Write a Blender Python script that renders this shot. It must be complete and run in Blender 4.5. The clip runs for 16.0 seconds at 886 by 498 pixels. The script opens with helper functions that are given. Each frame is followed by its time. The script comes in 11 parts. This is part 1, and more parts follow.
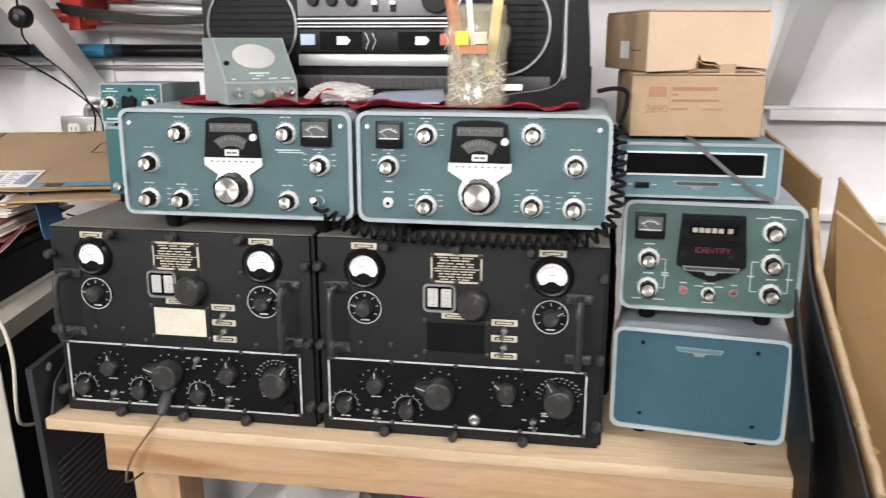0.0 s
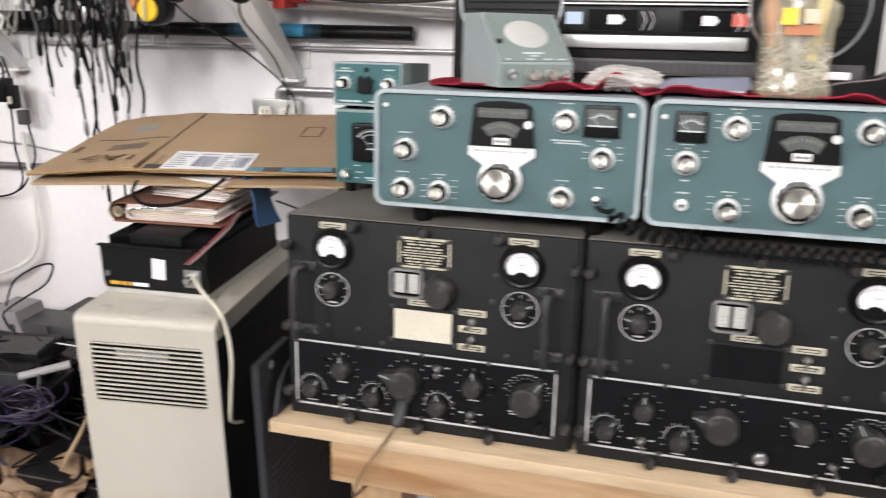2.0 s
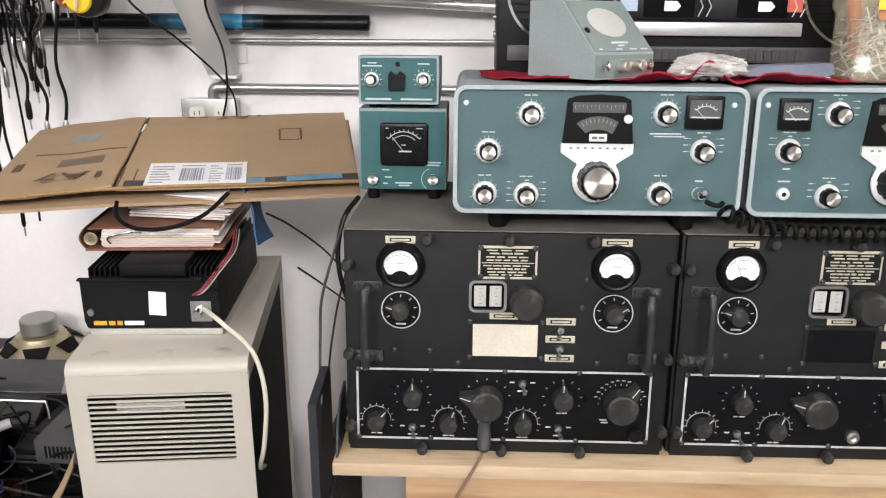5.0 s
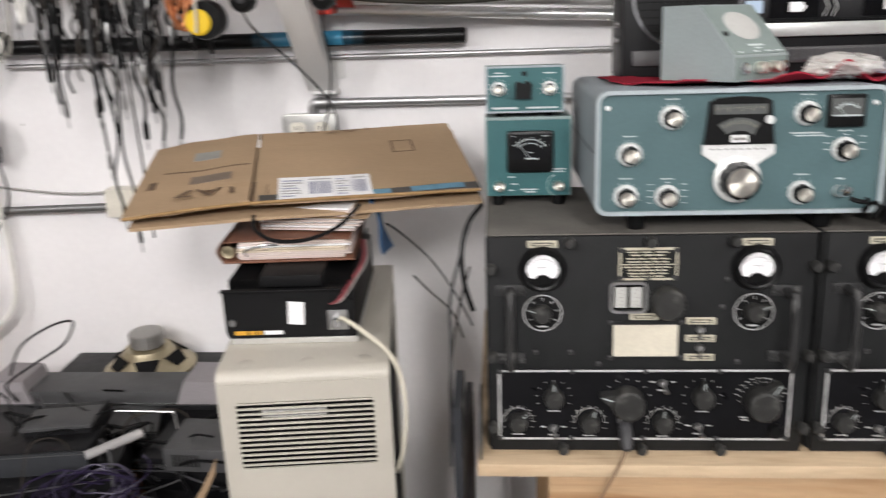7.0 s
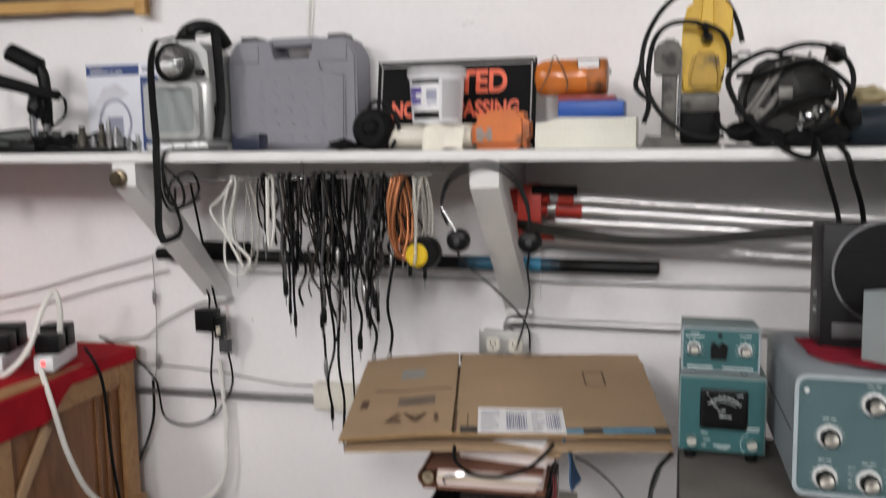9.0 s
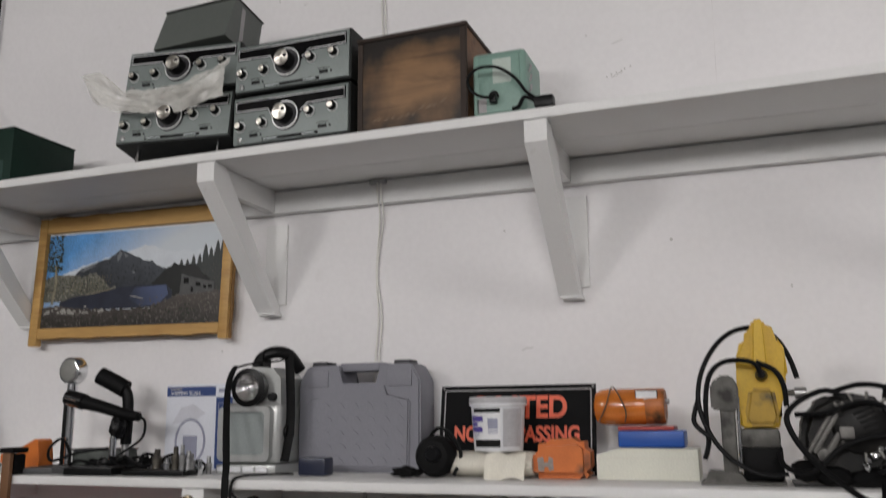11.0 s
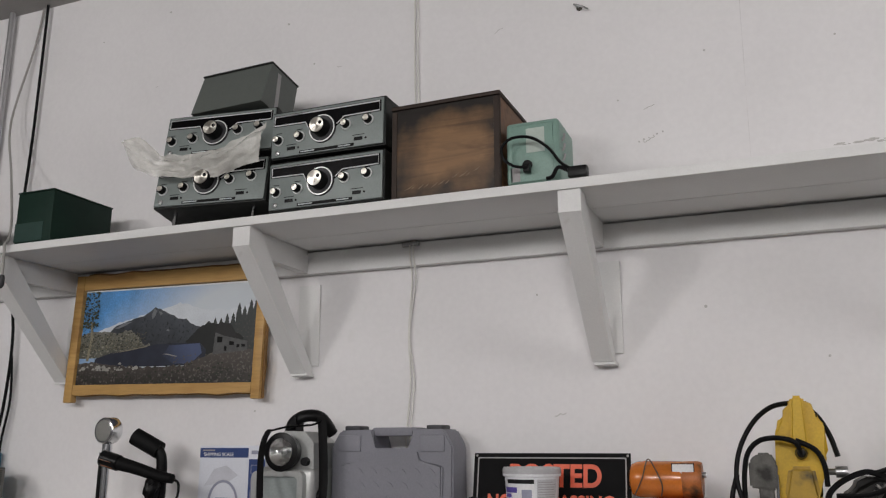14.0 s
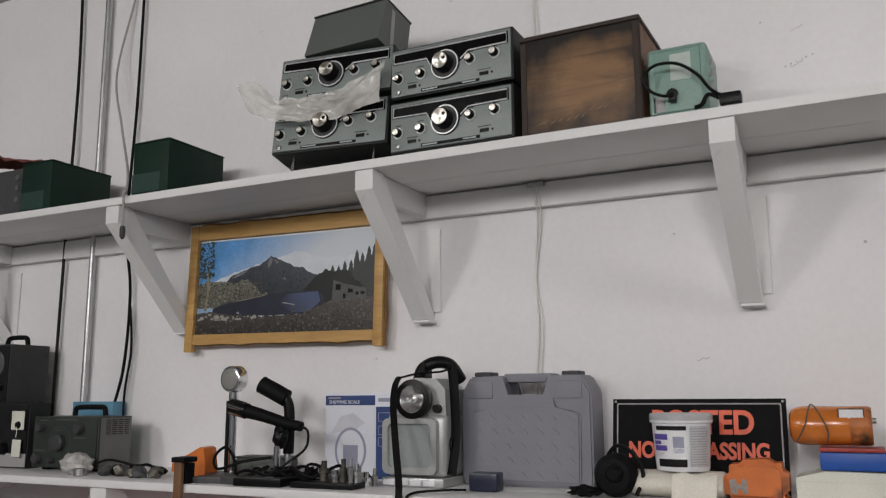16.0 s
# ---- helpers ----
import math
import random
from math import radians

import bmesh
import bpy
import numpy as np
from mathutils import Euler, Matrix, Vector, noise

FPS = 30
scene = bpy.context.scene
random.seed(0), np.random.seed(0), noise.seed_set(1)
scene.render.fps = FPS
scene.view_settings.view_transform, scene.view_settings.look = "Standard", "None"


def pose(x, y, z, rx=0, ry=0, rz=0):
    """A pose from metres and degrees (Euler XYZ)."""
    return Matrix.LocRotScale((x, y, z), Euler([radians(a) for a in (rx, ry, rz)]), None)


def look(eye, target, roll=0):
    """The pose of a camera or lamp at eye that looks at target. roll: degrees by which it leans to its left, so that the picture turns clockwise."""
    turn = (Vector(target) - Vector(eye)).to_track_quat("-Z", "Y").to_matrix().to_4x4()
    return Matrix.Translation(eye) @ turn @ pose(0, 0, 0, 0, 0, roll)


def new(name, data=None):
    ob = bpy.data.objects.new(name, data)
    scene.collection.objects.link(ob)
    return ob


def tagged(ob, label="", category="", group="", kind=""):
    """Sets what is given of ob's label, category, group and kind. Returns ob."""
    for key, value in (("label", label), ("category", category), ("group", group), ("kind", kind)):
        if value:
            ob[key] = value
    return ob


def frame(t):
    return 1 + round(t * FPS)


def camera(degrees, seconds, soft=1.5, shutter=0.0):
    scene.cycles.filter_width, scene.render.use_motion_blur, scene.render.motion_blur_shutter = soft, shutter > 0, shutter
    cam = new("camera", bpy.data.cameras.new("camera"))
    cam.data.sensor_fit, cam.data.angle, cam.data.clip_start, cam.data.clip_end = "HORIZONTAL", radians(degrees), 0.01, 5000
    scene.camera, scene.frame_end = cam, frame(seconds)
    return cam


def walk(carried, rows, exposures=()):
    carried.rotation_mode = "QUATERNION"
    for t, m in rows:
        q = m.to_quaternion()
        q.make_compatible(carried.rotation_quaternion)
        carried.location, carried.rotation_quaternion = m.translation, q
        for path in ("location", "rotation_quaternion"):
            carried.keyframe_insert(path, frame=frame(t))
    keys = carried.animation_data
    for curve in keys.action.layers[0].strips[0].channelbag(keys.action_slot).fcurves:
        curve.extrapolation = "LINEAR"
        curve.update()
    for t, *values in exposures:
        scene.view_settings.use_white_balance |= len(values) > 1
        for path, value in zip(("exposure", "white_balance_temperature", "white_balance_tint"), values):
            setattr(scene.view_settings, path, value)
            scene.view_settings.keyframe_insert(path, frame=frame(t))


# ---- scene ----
cam = camera(55.7, 16.0, 1.15, 0.65)
PATH = [
    (0, (0.398, -0.038, 1.512), (0.084, 1.839, 0.896), -0.6),
    (0.5, (0.327, -0.029, 1.506), (0.016, 1.844, 0.877), -0.3),
    (1, (0.277, 0.005, 1.49), (-0.048, 1.875, 0.861), -0.1),
    (1.5, (0.225, 0.065, 1.478), (-0.246, 1.907, 0.859), -0.2),
    (2, (0.106, 0.05, 1.478), (-0.42, 1.875, 0.853), 0.1),
    (2.5, (-0.05, 0.018, 1.469), (-0.588, 1.842, 0.85), 0.1),
    (3, (-0.116, 0.068, 1.467), (-0.556, 1.916, 0.84), 0.9),
    (3.2, (-0.134, 0.101, 1.471), (-0.533, 1.957, 0.841), 1.2),
    (5.3, (-0.34, 0.089, 1.474), (-0.356, 1.98, 0.821), -0.4),
    (5.5, (-0.367, 0.076, 1.469), (-0.361, 1.969, 0.826), -0.9),
    (6, (-0.407, 0.065, 1.469), (-0.371, 1.957, 0.823), -1.1),
    (6.5, (-0.427, 0.06, 1.471), (-0.396, 1.955, 0.83), -1.1),
    (7, (-0.449, 0.057, 1.481), (-0.587, 1.95, 0.85), -2.0),
    (7.5, (-0.484, 0.045, 1.515), (-0.807, 1.916, 0.888), -1.8),
    (8, (-0.494, 0.026, 1.558), (-0.947, 1.874, 0.944), -1.9),
    (8.5, (-0.491, 0.005, 1.608), (-0.978, 1.881, 1.116), -0.8),
    (9, (-0.48, -0.023, 1.643), (-1.019, 1.886, 1.387), -0.6),
    (9.5, (-0.471, -0.049, 1.674), (-1.041, 1.868, 1.64), -0.7),
    (10, (-0.458, -0.063, 1.726), (-1.058, 1.842, 1.823), -0.7),
    (10.2, (-0.45, -0.068, 1.724), (-1.073, 1.826, 1.89), -0.7),
    (12.3, (-0.457, -0.098, 1.852), (-1.139, 1.708, 2.374), -0.1),
    (12.5, (-0.464, -0.103, 1.846), (-1.14, 1.704, 2.37), -0.1),
    (13, (-0.459, -0.104, 1.851), (-1.153, 1.703, 2.353), -0.1),
    (13.5, (-0.466, -0.109, 1.849), (-1.169, 1.701, 2.328), -0.1),
    (14, (-0.462, -0.111, 1.85), (-1.181, 1.698, 2.307), -0.1),
    (14.5, (-0.472, -0.107, 1.849), (-1.209, 1.699, 2.292), -0.1),
    (15, (-0.545, -0.12, 1.847), (-1.313, 1.683, 2.25), -0.5),
    (15.5, (-0.613, -0.129, 1.837), (-1.457, 1.644, 2.216), -0.3),
    (16, (-0.642, -0.092, 1.844), (-1.516, 1.673, 2.188), -0.4),
]
walk(cam, [(t, look(eye, target, roll)) for t, eye, target, roll in PATH],
     [(0.0, 0.56), (1.5, 0.53), (3.0, 0.49), (6.5, 0.50), (7.2, 0.24), (7.5, 0.14), (8.0, -0.12), (9.0, -0.22), (9.5, -0.46), (10.0, -0.75), (12.5, -0.82), (14.5, -0.84), (16.0, -0.80)])

# ---- world, lamps, exposure ----
world = bpy.data.worlds.new("world")
scene.world = world
world.use_nodes = True
world.node_tree.nodes["Background"].inputs[0].default_value = (0.9, 0.95, 1.0, 1)
world.node_tree.nodes["Background"].inputs[1].default_value = 0.01
scene.view_settings.exposure = 0.0

LAMPS = [(-3.2, -1.9, 3.30, 210), (0.2, -2.7, 3.30, 265), (-1.3, -3.6, 3.30, 320), (2.1, 0.35, 3.30, 115)]


# ---- materials ----
def mat(name, base, rough=0.5, metal=0.0, var=0.12, scale=18.0, grain=0.06, gscale=240.0, bump=0.0, bscale=300.0,
        stain=None, stain_at=0.6, stain_scale=6.0, spec=0.5, coat=0.0, stretch=(1, 1, 1), alpha=1.0, trans=0.0, ior=1.45,
        emit=None, aniso=0.0):
    m = bpy.data.materials.new(name)
    m.use_nodes = True
    nt = m.node_tree
    N, L = nt.nodes, nt.links
    bs = N["Principled BSDF"]
    tc = N.new("ShaderNodeTexCoord")
    mp = N.new("ShaderNodeMapping")
    mp.inputs["Scale"].default_value = stretch
    L.new(tc.outputs["Object"], mp.inputs["Vector"])

    def noise_at(s, detail=4.0):
        n = N.new("ShaderNodeTexNoise")
        n.inputs["Scale"].default_value, n.inputs["Detail"].default_value = s, detail
        L.new(mp.outputs[0], n.inputs["Vector"])
        return n.outputs["Fac"]

    def mix(fac, a, b):
        x = N.new("ShaderNodeMix")
        x.data_type = "RGBA"
        L.new(fac, x.inputs["Factor"])
        for sock, v in ((x.inputs["A"], a), (x.inputs["B"], b)):
            if isinstance(v, tuple):
                sock.default_value = (*v, 1)
            else:
                L.new(v, sock)
        return x.outputs["Result"]

    def ramp(fac, lo, hi):
        r = N.new("ShaderNodeMapRange")
        r.inputs["From Min"].default_value, r.inputs["From Max"].default_value = lo, hi
        L.new(fac, r.inputs["Value"])
        return r.outputs[0]

    dark = tuple(c * (1 - var) for c in base)
    light = tuple(min(1.0, c * (1 + var)) for c in base)
    col = mix(ramp(noise_at(scale), 0.3, 0.7), dark, light)
    if grain:
        g = ramp(noise_at(gscale, 2.0), 0.3, 0.7)
        col2 = mix(g, tuple(max(0.0, c * (1 - grain * 2)) for c in base), tuple(min(1.0, c * (1 + grain * 2)) for c in base))
        half = N.new("ShaderNodeMix")
        half.data_type = "RGBA"
        half.inputs["Factor"].default_value = 0.45
        L.new(col, half.inputs["A"])
        L.new(col2, half.inputs["B"])
        col = half.outputs["Result"]
    if stain:
        col = mix(ramp(noise_at(stain_scale, 6.0), stain_at, stain_at + 0.14), col, stain)
    L.new(col, bs.inputs["Base Color"])
    rr = N.new("ShaderNodeMapRange")
    rr.inputs["To Min"].default_value, rr.inputs["To Max"].default_value = max(0.02, rough - 0.08), min(1, rough + 0.1)
    L.new(noise_at(scale * 2.3), rr.inputs["Value"])
    L.new(rr.outputs[0], bs.inputs["Roughness"])
    bs.inputs["Metallic"].default_value = metal
    bs.inputs["Specular IOR Level"].default_value = spec
    bs.inputs["Coat Weight"].default_value = coat
    bs.inputs["Transmission Weight"].default_value = trans
    bs.inputs["IOR"].default_value = ior
    bs.inputs["Alpha"].default_value = alpha
    if aniso:
        bs.inputs["Anisotropic"].default_value = aniso
        tg = N.new("ShaderNodeTangent")
        tg.direction_type, tg.axis = "RADIAL", "Y"
        L.new(tg.outputs[0], bs.inputs["Tangent"])
    if bump:
        b = N.new("ShaderNodeBump")
        b.inputs["Strength"].default_value, b.inputs["Distance"].default_value = bump, 0.002
        L.new(noise_at(bscale, 3.0), b.inputs["Height"])
        L.new(b.outputs[0], bs.inputs["Normal"])
    if emit:
        bs.inputs["Emission Color"].default_value = (*emit[0], 1)
        bs.inputs["Emission Strength"].default_value = emit[1]
    return m


def grid_cloth(name, base, hole, pitch, rough=0.6):
    """A panel pierced by fine round holes in rows."""
    m = mat(name, base, rough, var=0.08)
    nt = m.node_tree
    N, L = nt.nodes, nt.links
    bs = N["Principled BSDF"]
    old = bs.inputs["Base Color"].links[0].from_socket
    tc = N.new("ShaderNodeTexCoord")
    vo = N.new("ShaderNodeTexVoronoi")
    vo.inputs["Scale"].default_value = 1 / pitch
    vo.inputs["Randomness"].default_value = 0.0
    vo.voronoi_dimensions = "2D"
    mp = N.new("ShaderNodeMapping")
    mp.inputs["Rotation"].default_value = (0, 0, radians(45))
    sp_, cb_ = N.new("ShaderNodeSeparateXYZ"), N.new("ShaderNodeCombineXYZ")
    L.new(tc.outputs["Object"], sp_.inputs[0])
    L.new(sp_.outputs["X"], cb_.inputs["X"])
    L.new(sp_.outputs["Z"], cb_.inputs["Y"])
    L.new(cb_.outputs[0], mp.inputs["Vector"])
    L.new(mp.outputs[0], vo.inputs["Vector"])
    r = N.new("ShaderNodeMapRange")
    r.inputs["From Min"].default_value, r.inputs["From Max"].default_value = 0.26, 0.38
    L.new(vo.outputs["Distance"], r.inputs["Value"])
    x = N.new("ShaderNodeMix")
    x.data_type = "RGBA"
    L.new(r.outputs[0], x.inputs["Factor"])
    x.inputs["A"].default_value = (*hole, 1)
    L.new(old, x.inputs["B"])
    L.new(x.outputs["Result"], bs.inputs["Base Color"])
    return m


def wood(name, light, dark, along="x", scale=9.0, rough=0.55, knots=0.0, stain=None, stain_at=0.6):
    st = {"x": (0.12, 1, 1), "y": (1, 0.12, 1), "z": (1, 1, 0.12)}[along]
    m = mat(name, light, rough, var=0.1, scale=scale * 5, grain=0.08, gscale=160, bump=0.25, bscale=120, stretch=st, stain=stain, stain_at=stain_at, stain_scale=7)
    nt = m.node_tree
    N, L = nt.nodes, nt.links
    bs = N["Principled BSDF"]
    old = bs.inputs["Base Color"].links[0].from_socket
    mp = [n for n in N if n.type == "MAPPING"][0]
    wv = N.new("ShaderNodeTexNoise")
    wv.inputs["Scale"].default_value, wv.inputs["Detail"].default_value, wv.inputs["Distortion"].default_value = scale * 4, 6.0, 1.6
    L.new(mp.outputs[0], wv.inputs["Vector"])
    r = N.new("ShaderNodeMapRange")
    r.inputs["From Min"].default_value, r.inputs["From Max"].default_value = 0.5, 0.72
    L.new(wv.outputs["Fac"], r.inputs["Value"])
    x = N.new("ShaderNodeMix")
    x.data_type = "RGBA"
    L.new(r.outputs[0], x.inputs["Factor"])
    L.new(old, x.inputs["A"])
    x.inputs["B"].default_value = (*dark, 1)
    out = x.outputs["Result"]
    if knots:
        vo = N.new("ShaderNodeTexVoronoi")
        vo.inputs["Scale"].default_value = knots
        L.new(mp.outputs[0], vo.inputs["Vector"])
        k = N.new("ShaderNodeMapRange")
        k.inputs["From Min"].default_value, k.inputs["From Max"].default_value = 0.07, 0.16
        k.inputs["To Min"].default_value, k.inputs["To Max"].default_value = 1, 0
        L.new(vo.outputs["Distance"], k.inputs["Value"])
        y = N.new("ShaderNodeMix")
        y.data_type = "RGBA"
        L.new(k.outputs[0], y.inputs["Factor"])
        L.new(out, y.inputs["A"])
        y.inputs["B"].default_value = (*[c * 0.45 for c in dark], 1)
        out = y.outputs["Result"]
    L.new(out, bs.inputs["Base Color"])
    return m


M_WALL = mat("white_wall_paint", (0.805, 0.792, 0.795), 0.7, var=0.045, scale=2.6, grain=0.018, gscale=70, bump=0.12, bscale=45, stain=(0.55, 0.53, 0.50), stain_at=0.70, stain_scale=3.0)
# white ceiling toned to mid grey: its shade sits in the colour
M_CEIL = mat("shaded_ceiling_paint", (0.36, 0.35, 0.335), 0.8, var=0.04, scale=2, bump=0.1, bscale=40)
M_SHELF = mat("shelf_paint", (0.76, 0.76, 0.75), 0.5, var=0.04, scale=7, grain=0.02, bump=0.08, bscale=60, stain=(0.45, 0.42, 0.38), stain_at=0.71, stain_scale=11)
M_SCUFF = mat("plaster_scuff", (0.52, 0.51, 0.49), 0.8)
M_FLOOR = mat("concrete_floor", (0.13, 0.125, 0.12), 0.75, var=0.2, scale=4, bump=0.2, bscale=80)
# colour of the unseen walls, kept dark to lower bounced fill
M_BACK = mat("unseen_dark_wall", (0.12, 0.12, 0.125), 0.8, var=0.3, scale=1.5, bump=0.1, bscale=30)
M_PINE = wood("pine", (0.40, 0.265, 0.15), (0.27, 0.14, 0.06), "x", 5.0, 0.5, knots=2.6)
M_PINEZ = wood("pine_upright", (0.40, 0.265, 0.15), (0.31, 0.18, 0.085), "z", 5.0, 0.5)
M_PINETOP = wood("worn_board_top", (0.50, 0.38, 0.25), (0.37, 0.26, 0.155), "x", 4.0, 0.6)
M_BLACK = mat("black_crinkle_paint", (0.0105, 0.0110, 0.0115), 0.5, var=0.35, scale=14, grain=0.2, gscale=500, bump=0.35, bscale=900, spec=0.24, stain=(0.034, 0.034, 0.033), stain_at=0.68, stain_scale=16)
M_BLACKTOP = mat("dusty_black_paint", (0.125, 0.117, 0.104), 0.8, var=0.35, scale=9, grain=0.15, bump=0.2, bscale=500)
M_GLOSS = mat("black_gloss_panel", (0.005, 0.005, 0.006), 0.3, var=0.3, scale=20, spec=0.18, stain=(0.03, 0.03, 0.03), stain_at=0.68, stain_scale=30)
M_BAKE = mat("black_bakelite", (0.005, 0.005, 0.0053), 0.34, var=0.3, scale=60, spec=0.22, stain=(0.022, 0.021, 0.02), stain_at=0.66, stain_scale=60)
M_RUB = mat("black_rubber", (0.005, 0.005, 0.0053), 0.6, spec=0.15, var=0.3, scale=40, bump=0.1)
M_KNOB = mat("dusty_bakelite", (0.022, 0.022, 0.021), 0.45, var=0.4, scale=70, spec=0.5, stain=(0.085, 0.082, 0.077), stain_at=0.56, stain_scale=45)
M_WORN = mat("worn_black_casting", (0.022, 0.022, 0.0225), 0.4, var=0.4, scale=40, spec=0.5, stain=(0.16, 0.16, 0.155), stain_at=0.57, stain_scale=38)
M_GREYRUB = mat("grey_rubber", (0.042, 0.042, 0.045), 0.55, var=0.25, scale=40)
M_CREAM = mat("aged_cream_card", (0.60, 0.56, 0.46), 0.6, var=0.08, scale=40)
M_PLATE = mat("etched_plate", (0.62, 0.58, 0.46), 0.35, 0.3, var=0.12, scale=80)
M_METER = mat("meter_scale_white", (0.84, 0.84, 0.86), 0.4, var=0.03, scale=60)
M_INK = mat("black_ink", (0.009, 0.009, 0.009), 0.6, spec=0.2)
M_GREYINK = mat("grey_ink", (0.16, 0.15, 0.14), 0.7)
M_WHITE = mat("white_lettering", (0.50, 0.55, 0.55), 0.5, var=0.05)
M_SILVERLINE = mat("worn_silver_line", (0.52, 0.52, 0.52), 0.45, 0.2, var=0.3, scale=50)
M_ALU = mat("spun_aluminium", (0.92, 0.88, 0.80), 0.30, 1.0, var=0.05, scale=50, aniso=0.9)
M_CHROME = mat("chrome", (0.78, 0.79, 0.80), 0.12, 1.0, var=0.04, scale=30)
M_STEEL = mat("dull_steel", (0.42, 0.42, 0.42), 0.38, 1.0, var=0.2, scale=40, stain=(0.2, 0.18, 0.15), stain_at=0.62, stain_scale=30)
M_EMT = mat("galvanised_conduit", (0.50, 0.50, 0.51), 0.4, 0.9, var=0.12, scale=30)
M_SBGREEN = mat("blue_green_panel", (0.068, 0.120, 0.128), 0.5, spec=0.35, var=0.06, scale=12, grain=0.05, bump=0.06, bscale=700)
M_SBGREY = mat("pale_grey_cabinet", (0.27, 0.31, 0.335), 0.45, var=0.06, scale=12, bump=0.1, bscale=600)
M_BEZEL = mat("pale_blue_bezel", (0.34, 0.39, 0.41), 0.42, var=0.07, scale=30)
M_SBCGREEN = mat("sage_green_panel", (0.058, 0.106, 0.098), 0.5, var=0.06, scale=12, bump=0.06, bscale=700)
M_TEAL = mat("teal_panel", (0.022, 0.098, 0.104), 0.5, var=0.08, scale=16, bump=0.05)
M_TEALCAB = mat("grey_green_cabinet", (0.20, 0.26, 0.255), 0.5, var=0.08, scale=14)
M_COUNTER = mat("slate_blue_cabinet", (0.085, 0.165, 0.185), 0.5, var=0.07, scale=14)
M_SPK = grid_cloth("pierced_blue_grille", (0.030, 0.097, 0.128), (0.012, 0.042, 0.056), 0.0034)
M_DARKWIN = mat("dark_window", (0.003, 0.003, 0.0035), 0.2, spec=0.15, var=0.2)
M_SILK = mat("silver_plastic", (0.78, 0.79, 0.78), 0.34, 0.35, var=0.06, scale=40)
M_DIALFILM = mat("dial_film", (0.085, 0.09, 0.088), 0.3, var=0.15, scale=60)
M_AMBER = mat("dial_numerals", (0.32, 0.30, 0.24), 0.4)
M_REDLED = mat("red_lens", (0.42, 0.05, 0.05), 0.25)
M_REDTXT = mat("red_lettering", (0.14, 0.025, 0.04), 0.4)
M_CLOTH = mat("red_cloth", (0.27, 0.020, 0.036), 0.9, var=0.2, scale=22, grain=0.12, gscale=700, bump=0.3, bscale=700, spec=0.1)
M_GREYBOX = mat("grey_green_hammer_paint", (0.27, 0.31, 0.31), 0.48, var=0.07, scale=14, bump=0.12, bscale=500)
M_GREYPANEL = mat("sage_panel", (0.165, 0.205, 0.195), 0.5, var=0.07, scale=14)
M_OVAL = mat("grey_grille_cloth", (0.42, 0.42, 0.40), 0.8, var=0.06, scale=200, grain=0.15, gscale=900)
M_CARD = mat("corrugated_board", (0.36, 0.255, 0.160), 0.8, var=0.10, scale=9, grain=0.05, gscale=260, bump=0.1, bscale=200, stretch=(0.3, 1, 1), stain=(0.29, 0.19, 0.105), stain_at=0.66, stain_scale=9, spec=0.2)
M_CARDPALE = mat("faded_board", (0.50, 0.38, 0.27), 0.8, var=0.08, scale=9, grain=0.04, gscale=260, bump=0.1, bscale=200, spec=0.2)
# tan board darkened in base and patches for the shade right of the bench
M_CARDSHADE = mat("shaded_tan_board", (0.21, 0.130, 0.058), 0.8, var=0.16, scale=5, grain=0.05, gscale=260, bump=0.12, bscale=150, stain=(0.11, 0.055, 0.02), stain_at=0.56, stain_scale=3.5, spec=0.15)
M_CARDEDGE = mat("ragged_board_edge", (0.34, 0.25, 0.16), 0.9, var=0.25, scale=60, bump=0.4, bscale=250, spec=0.1)
M_CARDDK = mat("board_cut_edge", (0.30, 0.19, 0.09), 0.85, var=0.25, scale=120, spec=0.1)
M_CARDINK = mat("brown_print", (0.12, 0.075, 0.045), 0.8, var=0.2)
M_CARDBLUE = mat("blue_printed_band", (0.12, 0.26, 0.36), 0.6, var=0.2, scale=60)
M_CARDBAND = mat("dark_printed_band", (0.06, 0.055, 0.05), 0.6, var=0.3, scale=50)
M_PAPER = mat("white_paper", (0.76, 0.76, 0.77), 0.7, var=0.04, scale=20)
M_PAPERY = mat("yellowed_pages", (0.62, 0.53, 0.42), 0.8, var=0.15, scale=20, stretch=(0.2, 0.2, 6))
M_BEIGE = mat("beige_plastic", (0.44, 0.415, 0.36), 0.42, var=0.05, scale=8, grain=0.012, gscale=90, stain=(0.40, 0.38, 0.32), stain_at=0.68, stain_scale=7)
M_AMP = mat("black_anodised", (0.006, 0.006, 0.0065), 0.5, spec=0.2, var=0.3, scale=22, stain=(0.03, 0.03, 0.03), stain_at=0.68, stain_scale=20)
M_BASEPLATE = mat("bare_aluminium", (0.62, 0.61, 0.58), 0.42, 0.7, var=0.1)
M_LABELY = mat("amber_label", (0.60, 0.32, 0.03), 0.5)
M_BLUETAPE = mat("blue_cloth", (0.05, 0.13, 0.28), 0.8, var=0.2, scale=40)
M_CABLEW = mat("white_cable", (0.72, 0.71, 0.67), 0.45, var=0.05)
M_CABLEG = mat("grey_cable", (0.34, 0.33, 0.31), 0.5, var=0.1)
M_CABLEBR = mat("dusty_brown_cable", (0.030, 0.025, 0.021), 0.55, spec=0.3, var=0.3)
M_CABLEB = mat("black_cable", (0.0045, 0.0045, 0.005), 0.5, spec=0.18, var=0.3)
M_CABLER = mat("red_cable", (0.25, 0.05, 0.06), 0.5)
M_COPPER = mat("copper_wire", (0.50, 0.20, 0.09), 0.35, 0.7, var=0.2, scale=60)
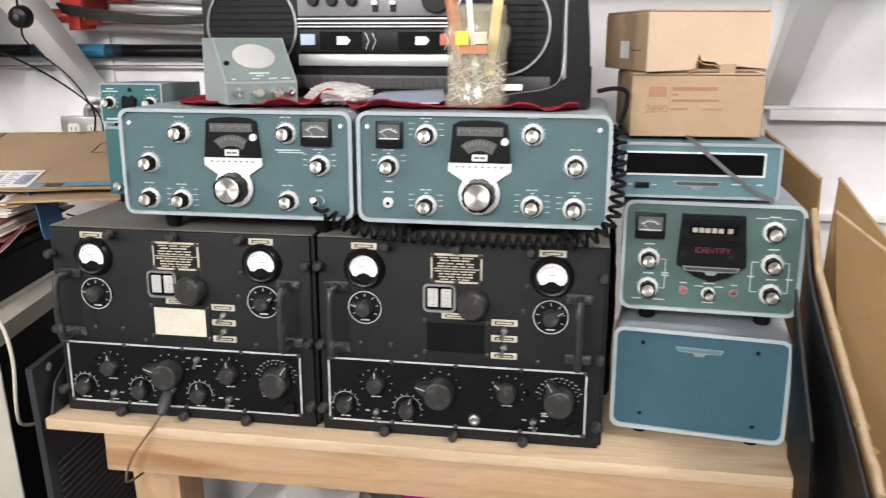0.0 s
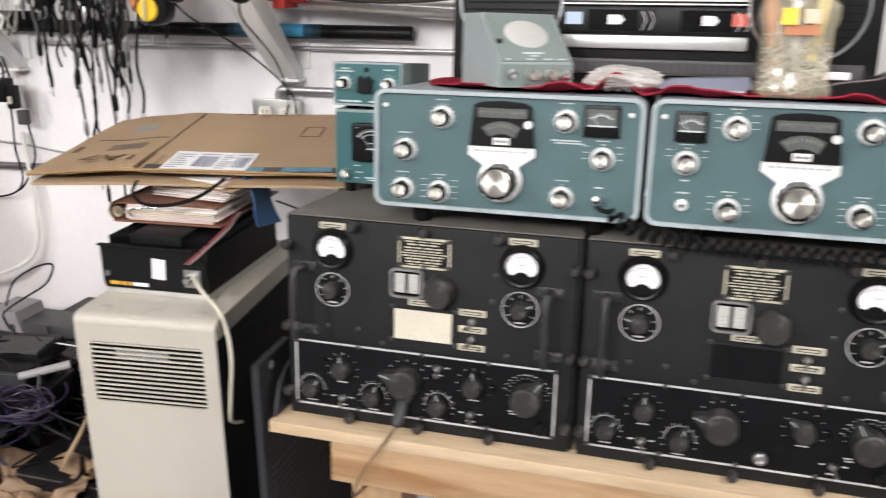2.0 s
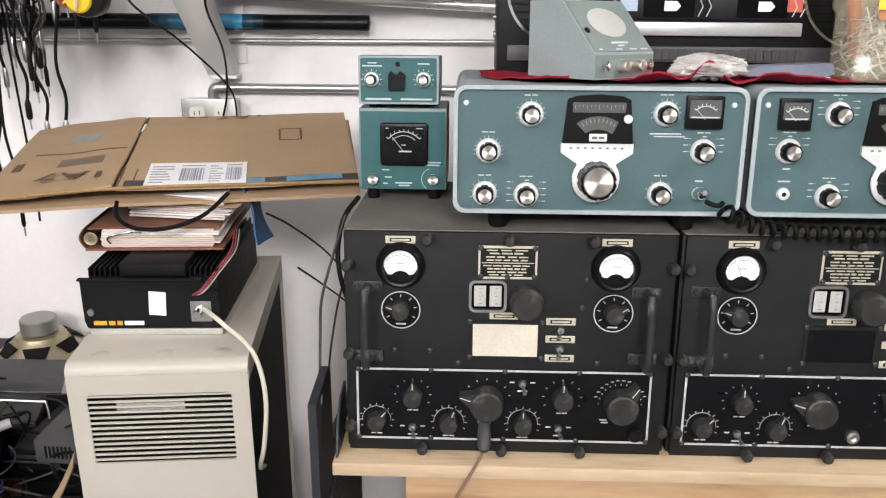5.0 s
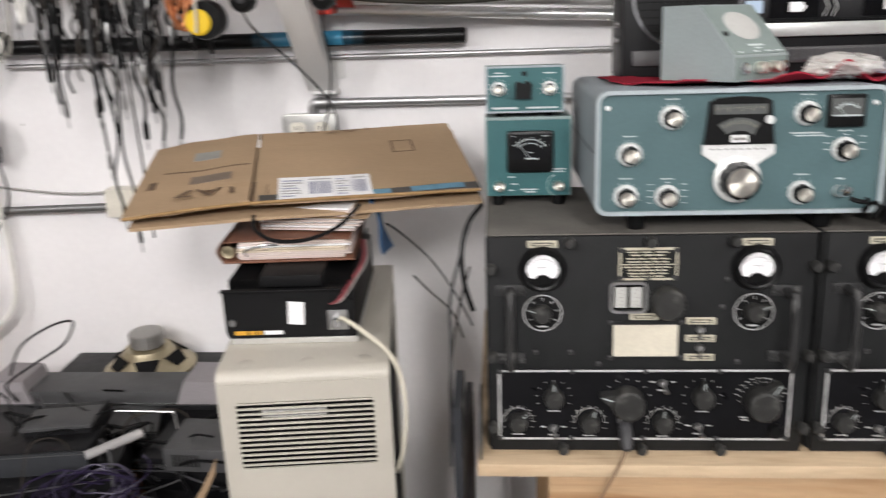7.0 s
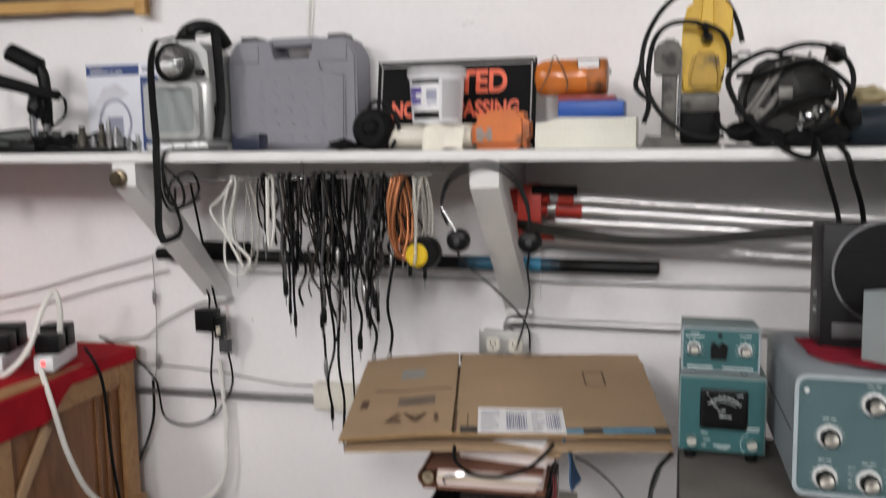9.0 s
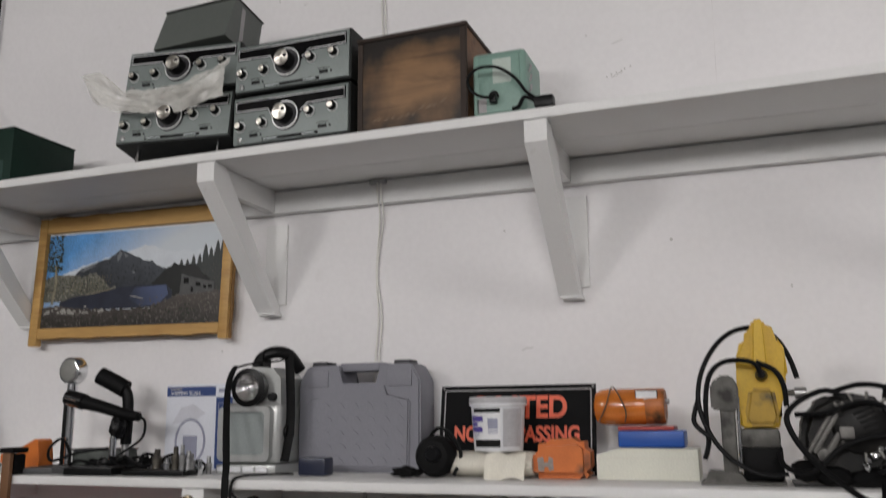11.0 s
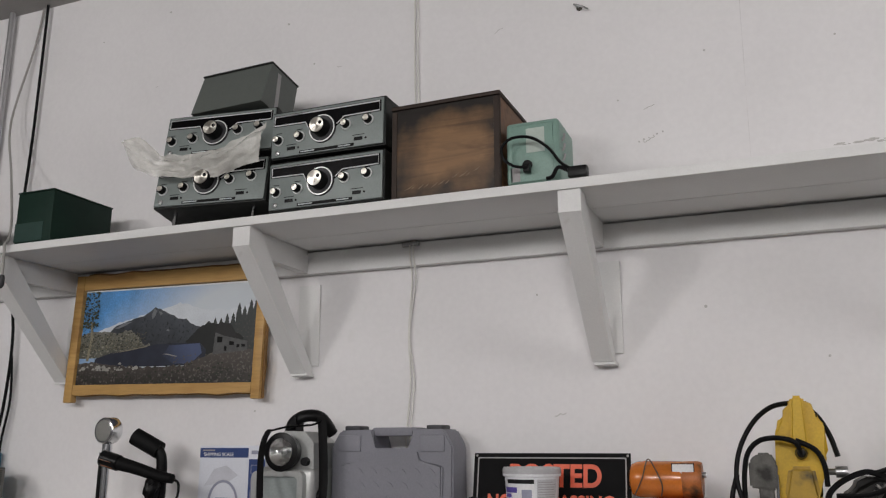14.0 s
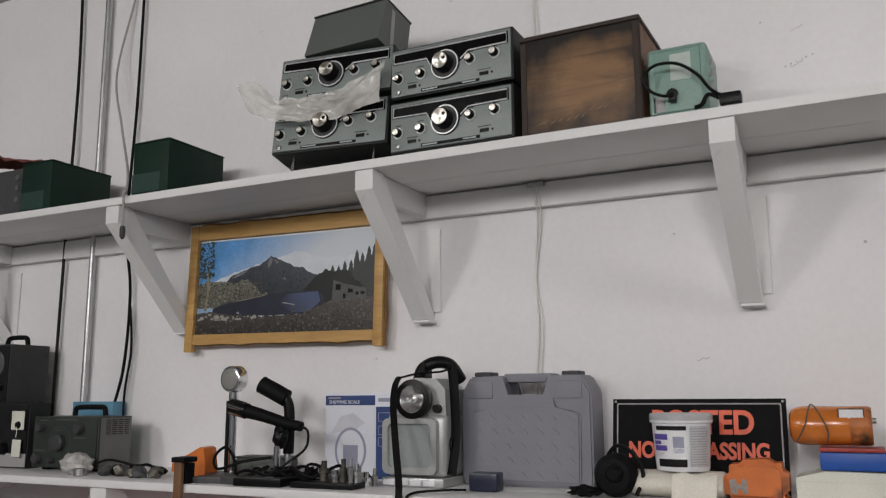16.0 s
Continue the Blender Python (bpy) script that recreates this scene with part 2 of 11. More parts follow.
M_CLEARW = mat("clear_flex", (0.62, 0.60, 0.54), 0.3, var=0.1, alpha=0.55)
M_THINFILM = mat("thin_clear_film", (0.80, 0.79, 0.74), 0.10, var=0.12, scale=40, alpha=0.44, spec=1.0, bump=0.4, bscale=60)
M_FILM = mat("clear_plastic_film", (0.80, 0.79, 0.75), 0.12, var=0.1, scale=60, alpha=0.48, spec=1.0, bump=0.5, bscale=60)
M_JAR = mat("amber_clear_plastic", (0.70, 0.65, 0.47), 0.12, var=0.12, scale=25, alpha=0.17, spec=0.9)
M_ORANGE = mat("orange_plastic", (0.60, 0.165, 0.03), 0.4, var=0.1, scale=14)
M_ORANGECLR = mat("amber_orange_lens", (0.56, 0.165, 0.025), 0.2, var=0.3, scale=14, coat=0.3)
M_YELLOW = mat("yellow_tool_plastic", (0.60, 0.38, 0.02), 0.42, var=0.15, scale=15, stain=(0.22, 0.15, 0.03), stain_at=0.60, stain_scale=14)
M_TOOLDIRT = mat("grimy_metal", (0.13, 0.12, 0.10), 0.5, 0.6, var=0.4, scale=30, stain=(0.05, 0.045, 0.04), stain_at=0.5, stain_scale=25)
M_CASE = mat("grey_blow_moulded_plastic", (0.215, 0.215, 0.245), 0.55, var=0.05, scale=8, bump=0.12, bscale=400)
M_CASEDK = mat("dark_latch", (0.03, 0.03, 0.035), 0.5)
M_SCALEBOX = mat("white_carton", (0.72, 0.74, 0.80), 0.45, var=0.03)
M_NAVY = mat("navy_print", (0.03, 0.06, 0.19), 0.45)
M_GREYPRINT = mat("grey_print", (0.30, 0.31, 0.40), 0.5, var=0.1)
M_SILVERP = mat("silver_painted_plastic", (0.46, 0.47, 0.46), 0.32, 0.5, var=0.05)
M_SCREEN = mat("grey_screen_glass", (0.29, 0.32, 0.315), 0.12, var=0.05)
M_LENS = mat("lamp_reflector", (0.75, 0.75, 0.75), 0.08, 1.0, bump=0.8, bscale=160)
M_SIGNBLK = mat("sign_black", (0.0055, 0.0055, 0.006), 0.6, spec=0.1, var=0.2)
M_SIGNORG = mat("sign_orange", (0.78, 0.13, 0.06), 0.45)
M_TUB = mat("white_tub_plastic", (0.72, 0.73, 0.75), 0.4, var=0.03)
M_TUBLABEL = mat("tub_label_purple", (0.10, 0.07, 0.32), 0.45)
M_ROLL = mat("cream_cloth_roll", (0.72, 0.69, 0.60), 0.85, var=0.06, scale=30, bump=0.3, bscale=200)
M_CREAMBOX = mat("cream_box", (0.70, 0.70, 0.61), 0.5, var=0.04)
M_BLUEBOX = mat("blue_box", (0.015, 0.085, 0.38), 0.4, var=0.06)
M_REDBOX = mat("red_lid", (0.34, 0.04, 0.03), 0.45)
M_TEALTOOL = mat("dark_teal_plastic", (0.007, 0.014, 0.022), 0.4, spec=0.3)
M_HKGREY = mat("silver_grey_panel", (0.205, 0.235, 0.226), 0.42, 0.1, var=0.06, scale=30)
M_HKCAB = mat("dark_green_cabinet", (0.022, 0.024, 0.023), 0.5, spec=0.22, var=0.15)
M_OLIVEBOX = mat("grey_green_sheet_metal", (0.110, 0.123, 0.112), 0.5, var=0.06, scale=14)
M_GREENBOX = mat("dark_green_sheet_metal", (0.010, 0.028, 0.020), 0.5, spec=0.2, var=0.15, scale=14)
M_GREENBOX2 = mat("green_label_card", (0.016, 0.045, 0.036), 0.6)
M_RUST = mat("rust_red_cloth", (0.16, 0.045, 0.035), 0.9, var=0.2, scale=25, bump=0.3, bscale=400)
M_MINT = mat("mint_hammer_paint", (0.20, 0.32, 0.27), 0.4, var=0.07, scale=25, bump=0.15, bscale=400)
M_OLDWOOD = wood("scorched_old_wood", (0.17, 0.085, 0.040), (0.075, 0.036, 0.018), "x", 6.0, 0.55, stain=(0.014, 0.010, 0.008), stain_at=0.50)


def scorched(m, cx, cz, hx, hz, burn):
    """Blackened by fire towards the rim of a board."""
    nt = m.node_tree
    N, L = nt.nodes, nt.links
    bs = N["Principled BSDF"]
    old = bs.inputs["Base Color"].links[0].from_socket
    tc = N.new("ShaderNodeTexCoord")
    mp = N.new("ShaderNodeMapping")
    mp.inputs["Location"].default_value, mp.inputs["Scale"].default_value = (-cx / hx, 0, -cz / hz), (1 / hx, 0, 1 / hz)
    L.new(tc.outputs["Object"], mp.inputs["Vector"])
    ln = N.new("ShaderNodeVectorMath")
    ln.operation = "LENGTH"
    L.new(mp.outputs[0], ln.inputs[0])
    nz = N.new("ShaderNodeTexNoise")
    nz.inputs["Scale"].default_value, nz.inputs["Detail"].default_value = 11.0, 7.0
    L.new(tc.outputs["Object"], nz.inputs["Vector"])
    ad = N.new("ShaderNodeMath")
    ad.operation = "MULTIPLY_ADD"
    ad.inputs[1].default_value = 1.7
    L.new(nz.outputs["Fac"], ad.inputs[0])
    L.new(ln.outputs["Value"], ad.inputs[2])
    r = N.new("ShaderNodeMapRange")
    r.inputs["From Min"].default_value, r.inputs["From Max"].default_value = 1.22, 2.0
    L.new(ad.outputs[0], r.inputs["Value"])
    x = N.new("ShaderNodeMix")
    x.data_type = "RGBA"
    L.new(r.outputs[0], x.inputs["Factor"])
    L.new(old, x.inputs["A"])
    x.inputs["B"].default_value = (*burn, 1)
    L.new(x.outputs["Result"], bs.inputs["Base Color"])
    return m


M_CRATE = scorched(wood("scorched_board", (0.23, 0.128, 0.058), (0.085, 0.045, 0.022), "x", 6.0, 0.55), 0.155, 0.105, 0.15, 0.125, (0.012, 0.009, 0.007))
M_OLDEDGE = mat("dark_wood_edge", (0.026, 0.014, 0.008), 0.6, var=0.3, scale=20)
M_FRAMEWOOD = wood("yellow_slab_wood", (0.50, 0.30, 0.10), (0.36, 0.19, 0.055), "x", 5.0, 0.45)
M_BARK = mat("live_edge_bark", (0.20, 0.11, 0.04), 0.8, var=0.4, scale=50, bump=0.6, bscale=120)
M_DRESSER = wood("red_brown_wood", (0.21, 0.095, 0.040), (0.12, 0.048, 0.020), "z", 4.0, 0.4)
M_DRESSEDGE = wood("light_brown_wood", (0.36, 0.20, 0.085), (0.25, 0.12, 0.05), "x", 5.0, 0.4)
M_REDCLOTH2 = mat("bright_red_cloth", (0.33, 0.010, 0.018), 0.85, var=0.15, scale=18, grain=0.1, gscale=600, bump=0.2, bscale=500, spec=0.15)
M_REDGLOW = mat("red_neon_switch", (0.6, 0.02, 0.02), 0.3, emit=((1.0, 0.05, 0.05), 2.5))
M_OUTLET = mat("zinc_box", (0.50, 0.50, 0.48), 0.35, 0.9, var=0.15, scale=30)
M_IVORY = mat("ivory_receptacle", (0.66, 0.63, 0.55), 0.4)
M_POLERED = mat("red_pole_grip", (0.50, 0.045, 0.03), 0.4, var=0.1)
M_POLE = mat("aluminium_pole", (0.78, 0.78, 0.78), 0.28, 0.6, var=0.08, scale=12, stretch=(0.2, 1, 1))
M_MAGNET = mat("speaker_magnet", (0.36, 0.35, 0.33), 0.45, 0.7, var=0.1)
M_BASKET = mat("brass_basket", (0.44, 0.38, 0.26), 0.4, 0.7, var=0.15)
M_SLATEPL = mat("slate_grey_plastic", (0.028, 0.030, 0.034), 0.5, var=0.15, scale=20, spec=0.3)
M_DARKPL = mat("dark_plastic", (0.008, 0.008, 0.009), 0.42, spec=0.22, var=0.3, scale=25, stain=(0.04, 0.038, 0.036), stain_at=0.65, stain_scale=14)
M_MIDPL = mat("mid_grey_plastic", (0.058, 0.058, 0.060), 0.5, var=0.2, scale=20)
M_MAUVE = mat("mauve_grey_plastic", (0.27, 0.25, 0.26), 0.5, var=0.1, scale=20)
M_LGREY = mat("light_grey_plastic", (0.34, 0.33, 0.33), 0.5, var=0.1, scale=20)
M_PURPLE = mat("purple_ribbon", (0.017, 0.011, 0.036), 0.4, var=0.3)
M_MAGENTA = mat("magenta_cloth", (0.45, 0.02, 0.30), 0.7, var=0.2, scale=20)
M_BAGWHITE = mat("white_sack", (0.58, 0.58, 0.55), 0.7, var=0.15, scale=12)
M_BRASS = mat("tarnished_brass", (0.16, 0.13, 0.085), 0.3, 1.0, var=0.1)
M_STONE = mat("painted_stones", (0.34, 0.33, 0.30), 0.4, var=0.25, scale=60)


def painted(name, a, b, run, lo, hi, speck=None, wobble=0.06, scale=16.0):
    """Printed paint that runs from one tint to another along a direction, with brushy noise."""
    m = mat(name, a, 0.4, var=0.2, scale=scale * 2, grain=0.2, gscale=220)
    nt = m.node_tree
    N, L = nt.nodes, nt.links
    bs = N["Principled BSDF"]
    old = bs.inputs["Base Color"].links[0].from_socket
    tc = N.new("ShaderNodeTexCoord")
    dot = N.new("ShaderNodeVectorMath")
    dot.operation = "DOT_PRODUCT"
    L.new(tc.outputs["Object"], dot.inputs[0])
    dot.inputs[1].default_value = run
    nz = N.new("ShaderNodeTexNoise")
    nz.inputs["Scale"].default_value, nz.inputs["Detail"].default_value = scale, 6.0
    L.new(tc.outputs["Object"], nz.inputs["Vector"])
    ad = N.new("ShaderNodeMath")
    ad.operation = "MULTIPLY_ADD"
    ad.inputs[1].default_value = wobble * 4
    L.new(nz.outputs["Fac"], ad.inputs[0])
    L.new(dot.outputs["Value"], ad.inputs[2])
    r = N.new("ShaderNodeMapRange")
    r.inputs["From Min"].default_value, r.inputs["From Max"].default_value = lo + wobble * 2, hi + wobble * 2
    L.new(ad.outputs[0], r.inputs["Value"])
    x = N.new("ShaderNodeMix")
    x.data_type = "RGBA"
    L.new(r.outputs[0], x.inputs["Factor"])
    L.new(old, x.inputs["A"])
    x.inputs["B"].default_value = (*b, 1)
    out = x.outputs["Result"]
    if speck:
        n2 = N.new("ShaderNodeTexNoise")
        n2.inputs["Scale"].default_value, n2.inputs["Detail"].default_value = scale * 5, 5.0
        L.new(tc.outputs["Object"], n2.inputs["Vector"])
        r2 = N.new("ShaderNodeMapRange")
        r2.inputs["From Min"].default_value, r2.inputs["From Max"].default_value = 0.56, 0.68
        L.new(n2.outputs["Fac"], r2.inputs["Value"])
        y = N.new("ShaderNodeMix")
        y.data_type = "RGBA"
        L.new(r2.outputs[0], y.inputs["Factor"])
        L.new(out, y.inputs["A"])
        y.inputs["B"].default_value = (*speck, 1)
        out = y.outputs["Result"]
    L.new(out, bs.inputs["Base Color"])
    return m


M_BLUEBAND = painted("blue_fade", (0.012, 0.06, 0.10), (0.04, 0.24, 0.40), (1, 0, 0), -0.97, -0.86, wobble=0.01)
P_SKY = painted("printed_sky", (0.10, 0.30, 0.62), (0.58, 0.63, 0.67), (1.0, 0, -1.3), -0.60, -0.24, wobble=0.03, scale=9)
P_MOUNT = painted("printed_mountain", (0.030, 0.034, 0.042), (0.075, 0.085, 0.098), (0.3, 0, 1), 0.16, 0.30, speck=(0.014, 0.016, 0.018), wobble=0.04, scale=22)
P_SCRUB = painted("printed_scrub", (0.075, 0.078, 0.062), (0.20, 0.195, 0.165), (0, 0, 1), 0.13, 0.24, speck=(0.33, 0.32, 0.26), wobble=0.03, scale=30)
P_LAKE = painted("printed_lake", (0.022, 0.027, 0.045), (0.075, 0.10, 0.19), (1, 0, 0.2), 0.02, 0.13, wobble=0.03, scale=14)
P_SHORE = painted("printed_shore", (0.028, 0.024, 0.022), (0.075, 0.064, 0.055), (0, 0, 1), 0.05, 0.13, speck=(0.15, 0.14, 0.12), wobble=0.02, scale=26)
P_FIRS = painted("printed_firs", (0.035, 0.042, 0.042), (0.04, 0.042, 0.038), (0, 0, -1), -0.26, -0.12, speck=(0.075, 0.07, 0.06), wobble=0.03, scale=26)

M_LAMP = mat("lamp_diffuser", (0.9, 0.9, 0.9), 0.5, emit=((1.0, 0.98, 0.94), 3.0))
M_HOUSING = mat("lamp_housing", (0.75, 0.75, 0.75), 0.4)


# ---- mesh helpers ----
def box(bm, x0, x1, y0, y1, z0, z1, bev=0.0, seg=2):
    r = bmesh.ops.create_cube(bm, size=1.0)
    bmesh.ops.scale(bm, vec=(x1 - x0, y1 - y0, z1 - z0), verts=r["verts"])
    bmesh.ops.translate(bm, vec=((x0 + x1) / 2, (y0 + y1) / 2, (z0 + z1) / 2), verts=r["verts"])
    if bev:
        ed = list({e for v in r["verts"] for e in v.link_edges})
        bmesh.ops.bevel(bm, geom=ed, offset=bev, segments=seg, profile=0.6, affect="EDGES")
    return bm


TURN = {"z": Matrix.Identity(4), "y": Matrix.Rotation(radians(-90), 4, "X"), "x": Matrix.Rotation(radians(90), 4, "Y")}


def lathe(bm, prof, at=(0, 0, 0), axis="z", seg=24, m=None, caps=(True, True)):
    """Turn the profile [(radius, height)] about an axis."""
    M = Matrix.Translation(at) @ (m or TURN[axis])
    rings = []
    for r, h in prof:
        if r < 1e-6:
            rings.append([bm.verts.new(M @ Vector((0, 0, h)))])
        else:
            rings.append([bm.verts.new(M @ Vector((r * math.cos(2 * math.pi * i / seg), r * math.sin(2 * math.pi * i / seg), h))) for i in range(seg)])
    for a, b in zip(rings, rings[1:]):
        for i in range(seg):
            j = (i + 1) % seg
            if len(a) == 1 and len(b) == 1:
                continue
            if len(a) == 1:
                bm.faces.new((a[0], b[j], b[i]))
            elif len(b) == 1:
                bm.faces.new((a[i], a[j], b[0]))
            else:
                bm.faces.new((a[i], a[j], b[j], b[i]))
    for ring, cap in zip((rings[0], rings[-1]), caps):
        if cap and len(ring) > 1:
            try:
                bm.faces.new(ring)
            except ValueError:
                pass
    return bm


def cyl(bm, at, r, h, axis="z", r2=None, seg=20, bev=0.0):
    r2 = r if r2 is None else r2
    if bev:
        return lathe(bm, [(0, 0), (r - bev, 0), (r, bev), (r2, h - bev), (r2 - bev, h), (0, h)], at, axis, seg)
    return lathe(bm, [(0, 0), (r, 0), (r2, h), (0, h)], at, axis, seg)


def prism(bm, pts, a, b, plane="xz"):
    """Extrude a polygon between two heights across its plane."""
    def put(u, v, w):
        return {"xz": (u, w, v), "yz": (w, u, v), "xy": (u, v, w)}[plane]
    A = [bm.verts.new(put(u, v, a)) for u, v in pts]
    B = [bm.verts.new(put(u, v, b)) for u, v in pts]
    n = len(pts)
    bm.faces.new(A)
    bm.faces.new(B[::-1])
    for i in range(n):
        bm.faces.new((A[i], B[i], B[(i + 1) % n], A[(i + 1) % n]))
    return bm


def rrect(x0, x1, z0, z1, r, seg=5):
    out = []
    for cx, cz, a in ((x1 - r, z1 - r, 0), (x0 + r, z1 - r, 90), (x0 + r, z0 + r, 180), (x1 - r, z0 + r, 270)):
        for i in range(seg + 1):
            t = radians(a + 90 * i / seg)
            out.append((cx + r * math.cos(t), cz + r * math.sin(t)))
    return out


def hoop(bm, outer, inner, y0, y1, plane="xz"):
    """A frame between two outlines of equal count, from depth y0 to y1."""
    def put(u, v, w):
        return {"xz": (u, w, v), "yz": (w, u, v), "xy": (u, v, w)}[plane]
    R = [[bm.verts.new(put(u, v, w)) for u, v in p] for p, w in ((outer, y0), (inner, y0), (inner, y1), (outer, y1))]
    n = len(outer)
    for k in range(4):
        a, b = R[k], R[(k + 1) % 4]
        for i in range(n):
            j = (i + 1) % n
            bm.faces.new((a[i], a[j], b[j], b[i]))
    return bm


def smooth_path(pts, per=6):
    P = [Vector(p) for p in pts]
    if len(P) < 3:
        return P
    out = []
    for i in range(len(P) - 1):
        a, b, c, d = P[max(i - 1, 0)], P[i], P[i + 1], P[min(i + 2, len(P) - 1)]
        for k in range(per):
            t = k / per
            out.append(0.5 * ((2 * b) + (c - a) * t + (2 * a - 5 * b + 4 * c - d) * t * t + (3 * b - a - 3 * c + d) * t ** 3))
    out.append(P[-1])
    return out


def tube(bm, pts, r, seg=7, per=6, flat=1.0, smooth=True, taper=1.0):
    """A round cable (or a flat strap, where flat < 1) along points."""
    P = smooth_path(pts, per) if smooth else [Vector(p) for p in pts]
    n = len(P)
    up = Vector((0, 0, 1))
    rings = []
    nrm = None
    for i in range(n):
        t = (P[min(i + 1, n - 1)] - P[max(i - 1, 0)])
        if t.length < 1e-9:
            t = Vector((0, 0, 1))
        t.normalize()
        if nrm is None:
            nrm = t.cross(up if abs(t.z) < 0.95 else Vector((0, 1, 0))).normalized()
        nrm = (nrm - t * nrm.dot(t)).normalized()
        bi = t.cross(nrm)
        rr = r * (1 + (taper - 1) * i / max(n - 1, 1))
        rings.append([bm.verts.new(P[i] + nrm * (rr * math.cos(2 * math.pi * k / seg)) + bi * (rr * flat * math.sin(2 * math.pi * k / seg))) for k in range(seg)])
    for a, b in zip(rings, rings[1:]):
        for k in range(seg):
            j = (k + 1) % seg
            bm.faces.new((a[k], a[j], b[j], b[k]))
    bm.faces.new(rings[0][::-1])
    bm.faces.new(rings[-1])
    return bm


def sheet(bm, nu, nv, f, thick=0.002):
    """A sheet f(u, v) -> point, u and v from 0 to 1, with a thickness downwards, or along a vector."""
    back = thick if isinstance(thick, Vector) else Vector((0, 0, thick))
    top = [[bm.verts.new(f(i / nu, j / nv)) for j in range(nv + 1)] for i in range(nu + 1)]
    low = [[bm.verts.new(Vector(f(i / nu, j / nv)) - back) for j in range(nv + 1)] for i in range(nu + 1)]
    for i in range(nu):
        for j in range(nv):
            bm.faces.new((top[i][j], top[i + 1][j], top[i + 1][j + 1], top[i][j + 1]))
            bm.faces.new((low[i][j], low[i][j + 1], low[i + 1][j + 1], low[i + 1][j]))
    for i in range(nu):
        bm.faces.new((top[i][0], low[i][0], low[i + 1][0], top[i + 1][0]))
        bm.faces.new((top[i][nv], top[i + 1][nv], low[i + 1][nv], low[i][nv]))
    for j in range(nv):
        bm.faces.new((top[0][j], top[0][j + 1], low[0][j + 1], low[0][j]))
        bm.faces.new((top[nu][j], low[nu][j], low[nu][j + 1], top[nu][j + 1]))
    return bm


def lump(bm, at, size, seed, rough=0.25, sub=3):
    """An irregular crumpled body."""
    r = bmesh.ops.create_icosphere(bm, subdivisions=sub, radius=1.0)
    for v in r["verts"]:
        k = 1 + rough * (noise.noise(v.co * 2.1 + Vector((seed, 0, seed * 1.7))) + 0.6 * noise.noise(v.co * 5.3 + Vector((seed * 2.3, 1, 0))))
        v.co = Vector((at[0] + v.co.x * k * size[0], at[1] + v.co.y * k * size[1], at[2] + max(v.co.z * k, -0.95) * size[2]))
    return bm


def mesh_of(name, bm, material, sharp=38):
    me = bpy.data.meshes.new(name)
    bmesh.ops.recalc_face_normals(bm, faces=bm.faces)
    bm.to_mesh(me)
    bm.free()
    me.materials.append(material)
    me.shade_smooth()
    me.set_sharp_from_angle(angle=radians(sharp))
    return me


def part(name, bm, material, parent, label="", at=None, sharp=38):
    me = bm if isinstance(bm, bpy.types.Mesh) else mesh_of(name, bm, material, sharp)
    ob = new(name, me)
    ob.parent = parent
    if at is not None:
        ob.matrix_basis = at if isinstance(at, Matrix) else Matrix.Translation(at)
    if label:
        tagged(ob, label)
    return ob


def thing(name, m, label, category, group="", kind=""):
    ob = new(name)
    ob.empty_display_size = 0.05
    ob.matrix_world = m
    return tagged(ob, label, category, group, kind)


def solo(name, bm, material, m, label, category, group="", kind="", sharp=38):
    ob = new(name, mesh_of(name, bm, material, sharp))
    ob.matrix_world = m
    return tagged(ob, label, category, group, kind)


def bars(bm, rows, y):
    """Unreadable printing as thin bars: rows of (x0, x1, z, height) on a plane y."""
    for x0, x1, z, h in rows:
        box(bm, x0, x1, y - 0.0006, y, z - h / 2, z + h / 2)
    return bm


def lettering(name, text, size, material, parent, m, label="", depth=0.0006, align="CENTER", bold=0.0):
    """Readable words: m places them; x to the right, y up, facing +z of m."""
    cu = bpy.data.curves.new(name, "FONT")
    cu.body, cu.size, cu.extrude, cu.align_x, cu.align_y = text, size, depth, align, "CENTER"
    cu.offset = bold
    tmp = bpy.data.objects.new(name, cu)
    scene.collection.objects.link(tmp)
    dg = bpy.context.evaluated_depsgraph_get()
    me = bpy.data.meshes.new_from_object(tmp.evaluated_get(dg))
    bpy.data.objects.remove(tmp)
    me.materials.clear()
    me.materials.append(material)
    ob = new(name, me)
    ob.parent = parent
    ob.matrix_basis = m
    return tagged(ob, label) if label else ob


B = bmesh.new
CACHE = {}


def shared(key, make, material):
    if key not in CACHE:
        CACHE[key] = mesh_of(key, make(B()), material)
    return CACHE[key]


# the bench and what stands on it lean back a little with the sloping floor
BENCH = pose(0, 1.15, 0.80, -4, 0, 0)
WALL_Y = 2.01
MID_TOP, MID_FRONT = 1.623, 1.61
UP_TOP, UP_FRONT = 2.435, 1.665
CEILING = 3.46


# ---- large structure ----
def structure(name, bm, material, label):
    return solo(name, bm, material, Matrix.Identity(4), label, name.split("_")[0], kind="structure")


structure("floor", box(B(), -5.2, 2.6, -4.6, 2.2, -0.1, 0.0), M_FLOOR, "bare grey concrete garage floor")
structure("wall_north", box(B(), -5.2, 2.6, WALL_Y, WALL_Y + 0.15, 0.0, CEILING), M_WALL, "white painted plasterboard wall with scuffs")
# three unseen walls, added dark to hold down fill and reflections
structure("wall_south", box(B(), -5.2, 2.6, -4.75, -4.6, 0.0, CEILING), M_BACK, "unseen dark wall added to cut the fill light")
structure("wall_east", box(B(), 2.6, 2.75, -4.75, 2.16, 0.0, CEILING), M_BACK, "unseen dark side wall added to cut the fill light")
